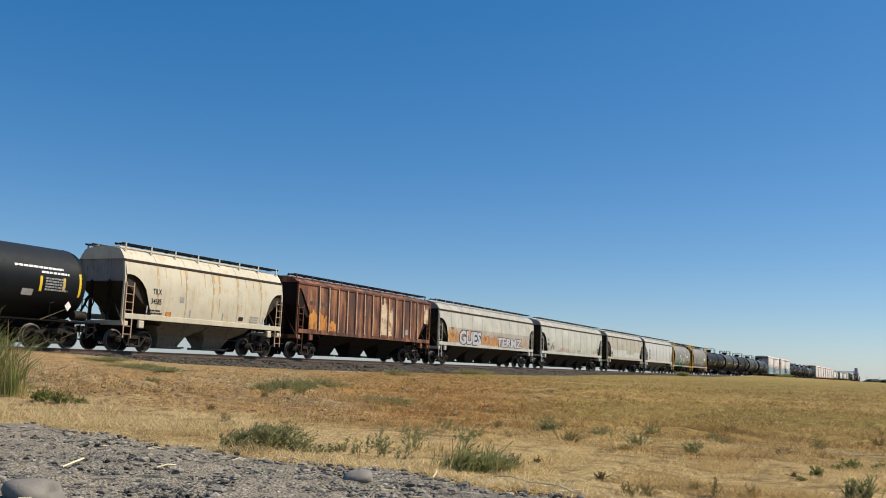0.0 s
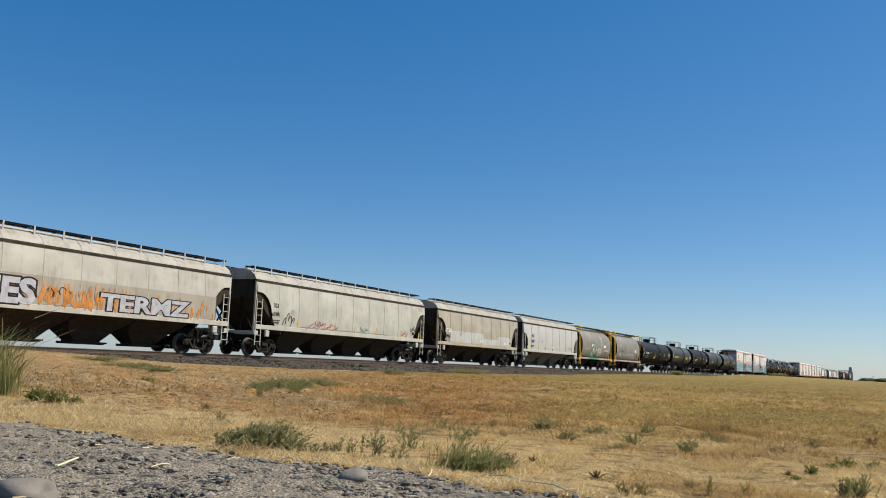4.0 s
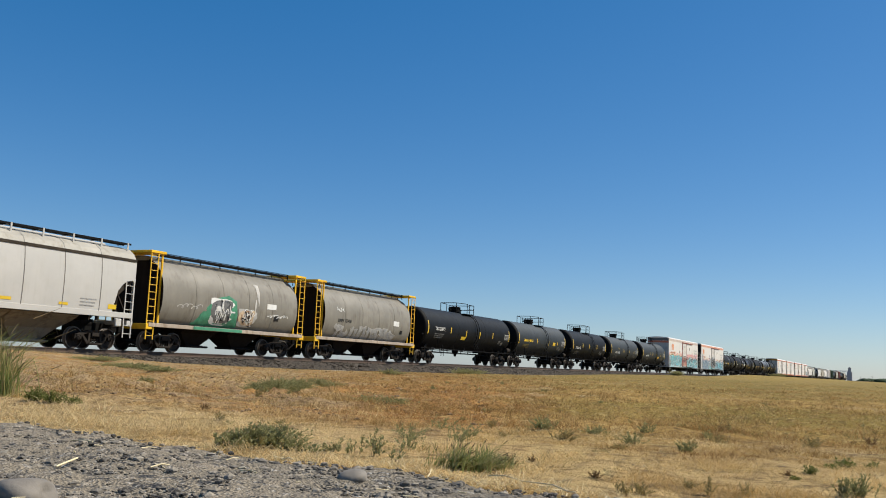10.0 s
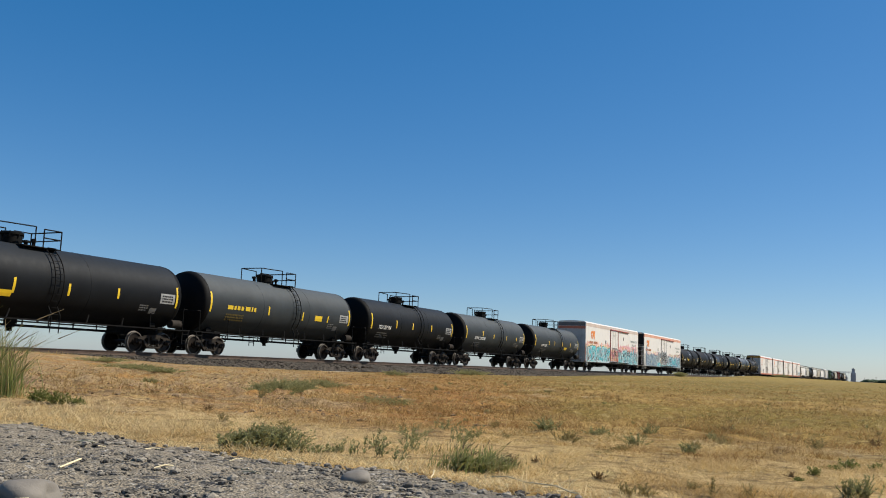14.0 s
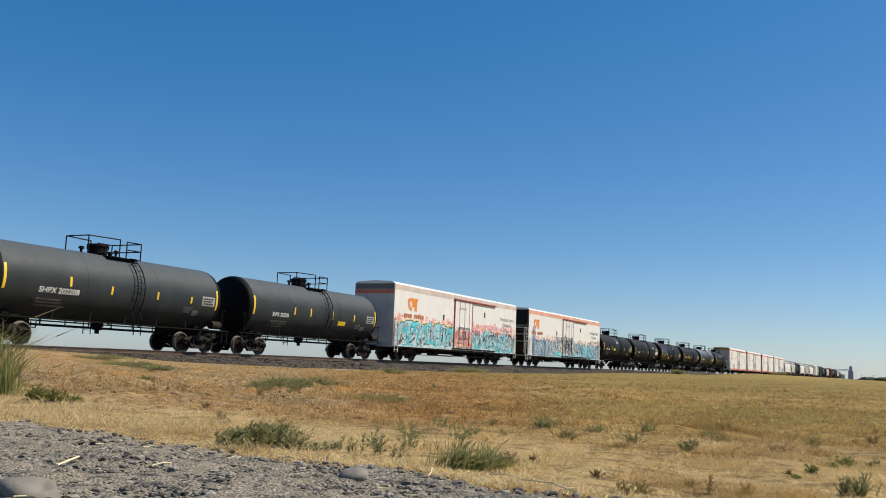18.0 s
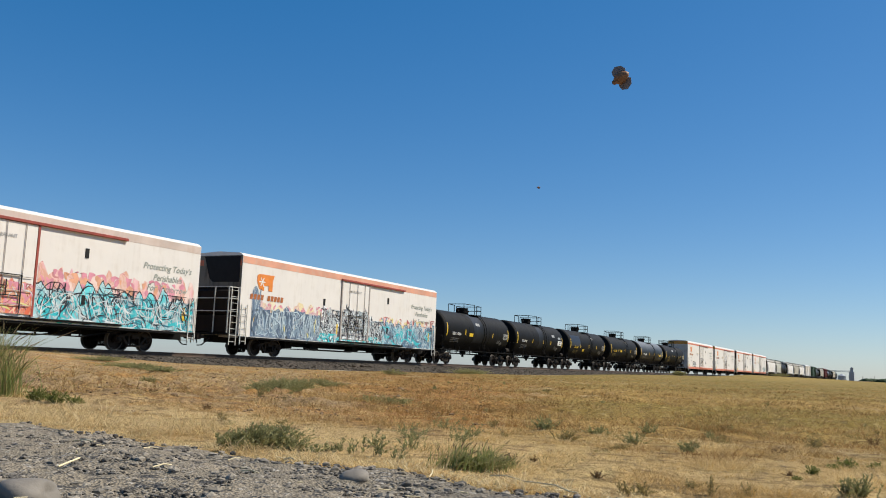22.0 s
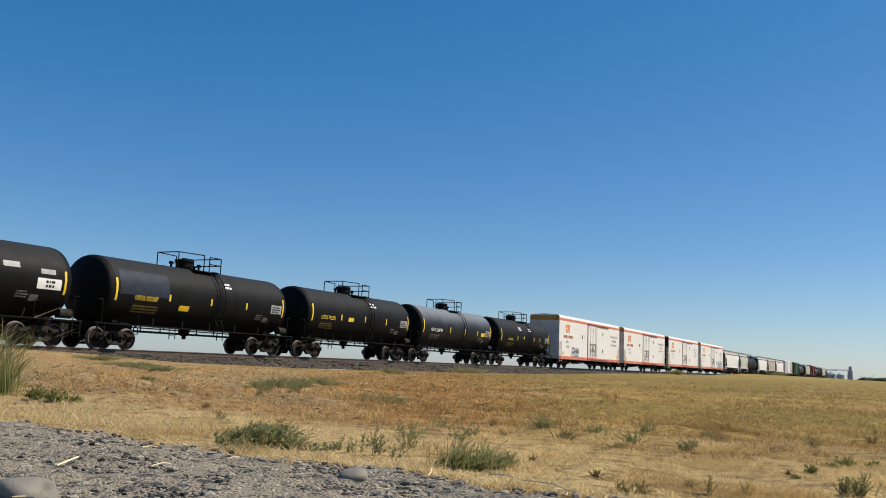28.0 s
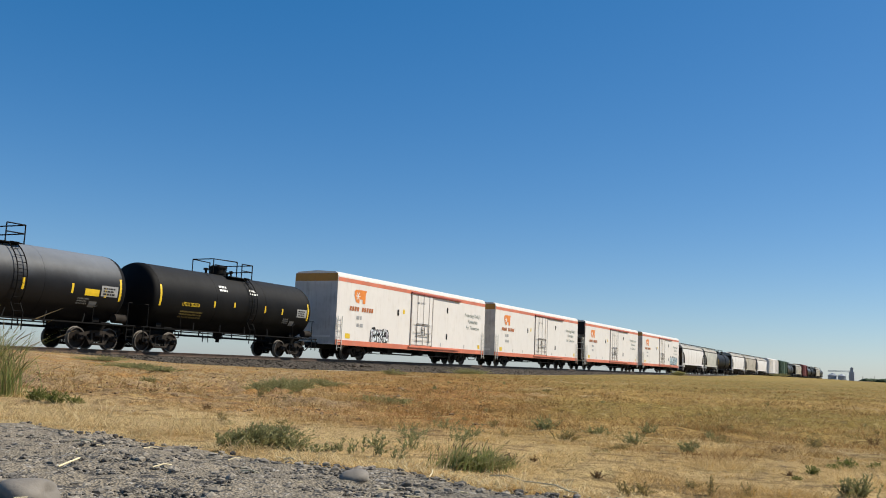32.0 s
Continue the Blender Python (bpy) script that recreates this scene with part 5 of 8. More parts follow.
def make_field():
    straw = blade_paint("dry_straw_blades", (0.68, 0.47, 0.18), (0.42, 0.26, 0.08), (0.3, 0.165, 0.05), 0.35)
    pale = blade_paint("pale_matted_grass", (0.88, 0.7, 0.38), (0.7, 0.51, 0.235), (0.46, 0.3, 0.12), 1.4)
    rusty = blade_paint("rust_brown_dead_weed", (0.42, 0.225, 0.075), (0.27, 0.13, 0.04), (0.19, 0.1, 0.035), 0.8)
    olive = blade_paint("olive_green_blades", (0.27, 0.235, 0.085), (0.17, 0.16, 0.055), (0.3, 0.2, 0.07), 0.5)

    def tall(x, y, near, more, low=0.5):
        return near + more * smooth_step(1.7, 9, np.hypot(x, y)) * (1 - smooth_step(18, 27, y) * low)

    x, y, d = sow(420000, 1.4, 80, 31, lambda x, y, d: np.clip(0.5 + 0.6 * patchy(x, y, 0.8, 41) + 0.35 * patchy(x, y, 5.0, 47), 0.05, 1) * (d > 0.0) * (1 - 0.72 * smooth_step(0.6, 0.78, y / np.maximum(x, 0.5)) * smooth_step(1.0, 2.2, d)), tuft=0.025)
    blades("dry_grass", np.stack([x, y, tall(x, y, 0.45, 1.05)], 1), "short dry straw-yellow grass", straw, 51, (0.01, 0.042), 0.0015, 1.35)
    # coarser clumps that stand out of the turf
    x, y, d = sow(150000, 3.0, 30, 38, lambda x, y, d: np.clip(0.3 + 0.8 * patchy(x, y, 1.0, 49) + 0.2 * patchy(x, y, 4.0, 50), 0.0, 1) * (d > 1.0) * (1 - 0.6 * smooth_step(0.66, 0.8, y / np.maximum(x, 0.5))), clump=16, tuft=0.014)
    blades("grass_clumps", np.stack([x, y, tall(x, y, 0.7, 1.0)], 1), "ragged clumps of dry grass and stalks", blade_paint("mixed_dry_clump", (0.7, 0.5, 0.22), (0.34, 0.195, 0.066), (0.22, 0.13, 0.045), 1.6), 58, (0.02, 0.06), 0.0019, 0.9)
    # pale matted grass on the nearest ground, lying more than standing
    x, y, d = sow(330000, 1.4, 4.6, 36, lambda x, y, d: np.clip(0.45 + 0.7 * patchy(x, y, 0.35, 45) + 0.3 * patchy(x, y, 1.6, 46), 0.04, 1) * (d > 0.02) * (1 - 0.75 * smooth_step(2.6, 4.4, np.hypot(x, y))), clump=10, tuft=0.016)
    blades("matted_grass", np.stack([x, y, np.ones_like(x)], 1), "pale matted dry grass along the shoulder", pale, 56, (0.008, 0.03), 0.0013, 1.56)
    x, y, d = sow(90000, 3.2, 28, 37, lambda x, y, d: np.clip(0.25 + 0.9 * patchy(x, y, 0.9, 48), 0.03, 1) * (d > 0.15), angles=(33, 57), clump=8, tuft=0.02)
    blades("dry_stubble", np.stack([x, y, tall(x, y, 0.7, 0.9)], 1), "pale broken stubble on the sandy ground", blade_paint("pale_stubble", (0.66, 0.5, 0.26), (0.42, 0.27, 0.11), (0.22, 0.12, 0.045), 0.9), 57, (0.012, 0.045), 0.0015, 1.35)
    # a fringe of fallen straw along the gravel's edge
    x, y, d = sow(300000, 1.3, 4.6, 32, lambda x, y, d: (np.exp(-((d - 0.03) / 0.045) ** 2) * 0.75 + np.exp(-((d - 0.25) / 0.2) ** 2) * 0.4 * smooth_step(1.3, 1.9, y)) * (0.35 + 0.65 * smooth_step(0.6, 1.5, y)), clump=4)
    blades("fallen_straw", np.stack([x, y, 0.5 + 0.8 * smooth_step(1.5, 2.6, np.hypot(x, y))], 1), "pale fallen straw along the gravel's edge", blade_paint("pale_fallen_straw", (0.8, 0.66, 0.4), (0.66, 0.5, 0.25), (0.5, 0.36, 0.16)), 52, (0.012, 0.05), 0.0019, 1.56, "straw", 0.008)
    x, y, d = sow(260000, 2.2, 45, 33, lambda x, y, d: np.clip(patchy(x, y, 1.7, 42) * 0.7 - 0.1 + 0.7 * np.exp(-((y / np.maximum(x, 0.5) - 0.5) / 0.13) ** 2) * smooth_step(2.6, 4, x) + 0.55 * np.exp(-((d - 0.85) / 0.35) ** 2) * smooth_step(0.75, 0.95, y / np.maximum(x, 0.5)), 0, 1) * (d > 0.3))
    blades("dead_weeds", np.stack([x, y, tall(x, y, 0.6, 1.0)], 1), "rust-brown dead weeds among the grass", rusty, 53, (0.012, 0.045), 0.0016, 1.2, "weeds")
    x, y, d = sow(190000, 1.9, 140, 34, lambda x, y, d: np.clip(patchy(x, y, 2.2, 43) * 0.9 - 0.3 + 0.5 * (1 - smooth_step(0.36, 0.5, y / np.maximum(x, 0.5))) * smooth_step(3, 9, x), 0, 0.85) * (d > 0.4))
    blades("green_grass", np.stack([x, y, tall(x, y, 0.6, 1.0, 0.4)], 1), "sparse olive green grass in the field", olive, 54, (0.012, 0.05), 0.0016, 1.1)
    x, y, d = sow(70000, 12, 170, 35, lambda x, y, d: np.clip(0.6 + patchy(x, y, 6, 44), 0.1, 1) * (y > LINE - 6.6) * 0.95)
    blades("trackside_grass", np.stack([x, y, 1.0 + 1.6 * (1 - smooth_step(22, 30, x))], 1), "green and yellow grass at the foot of the ballast", blade_paint("trackside_blades", (0.24, 0.22, 0.085), (0.12, 0.14, 0.05), (0.32, 0.23, 0.09), 0.15), 55, (0.015, 0.055), 0.002, 1.0)


def weed(name, label, category, x, y, spread, high, stems, leaf, colour, seed, group, lean=(0.0, 0.0), slim=0.2):
    """A low plant: wiry stems that rise and arch outwards, with slim leaves along them."""
    r = random.Random(seed)
    z = float(ground_height(x, y)) - 0.004
    plant = tagged(new(name), label, category, group)
    plant.location = (x, y, z)
    st, lf, few = B(), B(), stems <= 12
    for k in range(stems):
        a = r.uniform(0, math.tau)
        out = spread * r.uniform(0.1, 1.0)
        up = high * r.uniform(0.45, 1.0) * (1.12 - 0.45 * (out / spread) ** 2)
        p0 = Vector((r.gauss(0, spread * 0.25), r.gauss(0, spread * 0.25), 0))
        sway = Vector((lean[0] * up, lean[1] * up, 0))
        pts = [p0 + Vector((math.cos(a) * out * t ** 1.3, math.sin(a) * out * t ** 1.3, up * t ** 0.85)) + sway * t * t for t in (0, 0.35, 0.7, 1.0)]
        w = max(0.0006, leaf * 0.05)
        if few:
            st = B()
        ring = [Vector((math.cos(q), math.sin(q), 0)) for q in (0.3, 2.4, 4.5, 0.3)]
        sheet(st, [[p + o * w * (1 - 0.25 * i) for o in ring] for i, p in enumerate(pts)])
        if few:
            part("stalk", st, "stem", plant)
        for j in range(max(9, int((out + up) / leaf * 4.0))):
            t = r.uniform(0.12, 1.0)
            i = min(2, int(t * 3))
            p = pts[i].lerp(pts[i + 1], t * 3 - i)
            along = (pts[i + 1] - pts[i]).normalized()
            b = r.uniform(0, math.tau)
            way = (along * r.uniform(0.4, 1.2) + Vector((math.cos(b), math.sin(b), r.uniform(-0.3, 0.6))) * 0.7).normalized()
            s = leaf * r.uniform(0.6, 1.3) * (1.15 - 0.5 * t)
            side = way.cross(Vector((r.uniform(-1, 1), r.uniform(-1, 1), 1))).normalized() * s * slim
            mid = p + way * s * 0.5 + Vector((0, 0, s * 0.07))
            solid(lf, [p, mid + side, p + way * s, mid - side], ((0, 1, 2, 3),))
    if not few:
        tagged(part("stem_tuft", st, "stem", plant), kind="stuff")
    part("foliage", lf, colour, plant)
    return plant


def grass_clump(name, x, y, count, high, spread, seed, label, colour="green_blade", thick=(0.001, 0.0018), lean=(0.0, 0.0), heads=6, group="grass clumps by the shoulder"):
    """A clump of long arching blades, some with seed heads."""
    r = random.Random(seed)
    plant = tagged(new(name), label, "grass", group)
    plant.location = (x, y, float(ground_height(x, y)))
    bm, dry = B(), B()
    for k in range(count):
        a, o = r.uniform(0, math.tau), abs(r.gauss(0, spread * 0.45))
        p = Vector((math.cos(a) * o, math.sin(a) * o, -0.01))
        h, bow, b = high * r.uniform(0.3, 1.0), r.uniform(0.05, 0.6), r.uniform(0, math.tau)
        out = Vector((math.cos(b) + lean[0], math.sin(b) + lean[1], 0))
        pts = [p + out * bow * h * t * t + Vector((0, 0, h * t * (1 - 0.2 * bow * t))) for t in (0, 0.3, 0.6, 0.85, 1.0)]
        face = r.uniform(0, math.tau)
        side = Vector((math.cos(face), math.sin(face), 0)) * r.uniform(*thick)
        sheet(dry if k % 5 == 0 else bm, [[q - side * k2, q + side * k2] for q, k2 in zip(pts, (1, 1, 0.8, 0.5, 0.12))])
        if heads and k % heads == 0 and h > 0.6 * high:
            hd = B()
            rod(hd, pts[-1] - (pts[-1] - pts[-2]) * 0.4, pts[-1] + (pts[-1] - pts[-2]) * 0.7, thick[1] * 1.1, 5, 0.0006)
            part("seed_head", hd, "seed", plant)
    part("leaf_tuft", bm, colour, plant)
    tagged(part("dry_blade_tuft", dry, "dry_blade", plant, "dry yellow blades"), kind="stuff")


def make_weeds():
    def leafy(name, a, b, c):
        n = Nodes(name, 0.7)
        n.bsdf.inputs["Specular IOR Level"].default_value = 0.25
        colour = n.mix(n.ramp(n.noise(18, 3), 0.4, 0.75), n.mix(n.island(), a, b), c)
        n.done(colour)
        M[name] = n.thin(colour, 0.45)
    leafy("grey_green_leaf", (0.18, 0.18, 0.07), (0.37, 0.36, 0.165), (0.36, 0.31, 0.13))
    leafy("fresh_leaf", (0.1, 0.12, 0.03), (0.24, 0.26, 0.07), (0.24, 0.22, 0.07))
    leafy("faded_leaf", (0.26, 0.2, 0.075), (0.42, 0.33, 0.14), (0.24, 0.19, 0.075))
    leafy("brown_leaf", (0.15, 0.085, 0.04), (0.28, 0.17, 0.075), (0.2, 0.13, 0.055))
    leafy("green_blade", (0.15, 0.185, 0.05), (0.33, 0.36, 0.12), (0.35, 0.33, 0.12))
    leafy("dry_blade", (0.4, 0.3, 0.13), (0.6, 0.47, 0.24), (0.34, 0.26, 0.11))
    M["stem"] = plain("dry_weed_stem", (0.26, 0.2, 0.1), 0.8)
    M["seed"] = plain("dry_seed_head", (0.24, 0.17, 0.08), 0.85)
    group = "weeds along the gravel"
    bushy = "low bushy grey-green weed at the gravel's edge"
    for k, (x, y, s, h, n) in enumerate(((1.5, 1.24, 0.036, 0.05, 56), (1.55, 1.235, 0.042, 0.06, 64), (1.61, 1.22, 0.045, 0.055, 64), (1.62, 1.17, 0.038, 0.034, 34), (1.64, 1.13, 0.034, 0.022, 16), (1.69, 1.12, 0.03, 0.018, 14), (1.8, 1.4, 0.04, 0.045, 30), (1.9, 1.38, 0.05, 0.032, 30))):
        weed("bushy_weed", bushy, "weed", x, y, s, h, n, 0.0095, "grey_green_leaf", 60 + k, group, lean=(0.25, -0.35))
    wispy = "thin upright grey-green weed in pale straw"
    for k, (x, y, s, h, n) in enumerate(((1.7, 1.1, 0.035, 0.035, 7), (1.68, 1.05, 0.035, 0.045, 7), (1.66, 0.98, 0.035, 0.055, 9), (1.64, 0.92, 0.03, 0.04, 6), (1.86, 1.11, 0.05, 0.035, 8), (1.9, 1.03, 0.05, 0.045, 9), (2.05, 1.12, 0.06, 0.05, 10), (2.1, 1.0, 0.06, 0.05, 10), (2.2, 1.22, 0.06, 0.045, 9), (2.3, 1.1, 0.06, 0.045, 9), (2.5, 1.15, 0.06, 0.05, 9), (2.6, 1.3, 0.07, 0.05, 10))):
        weed("wispy_weed", wispy, "weed", x, y, s, h, n, 0.009, "grey_green_leaf", 200 + k, group, lean=(0.1, -0.2), slim=0.16)
    for k, (x, y, n, h, s) in enumerate(((1.55, 0.775, 80, 0.055, 0.04), (1.56, 0.745, 110, 0.065, 0.045), (1.59, 0.72, 120, 0.065, 0.045), (1.64, 0.705, 100, 0.055, 0.045), (1.72, 0.71, 90, 0.04, 0.04), (1.78, 0.85, 70, 0.065, 0.04), (1.83, 0.81, 70, 0.06, 0.04))):
        grass_clump("green_grass_clump", x, y, n, h, s, 220 + k, "low green grass clump with dark stalks", thick=(0.0006, 0.0011), lean=(0.4, -0.7), heads=14)
        if k in (1, 2, 3):
            weed("bushy_weed", bushy, "weed", x + 0.01, y, s * 0.9, h * 0.55, 34, 0.0085, "grey_green_leaf", 240 + k, group, lean=(0.2, -0.3))
    told = {"fresh_leaf": "small fresh green weed on bare soil", "faded_leaf": "wiry half-dried weed in dry grass", "grey_green_leaf": "small grey-green weed in dry grass", "brown_leaf": "small brown withered weed in dry grass"}
    for k, (x, y, s, h, n, c) in enumerate(((1.8, 0.735, 0.012, 0.035, 7, "brown_leaf"), (1.86, 0.71, 0.012, 0.022, 6, "brown_leaf"), (1.67, 0.51, 0.014, 0.026, 9, "brown_leaf"), (1.47, 0.4, 0.022, 0.034, 12, "faded_leaf"), (1.52, 0.385, 0.022, 0.034, 12, "faded_leaf"), (1.67, 0.34, 0.018, 0.02, 14, "faded_leaf"), (1.6, 0.29, 0.014, 0.045, 4, "faded_leaf"), (1.62, 0.23, 0.016, 0.032, 5, "faded_leaf"),
                                             (2.02, 0.21, 0.012, 0.014, 10, "brown_leaf"), (1.95, 0.185, 0.012, 0.014, 10, "fresh_leaf"), (2.11, 0.17, 0.018, 0.026, 26, "fresh_leaf"), (2.38, 0.145, 0.024, 0.02, 26, "fresh_leaf"), (2.48, 0.12, 0.034, 0.032, 44, "fresh_leaf"), (2.47, 0.06, 0.018, 0.024, 22, "fresh_leaf"), (1.74, 0.085, 0.022, 0.045, 26, "grey_green_leaf"), (1.77, 0.065, 0.026, 0.055, 30, "grey_green_leaf"),
                                             (2.42, 0.67, 0.04, 0.022, 20, "faded_leaf"), (2.62, 0.54, 0.03, 0.045, 24, "grey_green_leaf"), (2.24, 0.67, 0.03, 0.018, 12, "faded_leaf"), (2.74, 0.94, 0.05, 0.055, 30, "faded_leaf"), (3.1, 1.14, 0.06, 0.07, 36, "grey_green_leaf"), (2.72, 0.72, 0.04, 0.06, 26, "grey_green_leaf"), (2.7, 0.32, 0.025, 0.025, 14, "brown_leaf"), (3.9, 0.31, 0.06, 0.06, 26, "faded_leaf"), (3.4, 1.05, 0.06, 0.05, 26, "grey_green_leaf"), (3.5, 0.6, 0.05, 0.05, 22, "faded_leaf"))):
        weed("small_weed", told[c], "weed", x, y, s, h * 0.8, n + 3, 0.006 if x < 2.3 else 0.008, c, 80 + k, "small weeds in the field")
    far = "green weed patch in the dry field"
    for k, (x, y, s, h, n) in enumerate(((9.9, 7.75, 0.3, 0.18, 70), (10.4, 7.9, 0.34, 0.24, 90), (11.0, 8.1, 0.34, 0.2, 80), (11.7, 8.35, 0.34, 0.16, 70), (12.5, 8.55, 0.3, 0.14, 60), (13.4, 8.9, 0.3, 0.1, 50), (10.6, 10.5, 0.14, 0.13, 40), (10.35, 10.45, 0.14, 0.1, 34), (9.1, 5.5, 0.26, 0.1, 34), (7.4, 4.25, 0.22, 0.07, 34), (15.8, 15.2, 0.5, 0.12, 40), (17.6, 17.6, 0.6, 0.16, 50), (19.4, 20.2, 0.8, 0.16, 60), (21.0, 22.8, 0.9, 0.16, 60), (30, 17.2, 0.6, 0.24, 40), (43.5, 20.6, 1.2, 0.3, 60), (47, 21.6, 1.0, 0.24, 46), (126, 27.2, 1.1, 0.6, 50), (203, 23.2, 1.4, 0.5, 40), (212, 23.0, 1.6, 0.6, 40))):
        weed("weed_patch", far, "weed", x, y, s, h, n * 2, 0.026 if x < 15 else 0.05 if x < 60 else 0.2, "grey_green_leaf", 120 + k, "weed patches in the field")
    # scattered tufts, copied from three plants
    protos = [weed("weed_tuft", "small tuft of mixed green and brown weed", "weed", 4.0 + k, 1.0, 0.05, 0.05, 18, 0.011, c, 140 + k, "weed tufts in the field") for k, c in enumerate(("grey_green_leaf", "faded_leaf", "brown_leaf"))]
    r = random.Random(77)
    for k in range(110):
        a, q = math.radians(r.uniform(-3, 46)), 2.6 * (34 / 2.6) ** r.random()
        x, y = q * math.cos(a), q * math.sin(a)
        if past_gravel(x, y) < 0.4 or y > LINE - 5.5:
            continue
        s = r.uniform(0.25, 0.6) * min(2.6, 0.6 + q / 7)
        ob = copy_thing(protos[r.choice((0, 1, 1, 1, 2))], Matrix.Translation((x, y, float(ground_height(x, y)))) @ pose(0, 0, 0, 0, 0, r.uniform(0, 360)))
        ob.scale = (s, s, s * r.uniform(0.7, 1.3))
    for k, (x, y, n, h, s) in enumerate(((2.36, 3.3, 330, 0.34, 0.12), (2.44, 3.28, 330, 0.3, 0.1), (2.42, 3.14, 200, 0.22, 0.08), (2.24, 3.36, 240, 0.4, 0.13))):
        grass_clump("tall_grass_clump", x, y, n, h, s, 160 + k, "tall green grass clump with dry seed heads", thick=(0.0011, 0.0021), lean=(0.35, -0.5), heads=9)
    for k, (x, y, s, h, n) in enumerate(((2.39, 2.92, 0.05, 0.055, 50), (2.4, 2.83, 0.05, 0.05, 50), (2.42, 2.76, 0.04, 0.035, 34))):
        weed("bushy_weed", "low feathery green weed beside tall grass", "weed", x, y, s, h, n, 0.011, "fresh_leaf", 180 + k, group)
    r = random.Random(5)
    bm = B()
    for k in range(70):                                     # straws lying on the gravel
        a, q = math.radians(r.uniform(0, 56)), r.uniform(0.8, 1.9)
        x, y = q * math.cos(a), q * math.sin(a)
        if past_gravel(x, y) > -0.02:
            continue
        t, l = r.uniform(0, math.tau), r.uniform(0.006, 0.022)
        z = float(ground_height(x, y)) + 0.021
        rod(bm, (x, y, z), (x + l * math.cos(t), y + l * math.sin(t), z + r.uniform(-0.002, 0.004)), 0.0008, 5)
    M["straw"] = plain("pale_loose_straw", (0.78, 0.64, 0.38), 0.7)
    tagged(part("loose_straw", bm, "straw", None), "pale straws lying on the gravel", "straw", kind="stuff")
    for (x0, y0), (x1, y1), thick, up in (((1.01, 1.172), (1.075, 1.2), 0.0016, 0.004), ((1.073, 1.038), (1.104, 1.028), 0.0014, 0.0), ((1.254, 1.041), (1.278, 1.032), 0.001, 0.0), ((1.149, 0.926), (1.141, 0.886), 0.001, 0.0), ((1.256, 1.422), (1.256, 1.366), 0.0012, 0.0), ((1.3, 0.672), (1.335, 0.684), 0.0012, 0.006), ((1.12, 1.26), (1.1, 1.237), 0.0011, 0.006), ((1.333, 0.982), (1.334, 0.958), 0.001, 0.0)):
        z0 = float(ground_height(x0, y0)) + 0.021
        kink = Vector(((x0 + x1) / 2 + 0.002, (y0 + y1) / 2 - 0.001, z0 + 0.004))
        tagged(part("straw_stalk", pipe(B(), [(x0, y0, z0), kink, (x1, y1, z0 + 0.002 + up)], thick), "straw", None), "broken pale straw stalk lying on gravel", "straw", "straws on the gravel")
    bm = B()
    line = [(1.39, 0.605), (1.382, 0.572), (1.377, 0.54), (1.368, 0.509), (1.34, 0.475), (1.312, 0.443), (1.298, 0.425)]
    pipe(bm, [(x, y, float(ground_height(x, y)) + 0.022 + 0.003 * math.sin(k * 2.0)) for k, (x, y) in enumerate(line)], 0.0011)
    for a, b in (((1.368, 0.509), (1.385, 0.478)), ((1.34, 0.475), (1.37, 0.45)), ((1.312, 0.443), (1.285, 0.436))):
        rod(bm, (*a, float(ground_height(*a)) + 0.017), (*b, float(ground_height(*b)) + 0.016), 0.0009, 5, 0.0005)
    tagged(part("dry_twig", bm, "straw", None), "long pale branching twig lying along the gravel", "twig")


make_gravel()
make_stones()
make_field()
make_weeds()


# ---- sandy strip by the ballast, and a lump of debris ----
def make_strip():
    bm = B()
    rows = []
    for x in np.arange(36, 74, 1.0):
        y0 = LINE - 6.4 + 0.3 * math.sin(x * 0.3)
        rows.append([(x, y0 + k * 0.45, float(ground_height(x, y0 + k * 0.45)) + (0.03 if 0 < k < 4 else -0.05)) for k in range(5)])
    sheet(bm, rows)
    n = Nodes("pale_dry_sand", 0.95)
    p = n.world_place()
    M["sand"] = n.done(n.mix(n.noise(1.5, 5, p), (0.42, 0.34, 0.24), (0.55, 0.46, 0.34)), n.noise(30, 4, p), 0.4, 0.02)
    tagged(part("sandy_strip", bm, "sand", None), "pale bare sand strip at the foot of the ballast", "sand", kind="structure")
    r = random.Random(9)
    for k, (x, y, s) in enumerate(((45.6, 28.3, 0.16), (46.2, 28.35, 0.2), (44.6, 28.25, 0.12))):
        ob = tagged(part("clod", pebble_shape(r, s, 0.5, 2), "tie", None), "dark lump of rotten timber on the ballast", "debris", "debris on the ballast")
        ob.location = (x, y, RAIL - 0.35 + s * 0.1)


make_strip()


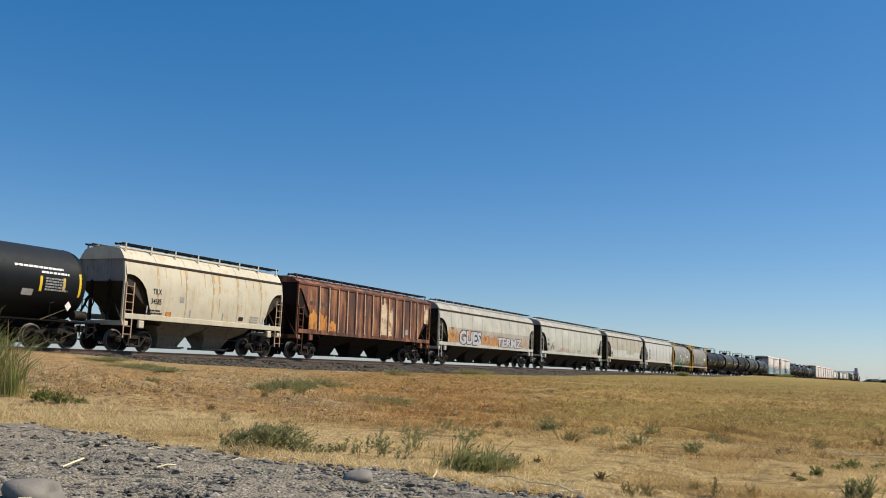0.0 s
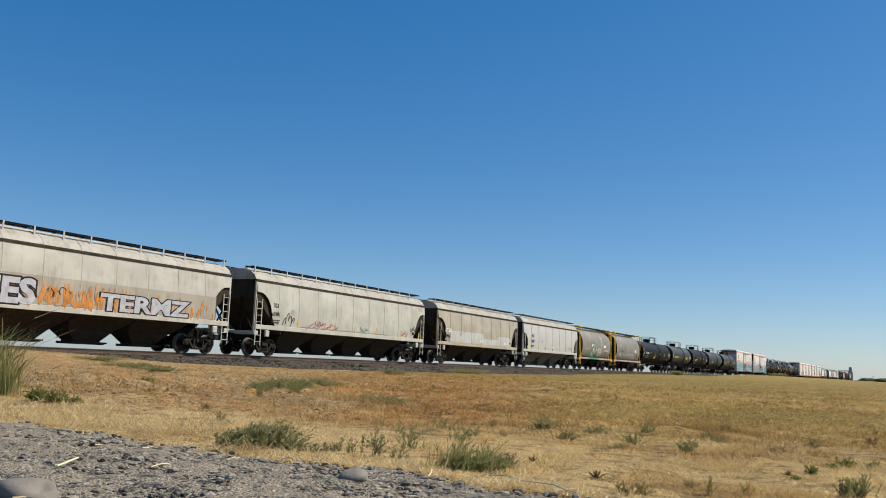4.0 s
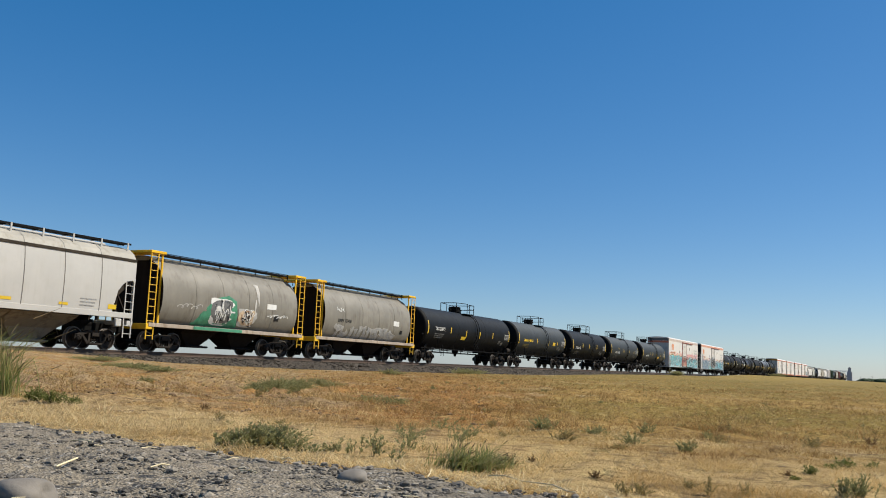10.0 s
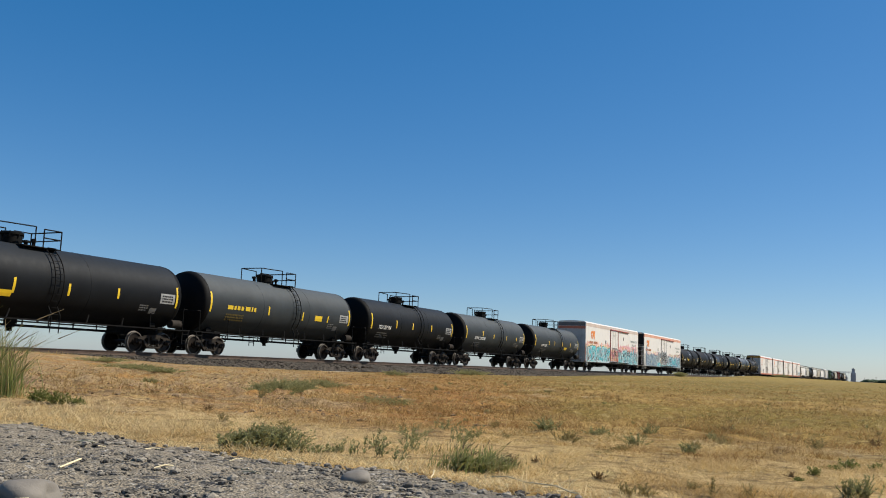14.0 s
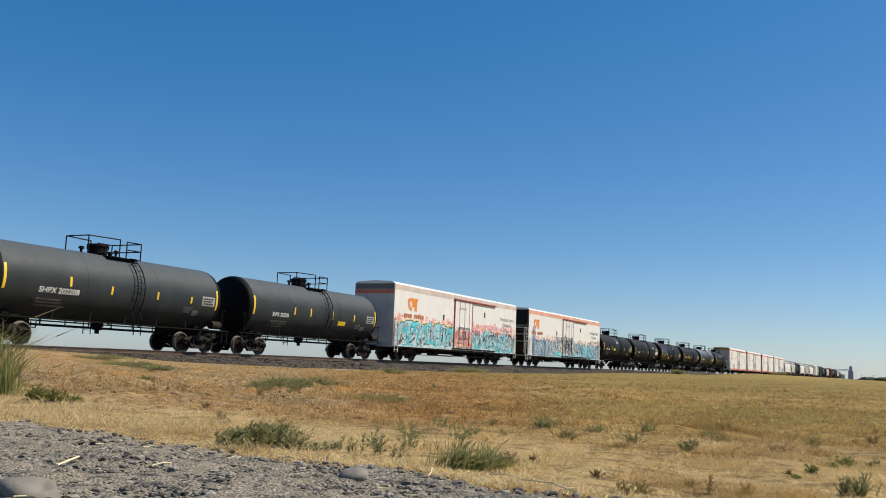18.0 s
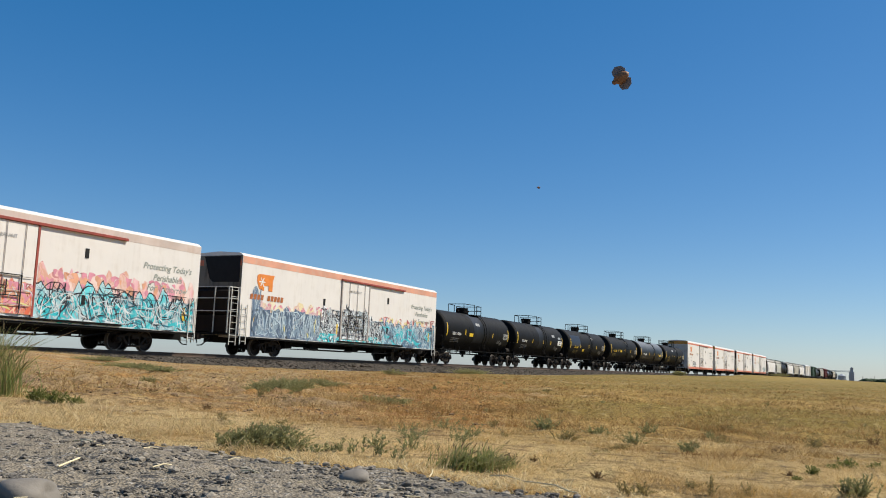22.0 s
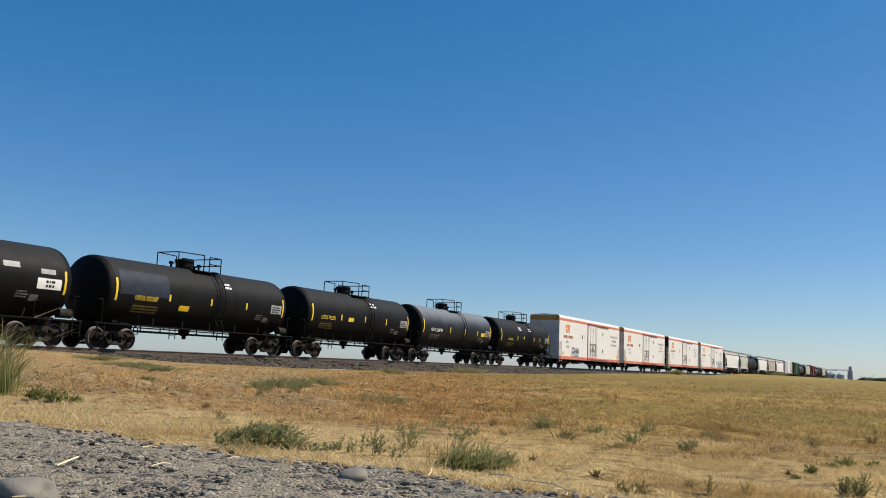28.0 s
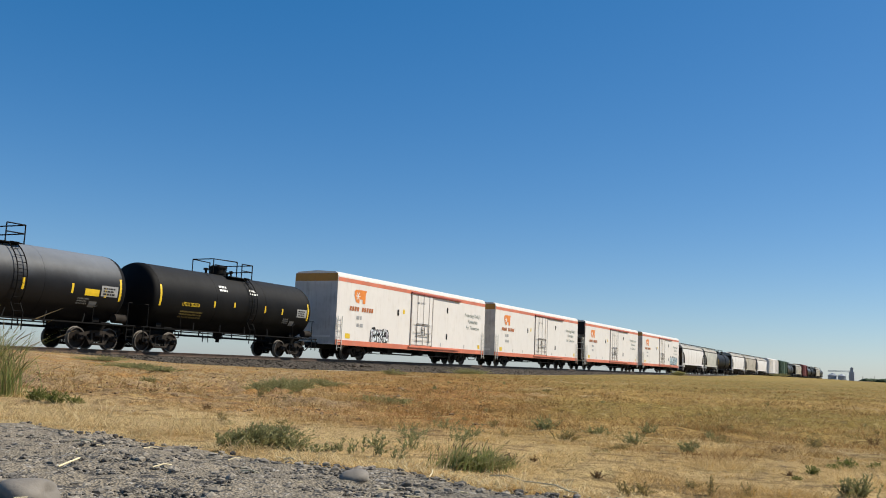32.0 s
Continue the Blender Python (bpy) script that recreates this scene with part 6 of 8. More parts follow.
def make_ballast_stones():
    """Loose lumps on the face of the ballast bank."""
    rnd, r = np.random.RandomState(18), random.Random(18)
    base = []
    for k in range(7):
        bm = pebble_shape(r, 1.0, r.uniform(0.6, 0.95))
        bm.verts.index_update()
        base.append((np.array([v.co[:] for v in bm.verts]), np.array([[v.index for v in f.verts] for f in bm.faces])))
        bm.free()
    n = 9000
    x = 16 * (125 / 16) ** rnd.uniform(size=n)
    a = rnd.uniform(-4.4, -1.0, n)
    z = RAIL + np.interp(a, [-4.6, -3.7, -2.9, -2.1, -1.75, -1.0], [-1.25, -0.8, -0.5, -0.24, -0.2, -0.215])
    size = rnd.uniform(0.025, 0.07, n)
    verts, faces, total = [], [], 0
    for k in range(n):
        v, f = base[k % 7]
        t = rnd.uniform(0, math.tau)
        c, s = math.cos(t) * size[k], math.sin(t) * size[k]
        verts.append(np.stack([v[:, 0] * c - v[:, 1] * s + x[k], v[:, 0] * s + v[:, 1] * c + LINE + a[k], v[:, 2] * size[k] + z[k]], 1))
        faces.append(f + total)
        total += len(v)
    mesh = bpy.data.meshes.new("ballast_stones")
    mesh.from_pydata(np.concatenate(verts).tolist(), [], np.concatenate(faces).tolist())
    m = Nodes("grey_ballast_stone", 0.9)
    mesh.materials.append(m.done(m.mix(m.island(), (0.025, 0.021, 0.017), (0.105, 0.088, 0.069)), m.noise(20, 3), 0.4, 0.01))
    tagged(new("ballast_stones", mesh), "loose grey crushed stones on the ballast bank", "ballast", kind="stuff")


make_ballast_stones()


def make_clods():
    """Dry lumps of soil on the sandy rise."""
    rnd, r = np.random.RandomState(28), random.Random(28)
    base = []
    for k in range(6):
        bm = pebble_shape(r, 1.0, r.uniform(0.45, 0.8))
        bm.verts.index_update()
        base.append((np.array([v.co[:] for v in bm.verts]), np.array([[v.index for v in f.verts] for f in bm.faces])))
        bm.free()
    q, a = 3.2 * (24 / 3.2) ** rnd.uniform(size=5200), np.radians(rnd.uniform(24, 52, 5200))
    x, y = q * np.cos(a), q * np.sin(a)
    ok = rnd.uniform(size=5200) < np.clip(0.15 + 0.9 * ripple(x, y, 1.1, 61), 0.02, 1)
    x, y, q = x[ok], y[ok], q[ok]
    z = ground_height(x, y)
    size = rnd.uniform(0.003, 0.011, len(x)) * np.clip(q / 4, 0.8, 2.6) * (1 + 0.7 * (rnd.uniform(size=len(x)) < 0.06))
    verts, faces, total = [], [], 0
    for k in range(len(x)):
        v, f = base[k % 6]
        t = rnd.uniform(0, math.tau)
        c, sn = math.cos(t) * size[k], math.sin(t) * size[k]
        verts.append(np.stack([v[:, 0] * c - v[:, 1] * sn + x[k], v[:, 0] * sn + v[:, 1] * c + y[k], v[:, 2] * size[k] + z[k] + 0.1 * size[k]], 1))
        faces.append(f + total)
        total += len(v)
    mesh = bpy.data.meshes.new("soil_clods")
    mesh.from_pydata(np.concatenate(verts).tolist(), [], np.concatenate(faces).tolist())
    m = Nodes("dry_brown_soil_lump", 0.95)
    mesh.materials.append(m.done(m.mix(m.island(), (0.13, 0.08, 0.045), (0.38, 0.265, 0.155)), m.noise(40, 3), 0.4, 0.004))
    tagged(new("soil_clods", mesh), "dry brown lumps of soil on the sandy rise", "soil", kind="stuff")


make_clods()


# ---- distance ----
def make_distance():
    galv = paint("galvanised_bin_steel", (0.33, 0.35, 0.38), (0.22, 0.22, 0.22), 0.3, 0.45, metal=0.3)
    dark = plain("distant_concrete", (0.36, 0.38, 0.42), 0.8)
    def bin_at(x, y, r, h):
        ob = tagged(new("grain_bin"), "grey galvanised grain bin with a conical roof", "grain bin", "grain store")
        ob.location = (x, y, -1.4)
        part("wall", lathe(B(), [(0, 0.0), (0, r), (h, r), (h, 0.0)], 24, "z"), galv, ob, smooth=True)
        part("roof", lathe(B(), [(h, r * 1.04), (h + r * 0.5, r * 0.12), (h + r * 0.55, 0.0)], 24, "z"), galv, ob, smooth=True)
        for k in range(1, 6):
            part("hoop", lathe(B(), [(h * k / 6 - 0.08, r), (h * k / 6, r + 0.12), (h * k / 6 + 0.08, r)], 24, "z"), galv, ob)
    bin_at(1400, 86, 6.2, 8.6)
    bin_at(1392, 73.5, 5.2, 8.4)
    tower = tagged(new("grain_elevator"), "grey grain elevator tower with a headhouse and conveyor bridge", "grain elevator", "grain store")
    tower.location = (1400, 61, -1.4)
    part("tower", box(B(), -5, 5, -3.2, 3.2, 0, 14, 0.2), dark, tower)
    part("headhouse", box(B(), -3, 3, -2.0, 2.0, 14, 19.5, 0.2), dark, tower)
    part("roof", prism(B(), [(-2.4, 19.5), (0, 21), (2.4, 19.5)], -3.3, 3.3, "x"), dark, tower)
    bm = B()
    for z in (14.2, 15.6):
        bar(bm, (0, 2, z), (0, 31, z - 0.4), 0.5)
    for k in range(10):
        bar(bm, (0, 2 + k * 3, 14.1), (0, 4 + k * 3, 15.5), 0.3)
    part("conveyor_bridge", bm, dark, tower)
    shed = tagged(new("farm_building"), "pale grey farm silo and shed", "farm building")
    shed.location = (1400, -1.5, -1.4)
    part("wall", lathe(B(), [(0, 0.0), (0, 4.5), (13, 4.5), (13, 0.0)], 20, "z"), dark, shed)
    part("roof", lathe(B(), [(13, 4.7), (16, 0.0)], 20, "z"), dark, shed)
    n = Nodes("far_tree_foliage", 0.9)
    M["far_leaf"] = n.done(n.mix(n.noise(0.6, 4), (0.03, 0.05, 0.025), (0.07, 0.09, 0.05)))
    r = random.Random(14)
    bm = B()
    for k in range(60):
        x, y = 1250 + r.uniform(-40, 40), r.uniform(-60, 52)
        h = r.uniform(3.5, 5.6) if 2 < y < 40 else r.uniform(1.2, 3.0)
        c = bmesh.ops.create_icosphere(bm, subdivisions=2, radius=1.0, matrix=Matrix.Translation((x, y, -1.0 + h * 0.5)) @ Matrix.Diagonal((h * 1.3, h * r.uniform(1.0, 1.9), h * 0.55, 1)))
        for v in c["verts"]:
            v.co += Vector((0, 1, 0.7)) * noise.noise(v.co * 0.7) * h * 0.35
    tagged(part("far_trees", bm, "far_leaf", None), "low dark line of far trees and bushes", "trees", kind="stuff")
    for k, (y, h) in enumerate(((60, 9), (44, 8), (30, 9), (102, 9))):
        pole = tagged(new("utility_pole"), "far wooden utility pole with a crossarm", "utility pole", "utility poles")
        pole.location = (1300, y, -1.4)
        part("post", rod(B(), (0, 0, 0), (0, 0, h), 0.16, 8, 0.11), "tie", pole)
        part("crossarm", box(B(), -0.08, 0.08, -1.2, 1.2, h - 0.8, h - 0.62), "tie", pole)


make_distance()


# ---- insects crossing the view ----
INSECTS = []


def insect(label, size, rows):
    fly = tagged(new("flying_insect"), label, "insect")
    body = lathe(B(), [(-0.5 * size, 0.0), (-0.4 * size, 0.14 * size), (-0.1 * size, 0.3 * size), (0.15 * size, 0.27 * size), (0.3 * size, 0.14 * size), (0.42 * size, 0.1 * size), (0.48 * size, 0.0)], 12, "x")
    part("body", body, plain("amber_brown_insect", (0.3, 0.13, 0.05), 0.6), fly, smooth=True)
    for s in (-1, 1):
        bm = B()
        pts = [(0.15, 0.05), (0.3, 0.3), (0.25, 0.5), (0.0, 0.62), (-0.3, 0.5), (-0.42, 0.25), (-0.2, 0.05)]
        prism(bm, [(x * size, s * y * size) for x, y in pts], 0.1 * size, 0.115 * size, "z")
        part("wing", bm, plain("grey_insect_wing", (0.2, 0.18, 0.2), 0.4), fly)
    fly.location = rows[0][1].translation
    INSECTS.append((fly, rows))


insect("amber-brown winged insect flying close by", 0.0095, [(0, pose(-0.6, 0.4, 1.3)), (21.6, pose(-0.5, 0.3, 1.3, 20)), (21.9, pose(0.388, 0.05, 1.08, 30, 10, 30)), (22.0, pose(0.384, 0.11, 0.881, 70, 25, 75)), (22.1, pose(0.328, 0.2, 1.09, 40, 10, 110)), (22.5, pose(-0.4, 0.9, 1.6, 20, 0, 150)), (32, pose(-0.6, 1.0, 1.6, 10, 0, 170))])
insect("small dark insect flying over the field", 0.009, [(0, pose(2.2, 3.4, 0.95)), (21.4, pose(2.1, 3.2, 0.95)), (21.8, pose(2.009, 1.933, 1.007)), (21.9, pose(1.96, 1.15, 1.103)), (22.0, pose(1.83, 0.704, 1.144)), (22.1, pose(1.528, 0.207, 1.178)), (22.2, pose(1.308, -0.176, 1.217)), (22.6, pose(0.4, -1.4, 1.3)), (32, pose(0.3, -1.6, 1.3))])
insect("small dark insect high over the field", 0.005, [(0, pose(2.2, 3.6, 1.3)), (6.6, pose(2.3, 3.2, 1.35)), (6.9, pose(2.349, 2.048, 1.479)), (7.0, pose(2.444, 1.484, 1.66)), (7.1, pose(2.506, 0.981, 1.832)), (7.5, pose(2.2, -0.9, 2.4)), (32, pose(2.0, -1.2, 2.4))])


# ---- marks on the cars: stencils, plates, graffiti ----
def flat_side(z):
    return -1.58


def hopper_side(z):
    return -hopper_section(z, CURVED_EAVE, 0.45)


def cream_side(z):
    return -hopper_section(z, CURVED_EAVE, 0.9)


def ribbed_side(z):
    return -hopper_section(z, 4.2, 0.0)


def shell_side(z):
    return on_shell(0, z, 0.0).y


def round_side(z):
    return -round_width(z)


def words(car, text, x, z, high, material, side, wide=1.0, name="lettering", out=0.012, slant=0.0):
    """Lettering that starts at x with its base line at z; high: height of the capitals."""
    k = high / 0.69
    pts, faces = WORDS[text]
    bm = B()
    solid(bm, [(x + (u + v * slant) * k * wide, side(z + v * k) - out, z + v * k) for u, v in pts], faces)
    return part(name, bm, material, car, {"white_mark": "white stencilled lettering", "black_mark": "black stencilled lettering", "yellow_mark": "yellow stencilled lettering"}.get(material, ""))


def plate(car, x0, x1, z0, z1, material, side, name="stencil_plate", label="", out=0.011):
    bm = B()
    n = max(1, int((z1 - z0) / 0.15))
    sheet(bm, [[(x, side(z0 + (z1 - z0) * k / n) - out, z0 + (z1 - z0) * k / n) for x in (x0, x1)] for k in range(n + 1)])
    return part(name, bm, material, car, label)


def small_print(car, x, z, wide, lines, high, material, side, seed=0, gap=1.7):
    """Stencilled data too small to read: short bars, line by line."""
    r = random.Random(seed)
    for k in range(lines):
        bm = B()
        u = x
        end = x + wide * r.uniform(0.75, 1.0)
        zz = z - k * high * gap
        while u < end:
            w = r.uniform(0.5, 2.4) * high
            solid(bm, [(a, side(b) - 0.012, b) for a, b in ((u, zz), (min(u + w, end), zz), (min(u + w, end), zz + high), (u, zz + high))], ((0, 1, 2, 3),))
            u += w + high * 0.45
        tagged(part("data_stencil", bm, material, car), kind="stuff")


def scrawl(car, x, z, wide, high, material, side, seed, loops=7, pen=0.035):
    """A sprayed tag: one looping ribbon."""
    r = random.Random(seed)
    pts = []
    n = loops * 8
    px, pz = r.uniform(0, 6), r.uniform(0, 6)
    for k in range(n + 1):
        t = k / n
        u = x + wide * (t + 0.08 * math.sin(t * loops * math.tau + px))
        v = z + high * (0.5 + 0.32 * math.sin(t * loops * math.tau * 1.0 + pz) + 0.22 * math.sin(t * loops * 2.3 + px))
        pts.append((u, v))
    bm = B()
    for (u0, v0), (u1, v1) in zip(pts, pts[1:]):
        d = Vector((u1 - u0, v1 - v0))
        if d.length < 1e-5:
            continue
        o = Vector((-d.y, d.x)).normalized() * pen / 2
        solid(bm, [(a, side(b) - 0.014, b) for a, b in ((u0 + o.x, v0 + o.y), (u1 + o.x, v1 + o.y), (u1 - o.x, v1 - o.y), (u0 - o.x, v0 - o.y))], ((0, 1, 2, 3),))
    return part("sprayed_tag", bm, material, car, "sprayed scrawl")


def blob(bm, x, z, wide, high, side, out, r, n=18, square=0.55):
    """One fat rounded letter shape."""
    a0 = r.uniform(0, 6)
    pts = []
    for k in range(n):
        a = k * math.tau / n
        c, s = math.cos(a), math.sin(a)
        q = (abs(c) ** square, abs(s) ** square)
        w = 1 + 0.1 * math.sin(3 * a + a0) + 0.06 * math.sin(5 * a + a0 * 2)
        pts.append((math.copysign(q[0], c) * wide / 2 * w, math.copysign(q[1], s) * high / 2 * w))
    sheet(bm, [[(x + u * k, side(z + v * k) - out, z + v * k) for u, v in pts + pts[:1]] for k in (1.0, 0.75, 0.5, 0.25, 0.02)])


def throw_up(car, x0, x1, z0, z1, count, fill, side, seed, line="black_mark"):
    """A row of fat outlined letter shapes."""
    r = random.Random(seed)
    step = (x1 - x0) / count
    for k in range(count):
        x, z = x0 + step * (k + 0.5), (z0 + z1) / 2 + r.uniform(-0.05, 0.05) * (z1 - z0)
        w, h = step * r.uniform(1.0, 1.15), (z1 - z0) * r.uniform(0.9, 1.1)
        bm = B()
        blob(bm, x, z, w, h, side, 0.014 + 0.002 * (k % 2), r)
        edge = part("letter_outline", bm, line, car, "black sprayed letter outline")
        bm = B()
        q = random.Random(seed + k)
        blob(bm, x, z + 0.01, w * 0.84, h * 0.84, side, 0.02 + 0.002 * (k % 2), q)
        part("letter_fill", bm, fill, edge)
        for j in range(r.randint(2, 3)):
            bm = B()
            blob(bm, x + r.uniform(-0.22, 0.22) * w, z + r.uniform(-0.24, 0.24) * h, w * r.uniform(0.08, 0.3), h * r.uniform(0.08, 0.25), side, 0.026, r)
            part("letter_stroke", bm, line, edge)


def wild_letters(car, x0, x1, z0, z1, count, layers, seed, side=flat_side, strokes=3, fat=0.4, base=0.016):
    """Interlocking letter shapes built of swinging flared strokes, drawn in layers from the outline inwards."""
    r = random.Random(seed)
    step, tall = (x1 - x0) / count, z1 - z0
    for k in range(count):
        cx = x0 + step * (k + 0.5)
        paths = []
        for s in range(strokes):
            if s == 0 or r.random() < 0.35:                 # a standing stroke
                u = cx + r.uniform(-0.45, 0.45) * step
                pts = [(u + r.uniform(-0.12, 0.12) * step, z0), (u + r.uniform(-0.3, 0.3) * step, z0 + tall * 0.5), (u + r.uniform(-0.18, 0.18) * step, z1 - r.uniform(0, 0.2) * tall)]
            else:                                           # a swung cross stroke
                v = z0 + tall * r.uniform(0.1, 0.85)
                pts = [(cx - step * r.uniform(0.3, 0.6), v + tall * r.uniform(-0.3, 0.3)), (cx + r.uniform(-0.2, 0.2) * step, v + tall * r.uniform(-0.45, 0.45)), (cx + step * r.uniform(0.3, 0.6), v + tall * r.uniform(-0.3, 0.3))]
            paths.append((pts, fat * r.uniform(0.65, 1.15), r.uniform(0.6, 1.3)))
        owner = car
        for j, (material, scale) in enumerate(layers):
            bm = B()
            for i, (pts, w, flare) in enumerate(paths):
                (ax, az), (bx, bz), (ex, ez) = pts
                left, right = [], []
                for q in range(9):
                    t = q / 8 if j == 0 else 0.03 + 0.94 * q / 8
                    u = ax * (1 - t) ** 2 + 2 * bx * t * (1 - t) + ex * t * t
                    v = az * (1 - t) ** 2 + 2 * bz * t * (1 - t) + ez * t * t
                    d = Vector((2 * (bx - ax) * (1 - t) + 2 * (ex - bx) * t, 2 * (bz - az) * (1 - t) + 2 * (ez - bz) * t)).normalized()
                    o = (w * (0.55 + flare * 0.45 * (2 * t - 1) ** 2) - (1 - scale) * fat) / 2
                    o = max(o, 0.012)
                    left.append((u - d.y * o, v + d.x * o))
                    right.append((u + d.y * o, v - d.x * o))
                out = base + 0.0012 * (i * len(layers) + j) + 0.0004 * (k % 3)
                sheet(bm, [[(u, side(v) - out, v) for u, v in line] for line in (left, right)])
            name = "letter_outline" if j == 0 else "letter_fill" if j == len(layers) - 1 else "letter_rim"
            ob = part(name, bm, material, owner)
            owner = ob if j == 0 else owner


def spray_lines(car, x0, x1, z0, z1, count, material, seed, pen=0.05, span=1.0, out=0.03, upright=0.6, side=flat_side, curl=1.6):
    """Many tapering curved strokes of one colour, sprayed over a mural."""
    r = random.Random(seed)
    bm = B()
    for k in range(count):
        u, v = r.uniform(x0, x1), r.uniform(z0 + 0.03, z1)
        a = math.pi / 2 + r.gauss(0, 1.0 - upright) if r.random() < upright else r.uniform(0, math.tau)
        bend, step, w = r.uniform(-curl, curl), span * r.uniform(0.4, 1.2) / 8, pen * r.uniform(0.6, 1.4)
        left, right = [], []
        for q in range(9):
            o = 0.5 * w * (0.25 + 0.75 * math.sin(math.pi * q / 8))
            cu, cv = max(x0, min(x1, u)), max(z0, min(z1, v))
            left.append((cu - math.sin(a) * o, cv + math.cos(a) * o))
            right.append((cu + math.sin(a) * o, cv - math.cos(a) * o))
            u, v, a = u + step * math.cos(a), v + step * math.sin(a), a + bend / 8 + r.uniform(-0.12, 0.12)
        deep = out + 0.0001 * (k % 12)
        sheet(bm, [[(p, side(max(q, 0.97)) - deep, max(q, 0.97)) for p, q in line] for line in (left, right)])
    return tagged(part("graffiti", bm, material, car), kind="stuff")


def mural_paint(name, a, b, c, line, scale=1.6, width=0.05, light=(0.75, 0.8, 0.8)):
    """Sprayed colour fields with flowing dark and pale outlines."""
    n = Nodes(name, 0.5)
    bent = n.add("ShaderNodeVectorMath", operation="ADD")
    n.put(bent.inputs[0], n.spread((1.0, 0.0, 0.5)))
    warp = n.add("ShaderNodeTexNoise")
    n.put(warp.inputs["Vector"], n.place)
    warp.inputs["Scale"].default_value = 0.9
    n.put(bent.inputs[1], warp.outputs["Color"])
    p = bent.outputs[0]
    field = n.mix(n.ramp(n.noise(1.5, 3, p), 0.4, 0.6), n.mix(n.ramp(n.noise(0.8, 2, p), 0.42, 0.58), a, b), c)
    edge = n.cells(scale, "DISTANCE_TO_EDGE", p)
    fine = n.cells(scale * 2.6, "DISTANCE_TO_EDGE", p)
    colour = n.mix(n.ramp(fine, width * 2.4, width * 1.2), field, light)
    colour = n.mix(n.maths("MULTIPLY", n.ramp(fine, width * 1.1, width * 0.3), n.ramp(n.noise(1.1, 2, p), 0.4, 0.55)), colour, line)
    colour = n.mix(n.ramp(edge, width * 2.6, width * 1.9), colour, light)
    colour = n.mix(n.ramp(edge, width * 1.3, width * 0.6), colour, line)
    M[name] = n.done(colour)


def mural(car, x0, x1, z0, z1, material, seed, ragged=0.25, step=0.16, out=0.01, label="", peaks=1.3):
    """A painted band with a flaming upper edge."""
    r = random.Random(seed)
    bm = B()
    xs = np.arange(x0, x1 + step * 0.5, step)
    tops = []
    for x in xs:
        s = abs(math.sin(x * math.pi / peaks + seed + 0.8 * math.sin(x * 1.7))) ** 0.7 * (0.55 + 0.6 * math.sin(x * 0.83 + seed) ** 2)
        tops.append(z1 + ragged * (s - 0.5) + r.uniform(-0.25, 0.25) * ragged)
    sheet(bm, [[(x, -1.58 - out, z0) for x in xs], [(x, -1.58 - out, t) for x, t in zip(xs, tops)]])
    return part("graffiti", bm, material, car, label)


mural_paint("dark_grey_mural", (0.09, 0.08, 0.1), (0.2, 0.18, 0.2), (0.32, 0.29, 0.3), (0.02, 0.02, 0.025), 1.3, 0.04)
mural_paint("pale_blue_mural", (0.14, 0.3, 0.36), (0.28, 0.42, 0.46), (0.2, 0.34, 0.42), (0.04, 0.04, 0.05), 1.2, 0.032)
mural_paint("turquoise_wash", (0.03, 0.44, 0.5), (0.12, 0.6, 0.64), (0.4, 0.55, 0.58), (0.03, 0.2, 0.24), 0.7, 0.006)
mural_paint("turquoise_letter", (0.01, 0.4, 0.48), (0.06, 0.56, 0.62), (0.36, 0.46, 0.48), (0.05, 0.2, 0.24), 0.9, 0.006)
mural_paint("slate_letter", (0.08, 0.14, 0.22), (0.16, 0.24, 0.32), (0.22, 0.3, 0.36), (0.05, 0.06, 0.08), 1.2, 0.01, (0.45, 0.52, 0.56))
mural_paint("slate_wash", (0.13, 0.19, 0.26), (0.2, 0.27, 0.33), (0.09, 0.14, 0.22), (0.05, 0.06, 0.08), 1.2, 0.012, (0.5, 0.56, 0.6))
mural_paint("pale_wash", (0.09, 0.2, 0.29), (0.22, 0.42, 0.5), (0.05, 0.12, 0.2), (0.08, 0.1, 0.12), 1.2, 0.01)
mural_paint("flame_fringe", (0.74, 0.46, 0.3), (0.75, 0.62, 0.5), (0.7, 0.42, 0.4), (0.5, 0.25, 0.16), 0.6, 0.01, (0.75, 0.5, 0.3))
mural_paint("pink_fringe", (0.7, 0.36, 0.42), (0.74, 0.58, 0.52), (0.6, 0.33, 0.24), (0.5, 0.2, 0.2), 0.6, 0.01, (0.72, 0.45, 0.4))
mural_paint("yellow_fringe", (0.7, 0.6, 0.34), (0.72, 0.66, 0.5), (0.55, 0.3, 0.34), (0.5, 0.35, 0.25), 0.7, 0.01, (0.74, 0.66, 0.5))
mural_paint("bright_turquoise_mural", (0.05, 0.5, 0.52), (0.16, 0.62, 0.62), (0.06, 0.4, 0.44), (0.03, 0.05, 0.06), 1.4, 0.05)
mural_paint("red_orange_mural", (0.6, 0.13, 0.06), (0.65, 0.3, 0.12), (0.6, 0.25, 0.28), (0.3, 0.06, 0.04), 1.3, 0.03, (0.7, 0.45, 0.3))
M["silver_spray"] = plain("silver_spray_paint", (0.5, 0.5, 0.53), 0.4, 0.0, 0.3)
M["orange_spray"] = plain("orange_spray_paint", (0.62, 0.24, 0.04), 0.6, 0.0, 0.4)
M["red_spray"] = plain("faded_red_spray_paint", (0.42, 0.12, 0.12), 0.6, 0.0, 0.4)
M["green_spray"] = plain("green_spray_paint", (0.07, 0.3, 0.17), 0.6, 0.0, 0.4)
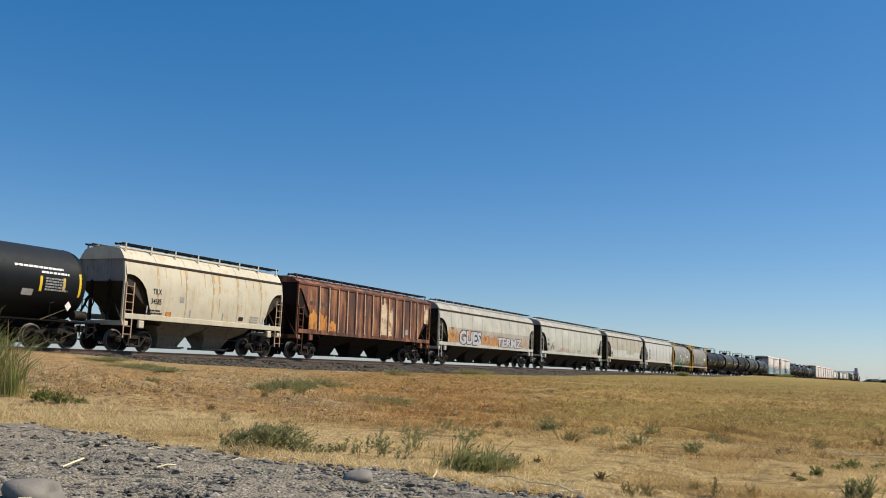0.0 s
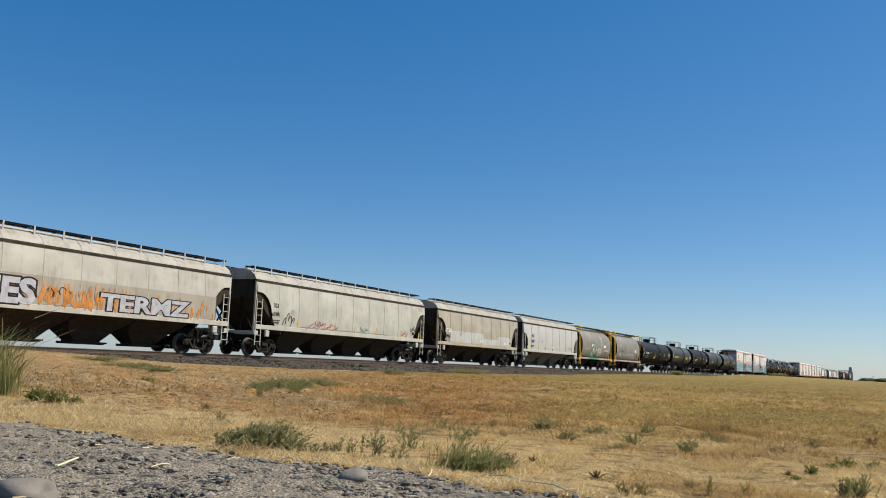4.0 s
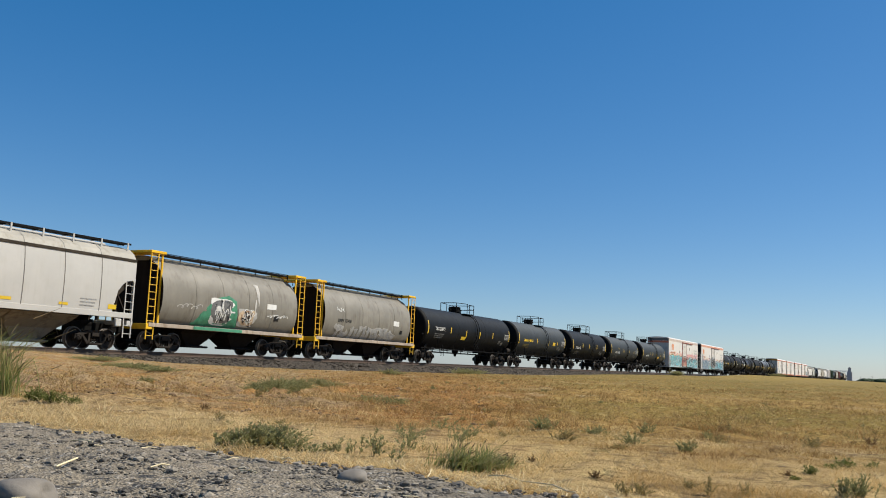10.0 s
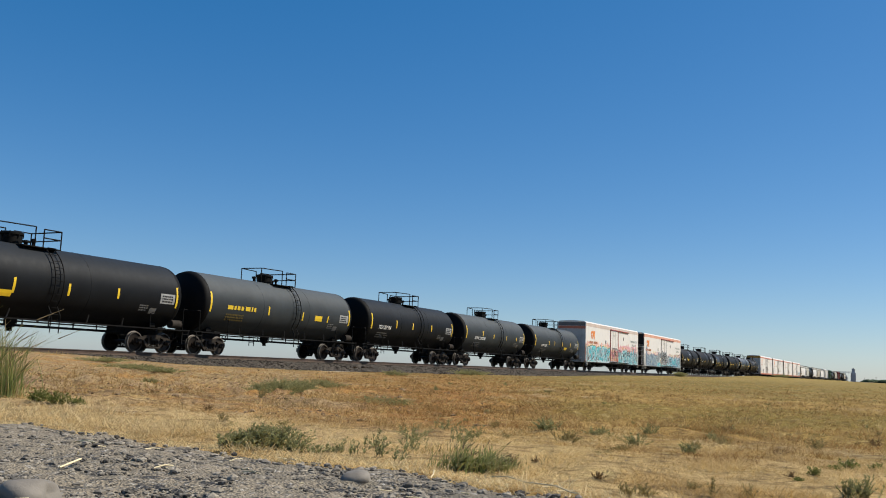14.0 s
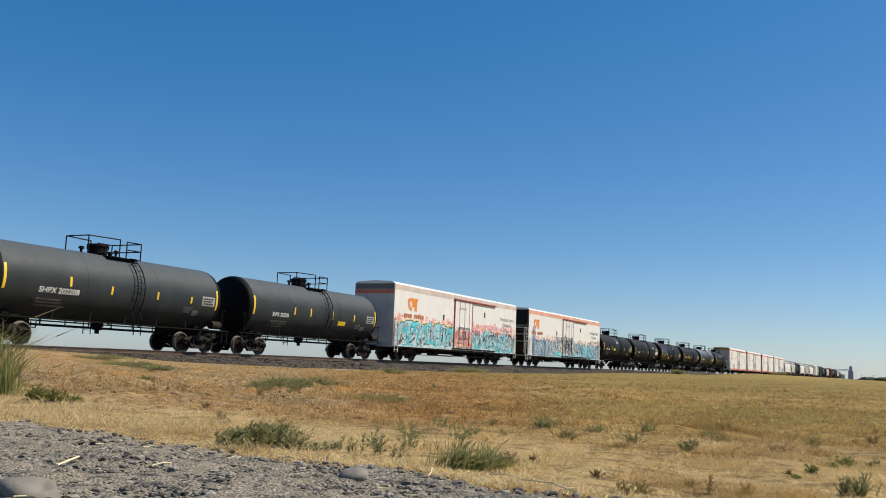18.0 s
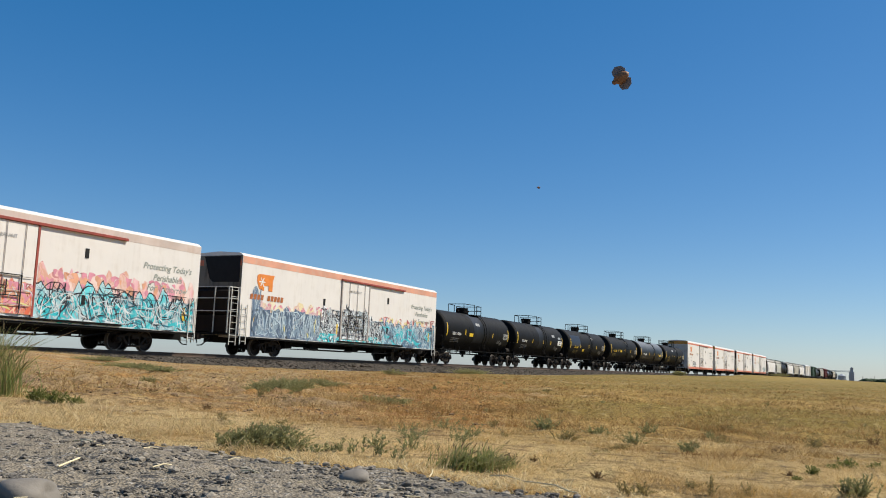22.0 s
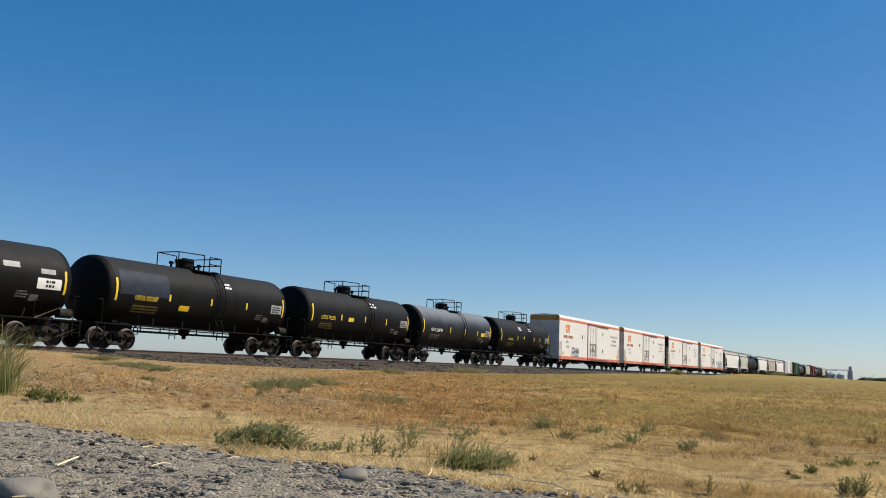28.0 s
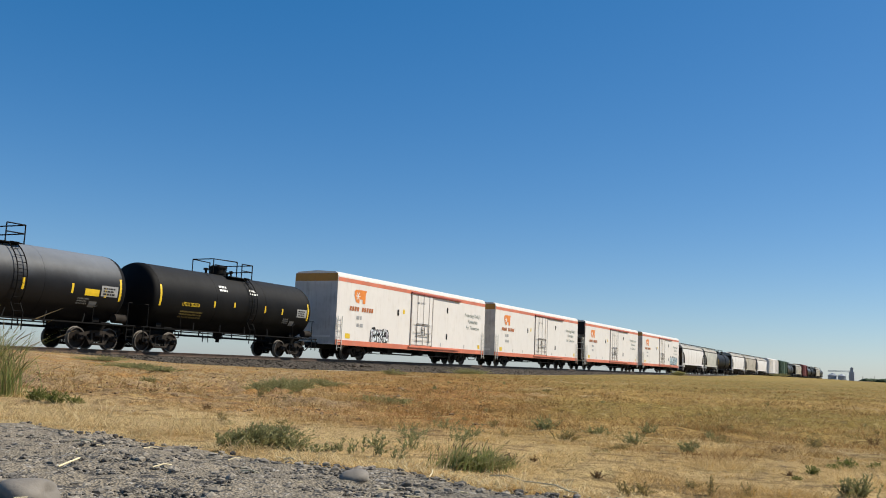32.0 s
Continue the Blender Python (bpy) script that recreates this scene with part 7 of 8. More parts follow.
M["chalk"] = plain("chalky_pale_spray_paint", (0.5, 0.48, 0.44), 0.7, 0.0, 0.25)
M["blue_soft"] = paint("faint_blue_black_repaint", (0.008, 0.0095, 0.0125), (0.006, 0.006, 0.006), 0.8, 0.5, fade=0.5, gloss=0.15, top_sheen=(0.05, 0.058, 0.075))
M["blue_patch"] = plain("blue_grey_repaint", (0.03, 0.036, 0.05), 0.42, 0.0, 0.3)
CAR = {round(place): car for car, place in CARS}


def tank_marks(place, text, x, z, high, material, stripes=(), yellow_plate=None, end_plate="grey_mark", wide=1.0, tail=0.0):
    """A tank's stencils: its mark, data lines, reflectors, end plates."""
    car = CAR[place]
    if text:
        words(car, text, x, z, high, material, shell_side, wide)
    if tail:                                                # part of the mark that cannot be read
        small_print(car, x + tail, z, 1.25, 1, high, material, shell_side, place)
    small_print(car, x, z - 0.3, 1.6, 3, 0.075, "grey_faint" if material != "yellow_mark" else "yellow_faint", shell_side, place + 1)
    for sx, z0, z1 in stripes:
        shell_patch("reflective_strip", car, sx - 0.055, sx + 0.055, z0, z1, "reflector", "yellow reflective strip")
    if yellow_plate:
        a, b, c, d = yellow_plate
        shell_patch("warning_plate", car, a, b, c, d, "reflector", "yellow warning plate")
    e = CAR_HALF[place]
    if end_plate:
        shell_patch("data_plate", car, e - 1.75, e - 0.85, 2.25, 2.7, end_plate, "pale inspection data plate")
        small_print(car, e - 1.65, 2.55, 0.7, 3, 0.07, "black_mark", shell_side, place + 2)
    small_print(car, e - 2.9, 2.05, 0.6, 3, 0.06, "grey_faint", shell_side, place + 3)
    shell_patch("stencil_frame", car, e - 2.25, e - 1.85, 1.75, 2.0, "grey_faint")


CAR_HALF = {20: 6.5, 169: 8.3, 185: 6.95, 200: 6.5, 214: 6.7, 229: 6.85, 292: 6.6, 306: 6.6, 321: 6.65, 335: 6.4, 349: 6.6, 363: 6.5}
CAR = {round(place + 0.001): car for car, place in CARS}

small_print(CAR[20], 2.7, 3.1, 2.5, 1, 0.085, "white_mark", shell_side, 5)
small_print(CAR[20], 3.9, 2.92, 1.4, 1, 0.085, "white_mark", shell_side, 6)
small_print(CAR[20], 4.1, 2.7, 1.1, 5, 0.065, "grey_mark", shell_side, 8)
shell_patch("stencil_frame", CAR[20], 3.1, 3.6, 2.0, 2.25, "grey_mark")
bm = B()
solid(bm, [(5.08, -1.53, 1.7), (5.25, -1.53, 1.5), (5.42, -1.53, 1.7), (5.25, -1.53, 1.9)], ((0, 1, 2, 3),))
part("hazard_placard", bm, "white_mark", CAR[20], "white diamond hazard placard")
tank_marks(169, "TILX 255972", -6.5, 2.43, 0.24, "white_mark", [(-3.87, 2.3, 2.75), (-1.12, 2.05, 2.65), (1.45, 2.15, 2.65), (4.05, 2.25, 2.7)], (-1.9, -1.15, 1.9, 2.15), wide=0.86)
tank_marks(185, "", -5.0, 2.33, 0.2, "yellow_mark", [(-1.65, 2.25, 2.7), (1.45, 2.15, 2.6), (3.95, 2.15, 2.55)], (2.65, 3.35, 2.2, 2.5), tail=0.01)
small_print(CAR[185], -3.6, 2.33, 1.0, 1, 0.22, "yellow_mark", shell_side, 71)
tank_marks(200, "TILX 201154", -4.9, 2.15, 0.24, "white_mark", [(-2.6, 2.3, 2.8), (-0.33, 2.3, 2.75), (2.45, 2.3, 2.75)], wide=0.86)
tank_marks(214, "SHPX 202208", -4.4, 2.12, 0.22, "white_mark", [(-2.9, 2.45, 2.85), (-0.7, 2.3, 2.65), (2.0, 2.3, 2.65), (4.2, 2.3, 2.6)], wide=1.1)
tank_marks(229, "SHPX 202206", -4.55, 2.12, 0.21, "white_mark", [(-2.55, 2.3, 2.7), (1.25, 2.25, 2.75), (-1.0, 2.3, 2.75), (3.65, 2.3, 2.7)], (1.95, 2.75, 1.95, 2.2), wide=0.85)
for k, x in enumerate((-5.4, -2.6, 0.2, 2.4, 4.0)):         # old lifting-lug scars
    bm = B()
    for j in range(9):
        a = math.pi * (1.05 + 0.9 * j / 9)
        b = math.pi * (1.05 + 0.9 * (j + 1) / 9)
        ends = [(x + 0.42 * math.cos(t), 3.35 + 0.5 * math.sin(t)) for t in (a, b)]
        solid(bm, [on_shell(u, v + d, 0.006) for (u, v), d in ((ends[0], -0.02), (ends[1], -0.02), (ends[1], 0.02), (ends[0], 0.02))], ((0, 1, 2, 3),))
    part("scuff_arc", bm, "black_mark", CAR[229])
tank_marks(292, "FURX 120666", -5.0, 2.24, 0.21, "white_mark", [(-2.68, 2.3, 2.7), (-0.85, 2.3, 2.65), (2.6, 2.3, 2.65)], (-1.95, -1.25, 2.22, 2.47), wide=0.85)
for k, (x0, x1) in enumerate(((-1.1, 0.7), (-0.9, 0.58), (-0.7, 0.45))):
    shell_patch("repaint", CAR[292], x0, x1, 1.75 + 0.1 * k, 3.95, "blue_soft", "blue-black repainted band", 0.005 + 0.001 * k)
for x0, x1 in ((-0.6, 0.55), (-0.4, 0.4)):
    shell_patch("repaint", CAR[306], x0, x1, 1.75, 3.9, "blue_soft", "blue-black repainted band", 0.005 + 0.002 * x1)
shell_patch("bare_patch", CAR[292], -0.65, 0.1, 3.1, 3.32, "grey_mark", "pale scraped patch", 0.008)
tank_marks(306, "TILX 201533", -4.9, 2.25, 0.2, "white_mark", [(-2.2, 2.25, 2.6), (0.6, 2.25, 2.6), (2.6, 2.25, 2.6)], end_plate=None, wide=0.8)
shell_patch("data_plate", CAR[306], 4.55, 5.7, 2.25, 2.68, "white_mark", "white panel with stencilled figures")
small_print(CAR[306], 4.95, 2.5, 0.5, 2, 0.1, "black_mark", shell_side, 30)
for x0, x1, z0, z1 in ((3.0, 3.75, 2.98, 3.2), (4.7, 5.4, 2.85, 3.05)):
    shell_patch("bare_patch", CAR[306], x0, x1, z0, z1, "grey_mark", "pale scuffed paint patch")
shell_patch("repaint", CAR[321], -5.75, -2.75, 2.42, 3.5, "blue_patch", "blue-grey repainted panel")
tank_marks(321, "UTLX 302187", -4.85, 2.22, 0.2, "yellow_mark", [(-2.7, 2.3, 2.62), (0.16, 2.3, 2.65), (2.86, 2.3, 2.65)], (-2.0, -1.32, 1.92, 2.17), wide=0.84)
small_print(CAR[321], 1.2, 3.42, 0.7, 2, 0.1, "white_mark", shell_side, 31)
tank_marks(335, "UTLX 302221", -4.8, 2.28, 0.22, "yellow_mark", [(-2.63, 2.3, 2.65), (0.1, 2.35, 2.7), (2.75, 2.3, 2.7)], (-1.85, -1.25, 2.27, 2.52), wide=0.84)
small_print(CAR[335], 0.95, 3.5, 0.8, 2, 0.1, "white_mark", shell_side, 32)
tank_marks(349, "GATX 204796", -4.75, 2.25, 0.24, "white_mark", [(-1.6, 2.25, 2.7), (1.0, 2.2, 2.65), (3.35, 2.25, 2.65), (5.1, 2.2, 2.6)], (4.0, 4.75, 2.22, 2.5), wide=0.88)
tank_marks(363, "UTLX 302876", -4.35, 2.22, 0.17, "yellow_mark", [(-2.1, 2.3, 2.6), (-0.6, 2.4, 2.65), (1.9, 2.3, 2.65), (3.4, 2.3, 2.62)], wide=0.84)
for x in (-1.7, 0.7):
    small_print(CAR[363], x, 3.32, 0.65, 2, 0.1, "white_mark", shell_side, 33)

# hoppers
car = CAR[34]
words(car, "TILX", -4.0, 2.6, 0.24, "black_mark", cream_side, 0.75)
words(car, "34585", -4.08, 2.15, 0.24, "black_mark", cream_side, 0.75)
small_print(car, -4.15, 1.82, 0.9, 2, 0.07, "black_mark", cream_side, 1)
small_print(car, 2.9, 1.95, 0.7, 3, 0.07, "grey_mark", cream_side, 2)
plate(car, 2.0, 2.35, 1.75, 1.95, "black_mark", cream_side)
plate(car, -2.25, -2.0, 2.35, 2.6, "grey_mark", cream_side, "stencil_frame")
plate(car, -3.1, -2.75, 1.5, 1.85, "brown_orange", cream_side, "rust_stain", "rusty scraped patch")
for x in (-4.3, -1.55, 0.75, 2.9, 3.9):
    plate(car, x, x + 0.07, 1.7, 2.05, "grey_mark", cream_side, "worn_reflector")
for k, (x, w, h) in enumerate(((-3.74, 0.13, 2.2), (-1.92, 0.18, 2.3), (-2.25, 0.08, 0.9), (-0.06, 0.2, 2.3), (0.4, 0.14, 2.0), (-0.6, 0.06, 0.8), (1.8, 0.16, 2.2), (3.64, 0.17, 2.2), (3.1, 0.06, 0.7), (-3.2, 0.07, 0.6), (2.5, 0.06, 0.5))):   # rust runs below the roof seams
    bm = B()
    sheet(bm, [[(x + w * 0.5 + q * w * (0.25 + 0.75 * t) * 0.5, cream_side(3.97 - h * (1 - t)) - 0.006, 3.97 - h * (1 - t)) for q in (-1, 1)] for t in (0.04, 0.3, 0.6, 0.85, 1.0)])
    part("rust_run", bm, "cream_rust", car, "rust run below a roof seam")

car = CAR[68]
plate(car, -8.0, 8.3, 1.66, 2.78, "dusty_band", hopper_side, "dusty_band", "dusty lower half of the side", 0.004)
words(car, "TILX", -7.6, 2.57, 0.22, "black_mark", hopper_side, 0.75)
words(car, "636335", -7.7, 2.1, 0.22, "black_mark", hopper_side, 0.75)
r = random.Random(12)
for k in range(170):                                        # orange spatter behind the letters
    bm = B()
    x = r.choice((r.uniform(-8.0, -6.2), r.uniform(-6.2, -1.6), r.uniform(-1.8, 1.2), r.uniform(1.0, 8.2)))
    blob(bm, x, r.uniform(1.72, 2.55 if x < -2 else 2.35), r.uniform(0.05, 0.22), r.uniform(0.25, 0.75), hopper_side, 0.009 + k * 0.00005, r, 12, 1.5)
    part("orange_spatter", bm, "orange_spray", car)
for text, fat, thin, x, z, high, wide in (("GUES", "|0.1", "|0.045", -6.1, 1.66, 0.9, 1.25), ("TERMZ", "|0.09", "|0.04", 1.1, 1.68, 0.66, 1.75)):
    words(car, text + fat, x, z, high, "black_mark", hopper_side, wide, "letter_outline", 0.016)
    words(car, text + thin, x, z, high, "silver_spray", hopper_side, wide, "letter_fill", 0.022)
scrawl(car, -1.7, 2.0, 1.2, 0.4, "black_mark", hopper_side, 3, 4)
scrawl(car, -1.6, 1.65, 2.4, 0.35, "orange_spray", hopper_side, 4, 6, 0.05)
plate(car, -7.95, -7.85, 1.7, 2.6, "yellow_mark", hopper_side, "reflective_strip")

car = CAR[89]
words(car, "TILX", -8.05, 2.63, 0.22, "black_mark", hopper_side, 0.75)
words(car, "637081", -8.12, 2.17, 0.22, "black_mark", hopper_side, 0.75)
small_print(car, -8.15, 1.9, 0.8, 2, 0.07, "black_mark", hopper_side, 6)
scrawl(car, -7.1, 1.7, 1.0, 0.7, "black_mark", hopper_side, 5, 4, 0.05)
scrawl(car, -4.7, 1.62, 3.0, 0.42, "red_spray", hopper_side, 6, 9, 0.035)
scrawl(car, -4.0, 1.85, 0.8, 0.3, "red_spray", hopper_side, 7, 5, 0.04)
scrawl(car, 0.8, 1.75, 0.95, 0.3, "green_spray", hopper_side, 8, 3, 0.05)
scrawl(car, 6.1, 1.7, 0.9, 0.45, "red_spray", hopper_side, 9, 4, 0.04)
scrawl(car, 7.4, 2.05, 1.1, 0.42, "black_mark", hopper_side, 10, 5, 0.05)
plate(car, 7.6, 7.95, 1.85, 2.05, "black_mark", hopper_side)
for x in (-5.75, -2.45, 0.25, 2.8, 6.05, 8.6):
    plate(car, x, x + 0.11, 1.66, 2.08, "yellow_mark", hopper_side, "reflective_strip", "yellow reflective strip")
plate(car, 8.5, 9.1, 3.55, 3.85, "tan_hopper", hopper_side, "paint_patch", "tan paint patch")
plate(car, -6.4, -6.1, 2.35, 2.6, "grey_mark", hopper_side, "stencil_frame")
small_print(car, -5.5, 1.68, 12.0, 1, 0.05, "grey_mark", hopper_side, 7)

car = CAR[108]
plate(car, -6.6, -5.65, 2.36, 2.62, "white_mark", hopper_side, "paint_patch", "white painted patch", 0.008)
words(car, "PLMX", -6.55, 2.38, 0.2, "black_mark", hopper_side, 0.85)
words(car, "129086", -6.6, 1.94, 0.24, "black_mark", hopper_side, 0.75)
plate(car, -5.7, 0.3, 1.66, 2.5, "patch", hopper_side, "paint_patch", "fresh grey painted patch", 0.007)
plate(car, 0.3, 3.4, 1.66, 2.1, "patch", hopper_side, "paint_patch", "fresh grey painted patch", 0.007)
plate(car, 3.4, 6.0, 1.66, 2.4, "patch", hopper_side, "paint_patch", "fresh grey painted patch", 0.007)
small_print(car, -6.6, 1.82, 0.9, 2, 0.06, "grey_mark", hopper_side, 8)
plate(car, -4.15, -3.9, 2.15, 2.4, "grey_mark", hopper_side, "stencil_frame")
for x in (-0.2, 4.7):
    plate(car, x, x + 0.35, 1.8, 1.95, "white_mark", hopper_side)
plate(car, 5.8, 6.1, 1.85, 2.0, "black_mark", hopper_side)
for x in (-6.9, -4.0, -1.6, 0.5, 3.2):
    plate(car, x, x + 0.5, 1.45, 1.55, "yellow_mark", lambda z: -1.612, "reflective_strip", "faded yellow reflective strip")

car = CAR[125]
words(car, "EFNX", -5.78, 2.74, 0.25, "black_mark", hopper_side, 0.8)
words(car, "160582", -5.82, 2.27, 0.25, "black_mark", hopper_side, 0.8)
small_print(car, -5.85, 1.95, 0.9, 2, 0.075, "black_mark", hopper_side, 9)
plate(car, -3.05, -2.8, 2.3, 2.55, "grey_mark", hopper_side, "stencil_frame")
for x, w, h in ((-6.76, 0.46, 0.2), (-4.2, 0.5, 0.12), (-1.46, 0.5, 0.12), (0.94, 0.52, 0.12), (3.66, 0.45, 0.11), (6.2, 0.45, 0.2)):
    plate(car, x, x + w, 1.74, 1.74 + h, "yellow_mark", hopper_side, "reflective_strip", "yellow reflective strip")
plate(car, -0.1, 0.2, 1.9, 2.02, "white_mark", hopper_side)
small_print(car, -0.15, 1.82, 0.5, 2, 0.05, "grey_mark", hopper_side, 10)
small_print(car, -2.4, 1.9, 0.55, 3, 0.05, "grey_mark", hopper_side, 11)
small_print(car, 4.7, 2.05, 1.0, 3, 0.045, "grey_mark", hopper_side, 12, 3.0)

for k, car in enumerate((CAR[140], CAR[153] if 153 in CAR else CAR[152])):
    if k == 0:
        bm = B()
        crest = ((-3.0, 1.4), (-2.5, 1.95), (-1.95, 2.45), (-1.35, 2.8), (-0.6, 2.95), (0.0, 2.7), (0.15, 2.1), (0.35, 1.5))
        sheet(bm, [[(u, round_side(1.36 + (v - 1.36) * q / 10) - 0.012, 1.36 + (v - 1.36) * q / 10) for q in range(11)] for u, v in crest])
        part("graffiti", bm, "green_spray", car, "green sprayed wedge")
        for x0, x1, z0, z1, ring, fill, k2 in ((-1.9, -0.2, 1.4, 2.75, "white_mark", "grey_faint", 70), (0.25, 1.6, 1.4, 2.4, "chalk", "brown_pale", 74)):
            throw_up(car, x0, x1, z0, z1, 1, fill, round_side, k2, ring)
            scrawl(car, x0 + 0.35, z0 + 0.3, (x1 - x0) * 0.55, (z1 - z0) * 0.5, "white_mark", lambda z: round_side(z) - 0.014, k2 + 1, 5, 0.05)
        plate(car, -3.0, 0.6, 1.14, 1.29, "green_spray", lambda z: -1.605, "graffiti", "green spray on the sill")
        for k2, (x0, x1, z0, z1) in enumerate(((-1.6, -0.4, 1.5, 2.7), (0.4, 1.5, 1.5, 2.35))):
            spray_lines(car, x0, x1, z0, z1, 16, "black_mark", 370 + k2, 0.05, 0.5, 0.034, 0.4, round_side)
            spray_lines(car, x0, x1, z0, z1, 14, "white_mark", 375 + k2, 0.05, 0.5, 0.036, 0.4, round_side)
        spray_lines(car, 1.5, 1.8, 2.0, 3.7, 5, "chalk", 380, 0.14, 1.6, 0.012, 1.0, round_side, 0.2)
        plate(car, 2.5, 3.3, 2.5, 2.78, "white_mark", round_side)
        scrawl(car, 2.6, 2.05, 1.7, 0.2, "white_mark", round_side, 11, 6)
        scrawl(car, -4.2, 2.1, 1.6, 0.25, "chalk", round_side, 12, 5)
        plate(car, 3.2, 3.6, 1.9, 2.2, "black_mark", round_side)
    else:
        words(car, "UNPX 127458", -3.8, 2.25, 0.2, "black_mark", round_side, 0.85)
        wild_letters(car, -4.0, -1.7, 1.35, 2.05, 3, [("chalk", 1.0), ("grey_mark", 0.8)], 80, round_side, 3, 0.4)
        wild_letters(car, -1.4, 3.2, 1.35, 2.15, 5, [("chalk", 1.0), ("grey_mark", 0.84)], 82, round_side, 3, 0.5)
        plate(car, 2.9, 3.65, 2.35, 2.68, "white_mark", round_side)
        plate(car, 3.85, 4.2, 1.85, 2.1, "black_mark", round_side)
        scrawl(car, -4.0, 2.85, 0.8, 0.3, "white_mark", round_side, 14, 4)

# brown hopper: lettering panel traces
def peeled(car, x0, x1, z0, z1, material, seed):
    """A ragged patch where the top coat has gone, between two ribs."""
    r = random.Random(seed)
    xs = np.linspace(x0, x1, 33)
    a, b = r.uniform(0, 6), r.uniform(0, 6)
    tops = [z1 + (0.12 * math.sin(9 * x + a) + 0.07 * math.sin(23 * x + b) + r.uniform(-0.03, 0.03) - 0.1) * (z1 - z0) for x in xs]
    bm = B()
    sheet(bm, [[(x, ribbed_side(z0 + (t - z0) * k) - 0.006, z0 + (t - z0) * k) for x, t in zip(xs, tops)] for k in (0.0, 0.35, 0.7, 1.0)])
    part("peeled_patch", bm, material, car, "ragged patch of peeled paint")


for k, (x0, x1, z0, z1, material) in enumerate(((-6.85, -6.05, 1.66, 2.75, "brown_orange"), (-5.85, -5.05, 1.66, 2.6, "brown_orange"), (-4.85, -4.05, 1.66, 2.25, "brown_orange"), (1.1, 1.9, 1.7, 4.0, "brown_pale"), (2.1, 2.6, 1.7, 3.7, "brown_pale"), (7.0, 7.6, 2.75, 4.0, "brown_pale"))):
    peeled(CAR[49], x0, x1, z0, z1, material, 40 + k)
small_print(CAR[49], -6.8, 3.05, 2.4, 1, 0.22, "grey_mark_faint", lambda z: ribbed_side(z) + 0.002, 45)
plate(CAR[49], 4.35, 4.7, 1.85, 2.2, "grey_mark", lambda z: ribbed_side(z), "stencil_frame", "white stencil frame")

# refrigerator cars
def snow_logo(car, x, z, s):
    """A rounded badge with a snow crystal and a bracket stroke, as plain shapes."""
    bm = B()
    pts = [(0.0, 0.1), (0.0, -0.35), (0.25, -0.9), (0.6, -1.0), (0.72, -1.0), (0.72, -0.62), (1.15, -0.62), (1.15, -1.0), (1.55, -1.0), (1.55, -0.2), (1.7, 0.25), (0.55, 0.25), (0.2, 0.22)]
    solid(bm, [(x + u * s * 1.0, -1.594, z + v * s * 0.8) for u, v in pts], (tuple(range(len(pts))),))
    badge = part("badge", bm, "logo", car, "orange badge with a white snow crystal")
    bm = B()
    for k in range(3):
        a = k * math.pi / 3
        c, d = math.cos(a) * 0.3 * s, math.sin(a) * 0.3 * s
        o, q = -math.sin(a) * 0.035 * s, math.cos(a) * 0.035 * s
        cx, cz = x + 0.5 * s, z - 0.28 * s
        solid(bm, [(cx + u, -1.598 - 0.001 * k, cz + v) for u, v in ((-c + o, -d + q), (c + o, d + q), (c - o, d - q), (-c - o, -d - q))], ((0, 1, 2, 3),))
    part("snow_crystal", bm, "white_mark", badge)
    for k in range(10):                                     # the name, as plain blocks
        if k == 4:
            continue
        bm = B()
        w = 0.29 * s
        u = x - 0.58 * s + k * 0.335 * s
        solid(bm, [(u, -1.599, z - 1.4 * s), (u + w * 0.85, -1.599, z - 1.4 * s), (u + w, -1.599, z - 1.08 * s), (u + w * 0.15, -1.599, z - 1.08 * s)], ((0, 1, 2, 3),))
        part("name_block", bm, "name_paint", badge)


def slogan(car, x=7.15, z=3.7, s=0.28):
    for k, (text, dx) in enumerate((("Protecting Today's", 0.0), ("Perishables", 0.65), ("For Tomorrow", 0.3))):
        words(car, text, x + dx, z - k * 0.48, s, "grey_mark_dark", flat_side, 1.0, slant=0.28)


M["grey_mark_dark"] = plain("faded_green_grey_lettering", (0.27, 0.3, 0.26), 0.6)
r1, r2 = CAR[248], CAR[273]
for car in (r1, r2):
    snow_logo(car, -8.95 if car is r1 else -9.7, 4.15, 0.86)
    slogan(car)
    words(car, "MT PLEASANT", -0.7, 4.1, 0.14, "grey_mark", lambda z: -1.64, 1.0)
for name, tone in (("halo_yellow", (0.68, 0.62, 0.24)), ("mist_white", (0.66, 0.7, 0.7)), ("mist_grey", (0.36, 0.43, 0.46)), ("umber_spray", (0.12, 0.075, 0.06)), ("teal_bright", (0.03, 0.5, 0.56)), ("teal_deep", (0.02, 0.16, 0.22)), ("peach_spray", (0.72, 0.36, 0.22)), ("pink_spray", (0.68, 0.27, 0.34)), ("slate_spray", (0.1, 0.15, 0.22)), ("ice_spray", (0.5, 0.62, 0.68)), ("soot_spray", (0.04, 0.038, 0.045))):
    M[name] = plain(name + "_paint", tone, 0.55, vary=0.25)
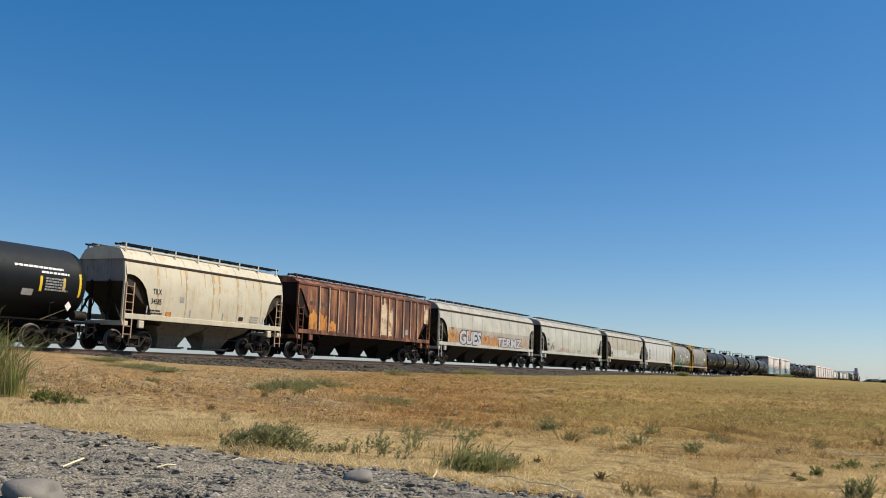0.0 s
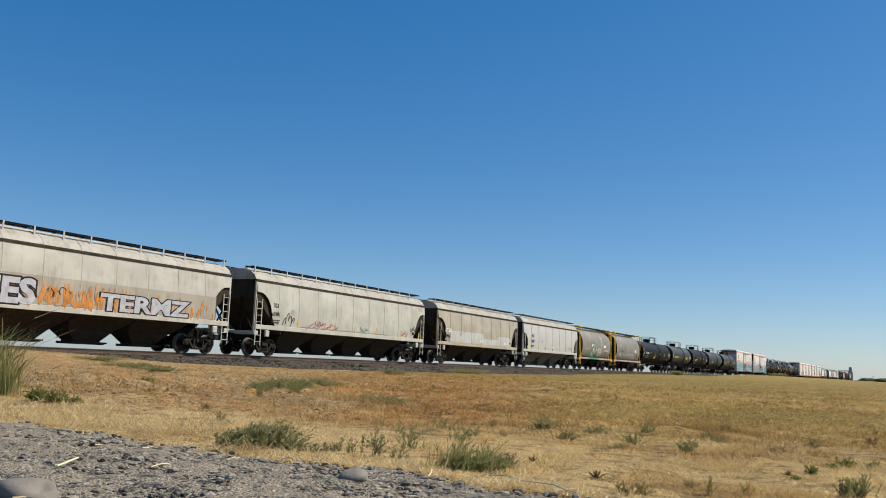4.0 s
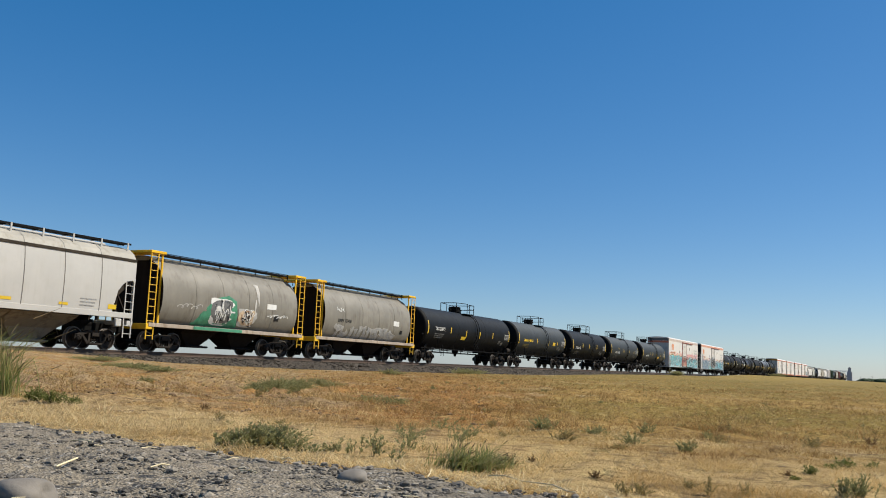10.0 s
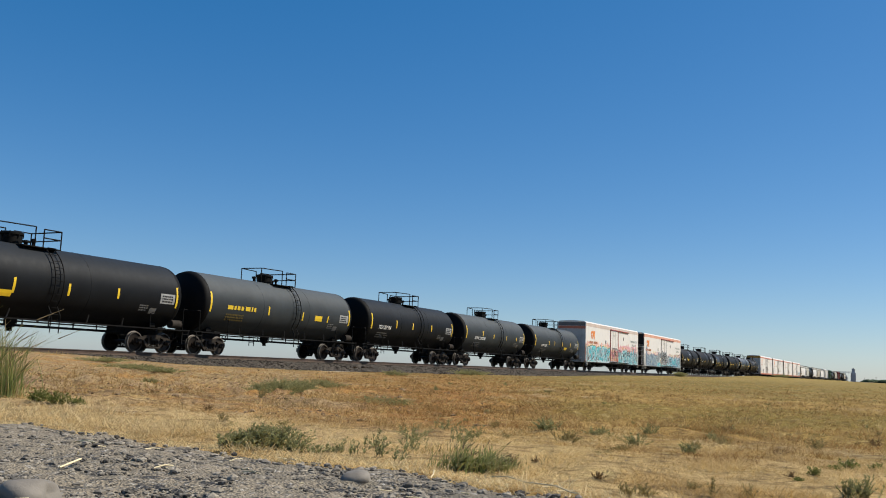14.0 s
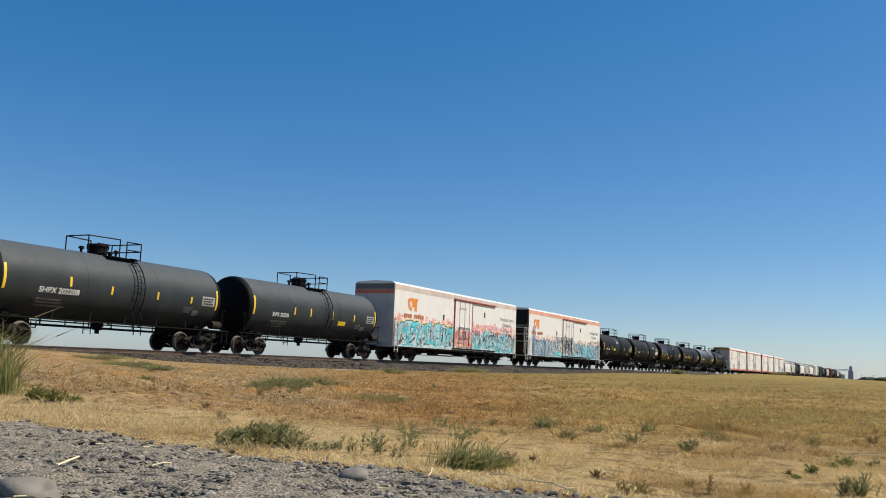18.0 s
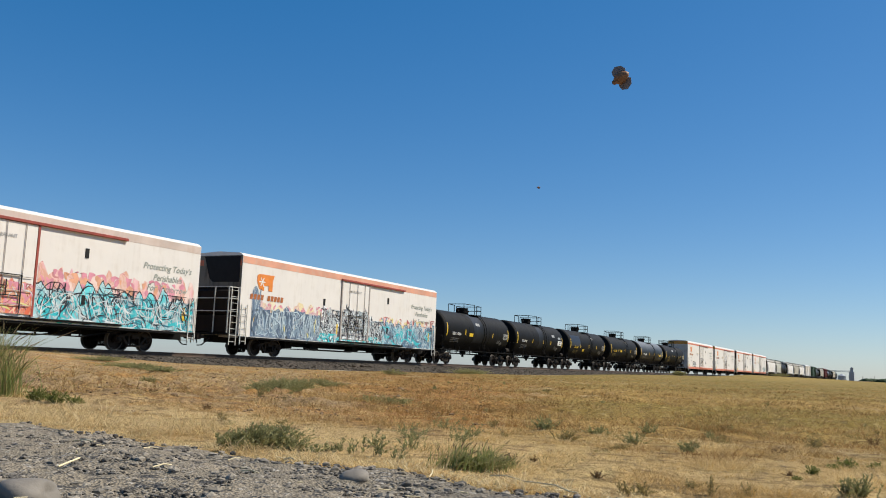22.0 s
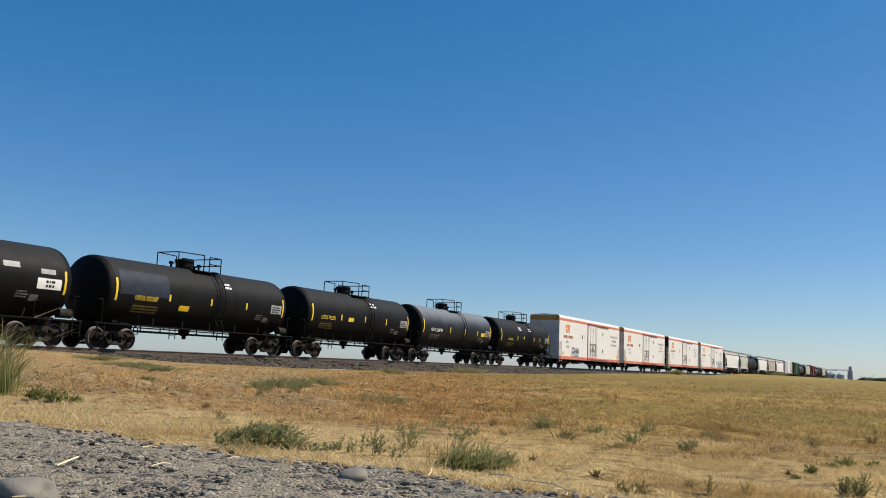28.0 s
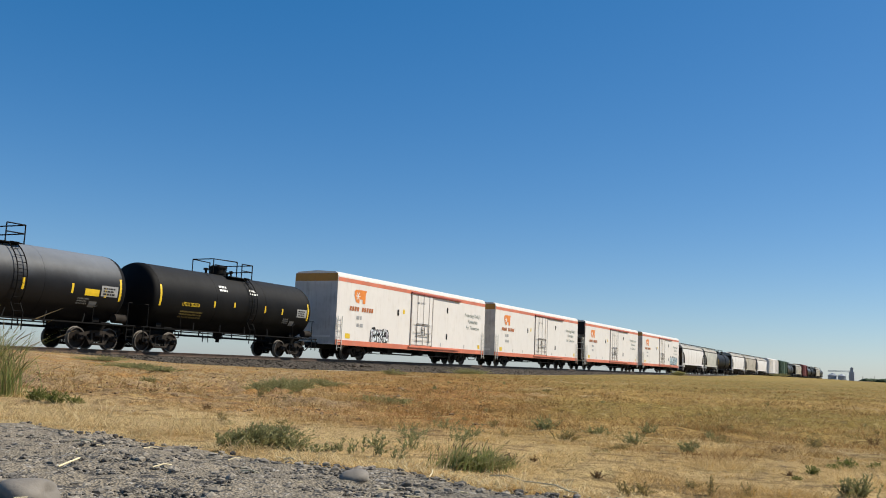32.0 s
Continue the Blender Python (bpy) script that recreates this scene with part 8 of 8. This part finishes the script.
# first car: big turquoise letters under peach clouds, then a tangle of waves under pink peaks
mural(r1, -10.6, -1.75, 2.5, 2.98, "flame_fringe", 1, 0.55, 0.2, 0.007, "orange flame fringe of sprayed paint", 0.9)
spray_lines(r1, -10.5, -1.8, 2.55, 3.1, 34, "peach_spray", 301, 0.16, 0.4, 0.0085, 0.3)
spray_lines(r1, -10.5, -1.8, 2.55, 3.05, 20, "pink_spray", 302, 0.12, 0.35, 0.0095, 0.3)
mural(r1, -10.65, -1.7, 1.0, 2.72, "halo_yellow", 2, 0.32, 0.18, 0.0112, "yellow rim round the sprayed letters", 1.45)
mural(r1, -10.65, -1.7, 1.0, 2.66, "soot_spray", 2, 0.32, 0.18, 0.0122, "black rim round the sprayed letters", 1.45)
mural(r1, -10.65, -1.7, 1.0, 2.6, "turquoise_wash", 2, 0.32, 0.18, 0.0132, "large turquoise sprayed lettering", 1.45)
wild_letters(r1, -10.4, -1.9, 1.2, 2.6, 5, [("soot_spray", 1.0), ("turquoise_letter", 0.955)], 101, flat_side, 3, 0.8, 0.018)
spray_lines(r1, -10.5, -1.8, 1.05, 2.5, 60, "mist_grey", 303, 0.13, 1.0, 0.031, 0.6)
spray_lines(r1, -10.5, -1.8, 1.1, 1.9, 17, "umber_spray", 304, 0.24, 0.55, 0.0325, 0.25)
spray_lines(r1, -10.5, -1.8, 1.05, 2.5, 44, "teal_bright", 305, 0.15, 0.7, 0.034, 0.6)
spray_lines(r1, -10.5, -1.8, 1.05, 2.55, 40, "soot_spray", 306, 0.045, 1.3, 0.0355, 0.7, curl=0.9)
spray_lines(r1, -10.5, -1.8, 1.05, 2.5, 50, "mist_white", 307, 0.05, 0.7, 0.037, 0.5)
spray_lines(r1, -10.6, 10.5, 0.99, 1.16, 70, "mist_white", 308, 0.08, 0.9, 0.0385, 0.0, curl=0.3)
mural(r1, 1.7, 10.5, 2.2, 2.9, "pink_fringe", 3, 0.8, 0.16, 0.008, "pink flame fringe of sprayed paint", 0.7)
spray_lines(r1, 1.8, 10.5, 2.2, 3.1, 40, "pink_spray", 309, 0.2, 0.6, 0.0092, 0.8)
spray_lines(r1, 1.8, 10.5, 2.2, 3.0, 16, "peach_spray", 310, 0.2, 0.6, 0.0105, 0.8)
mural(r1, 1.6, 10.6, 1.0, 2.4, "soot_spray", 4, 0.8, 0.14, 0.0122, "black rim round wild lettering", 0.85)
mural(r1, 1.6, 10.6, 1.0, 2.34, "turquoise_wash", 4, 0.8, 0.14, 0.0132, "wild turquoise and black sprayed lettering", 0.85)
spray_lines(r1, 1.7, 10.5, 1.0, 2.3, 90, "mist_grey", 311, 0.1, 0.9, 0.016, 0.5)
spray_lines(r1, 1.7, 10.5, 1.0, 1.9, 90, "teal_bright", 312, 0.13, 0.9, 0.0175, 0.5)
spray_lines(r1, 1.7, 10.5, 1.0, 2.3, 110, "teal_deep", 313, 0.055, 1.0, 0.019, 0.5)
spray_lines(r1, 1.7, 10.5, 1.0, 2.6, 120, "soot_spray", 314, 0.05, 1.1, 0.0205, 0.55)
spray_lines(r1, 1.7, 10.5, 1.0, 2.2, 120, "mist_white", 315, 0.045, 0.8, 0.022, 0.5)
mural(r1, -1.5, 1.6, 1.22, 2.35, "red_orange_mural", 5, 0.5, 0.2, 0.063, "orange and pink paint across the door", 0.9)
for k, (tone, count, pen) in enumerate((("peach_spray", 26, 0.16), ("pink_spray", 26, 0.14), ("halo_yellow", 8, 0.1), ("red_spray", 22, 0.05), ("mist_white", 14, 0.05))):
    spray_lines(r1, -1.45, 1.5, 1.25, 2.4, count, tone, 316 + k, pen, 0.7, 0.066 + 0.0015 * k, 0.4)
mural(r1, -10.78, -10.62, 1.0, 2.85, "reefer_orange", 15, 0.05, 0.08, 0.009, "orange paint down the car's corner")
# second car: slate letters with icy edges, a sooty spiked tangle at the door, paler blue letters
mural(r2, -9.9, -3.2, 2.3, 2.75, "yellow_fringe", 6, 0.5, 0.2, 0.008, "yellow and purple fringe of sprayed paint", 0.9)
spray_lines(r2, -9.8, -3.0, 2.4, 2.95, 20, "pink_spray", 330, 0.14, 0.35, 0.0095, 0.3)
mural(r2, -9.9, -3.7, 1.0, 2.5, "slate_wash", 7, 0.35, 0.17, 0.012, "blue-grey sprayed block lettering", 1.2)
mural(r2, -10.0, -9.3, 1.0, 3.5, "slate_wash", 12, 0.4, 0.14, 0.014, "blue-grey sprayed tower shape", 0.5)
wild_letters(r2, -9.6, -3.9, 1.15, 2.4, 5, [("ice_spray", 1.0), ("slate_letter", 0.94)], 106, flat_side, 4, 0.5, 0.018)
spray_lines(r2, -9.9, -3.8, 1.05, 2.45, 60, "slate_spray", 331, 0.12, 0.9, 0.0355, 0.8, curl=0.6)
spray_lines(r2, -9.9, -3.8, 1.05, 2.5, 90, "ice_spray", 332, 0.05, 0.9, 0.037, 0.85, curl=0.5)
spray_lines(r2, -9.9, -3.8, 1.05, 2.5, 20, "mist_white", 333, 0.04, 0.6, 0.0385, 0.85, curl=0.5)
spray_lines(r2, -9.9, -3.8, 1.1, 2.3, 5, "halo_yellow", 334, 0.09, 0.5, 0.04, 0.9)
mural(r2, 3.0, 10.6, 2.2, 2.65, "flame_fringe", 14, 0.5, 0.16, 0.008, "orange fringe of sprayed paint", 0.9)
mural(r2, 3.2, 10.7, 1.0, 2.45, "pale_wash", 11, 0.6, 0.14, 0.012, "pale blue sprayed lettering", 0.8)
spray_lines(r2, 3.0, 10.6, 1.05, 2.4, 30, "slate_spray", 335, 0.24, 1.0, 0.016, 0.5, curl=2.0)
spray_lines(r2, 3.0, 10.6, 1.05, 2.2, 36, "teal_bright", 336, 0.13, 0.9, 0.0175, 0.5, curl=2.2)
spray_lines(r2, 3.0, 10.6, 1.05, 2.5, 70, "ice_spray", 337, 0.045, 1.4, 0.019, 0.6, curl=2.4)
spray_lines(r2, 3.0, 10.6, 1.05, 2.5, 34, "soot_spray", 338, 0.04, 1.2, 0.0205, 0.6, curl=2.0)
spray_lines(r2, 3.0, 10.6, 2.35, 2.85, 20, "red_spray", 339, 0.14, 0.5, 0.0105, 0.4)
spray_lines(r2, 3.0, 10.6, 2.35, 2.8, 14, "halo_yellow", 344, 0.14, 0.4, 0.0115, 0.4)
spray_lines(r2, 9.9, 10.7, 2.3, 3.0, 9, "red_spray", 345, 0.1, 0.6, 0.0125, 0.8)
mural(r2, -3.6, -1.6, 1.1, 2.75, "dark_grey_mural", 8, 0.9, 0.14, 0.0145, "dark grey sprayed wild lettering", 0.8)
mural(r2, -1.5, 1.5, 1.25, 2.8, "dark_grey_mural", 9, 1.1, 0.14, 0.063, "dark grey sprayed wild lettering", 0.8)
mural(r2, 1.6, 3.4, 1.1, 2.3, "dark_grey_mural", 13, 0.8, 0.14, 0.0145, "dark grey sprayed wild lettering", 0.8)
mural(r2, -3.9, 3.6, 1.0, 1.3, "bright_turquoise_mural", 10, 0.3, 0.14, 0.021, "bright turquoise sprayed edge", 0.9)
for k, (tone, count, pen, span) in enumerate((("mist_grey", 50, 0.12, 0.8), ("soot_spray", 90, 0.06, 1.0), ("mist_white", 60, 0.04, 0.8))):
    spray_lines(r2, -3.7, -1.7, 1.2, 2.9, count // 2, tone, 340 + k, pen, span, 0.016 + 0.0015 * k, 0.6)
    spray_lines(r2, -1.45, 1.5, 1.2, 3.0, count, tone, 350 + k, pen, span, 0.066 + 0.0015 * k, 0.7)
    spray_lines(r2, 1.6, 3.4, 1.2, 2.5, count // 2, tone, 360 + k, pen, span, 0.016 + 0.0015 * k, 0.6)
spray_lines(r2, -3.8, 3.5, 1.0, 1.45, 60, "teal_bright", 343, 0.08, 0.7, 0.0225, 0.3)
for car in (r1, r2):
    for x in (-9.9, -6.2, -2.0, 9.8):
        plate(car, x, x + 0.14 if car is r2 else x + 0.2, 1.5, 2.1, "yellow_mark", flat_side, "reflective_strip", "yellow reflective strip", 0.02)
for place in (383, 407, 431, 455):
    car = CAR[place]
    snow_logo(car, -8.95, 4.2, 0.84)
    slogan(car, 7.0, 3.7, 0.27)
    small_print(car, -8.6, 2.52, 0.8, 1, 0.22, "grey_mark", flat_side, place)
    small_print(car, -8.55, 2.05, 0.8, 1, 0.22, "grey_mark", flat_side, place + 1)
    words(car, "MT PLEASANT", -0.7, 4.1, 0.12, "grey_mark", lambda z: -1.64, 1.0)
    plate(car, -9.8, -9.25, 1.3, 1.6, "yellow_mark", flat_side, "warning_plate")
    plate(car, 9.6, 9.95, 1.3, 1.6, "yellow_mark", flat_side, "warning_plate")
    plate(car, -2.75, -2.5, 3.25, 3.55, "yellow_mark", flat_side, "warning_plate")
    for x in (-6.9, -4.6, 3.0, 7.0):
        plate(car, x, x + 0.1, 1.25, 1.5, "grey_mark", flat_side, "worn_reflector")
throw_up(CAR[383], -6.9, -4.6, 1.1, 2.1, 3, "dark_grey_mural", flat_side, 90)
throw_up(CAR[455], 5.0, 9.6, 1.1, 2.4, 4, "pale_blue_mural", flat_side, 94)
scrawl(CAR[582], 5.0, 1.2, 2.6, 1.3, "black_mark", lambda z: -1.6, 20, 5, 0.08)


# ---- movement ----
def gone(t):
    """How far the train has rolled."""
    return SPEED * t - 0.5 * SLOWING * t * t


def motions():
    for car, place in CARS:
        walk(car, [(t, pose(place - gone(t), LINE, RAIL)) for t in (0, 4, 8, 12, 16, 20, 24, 28, 32)])
    for fly, rows in INSECTS:
        walk(fly, rows)
    ticks = [k / 15 for k in range(481)]
    for wheels, x, place in WHEELS:
        if place < 400:
            walk(wheels, [(t, pose(x, 0, WHEEL, 0, -math.degrees(gone(t) / WHEEL), 0)) for t in ticks])


motions()
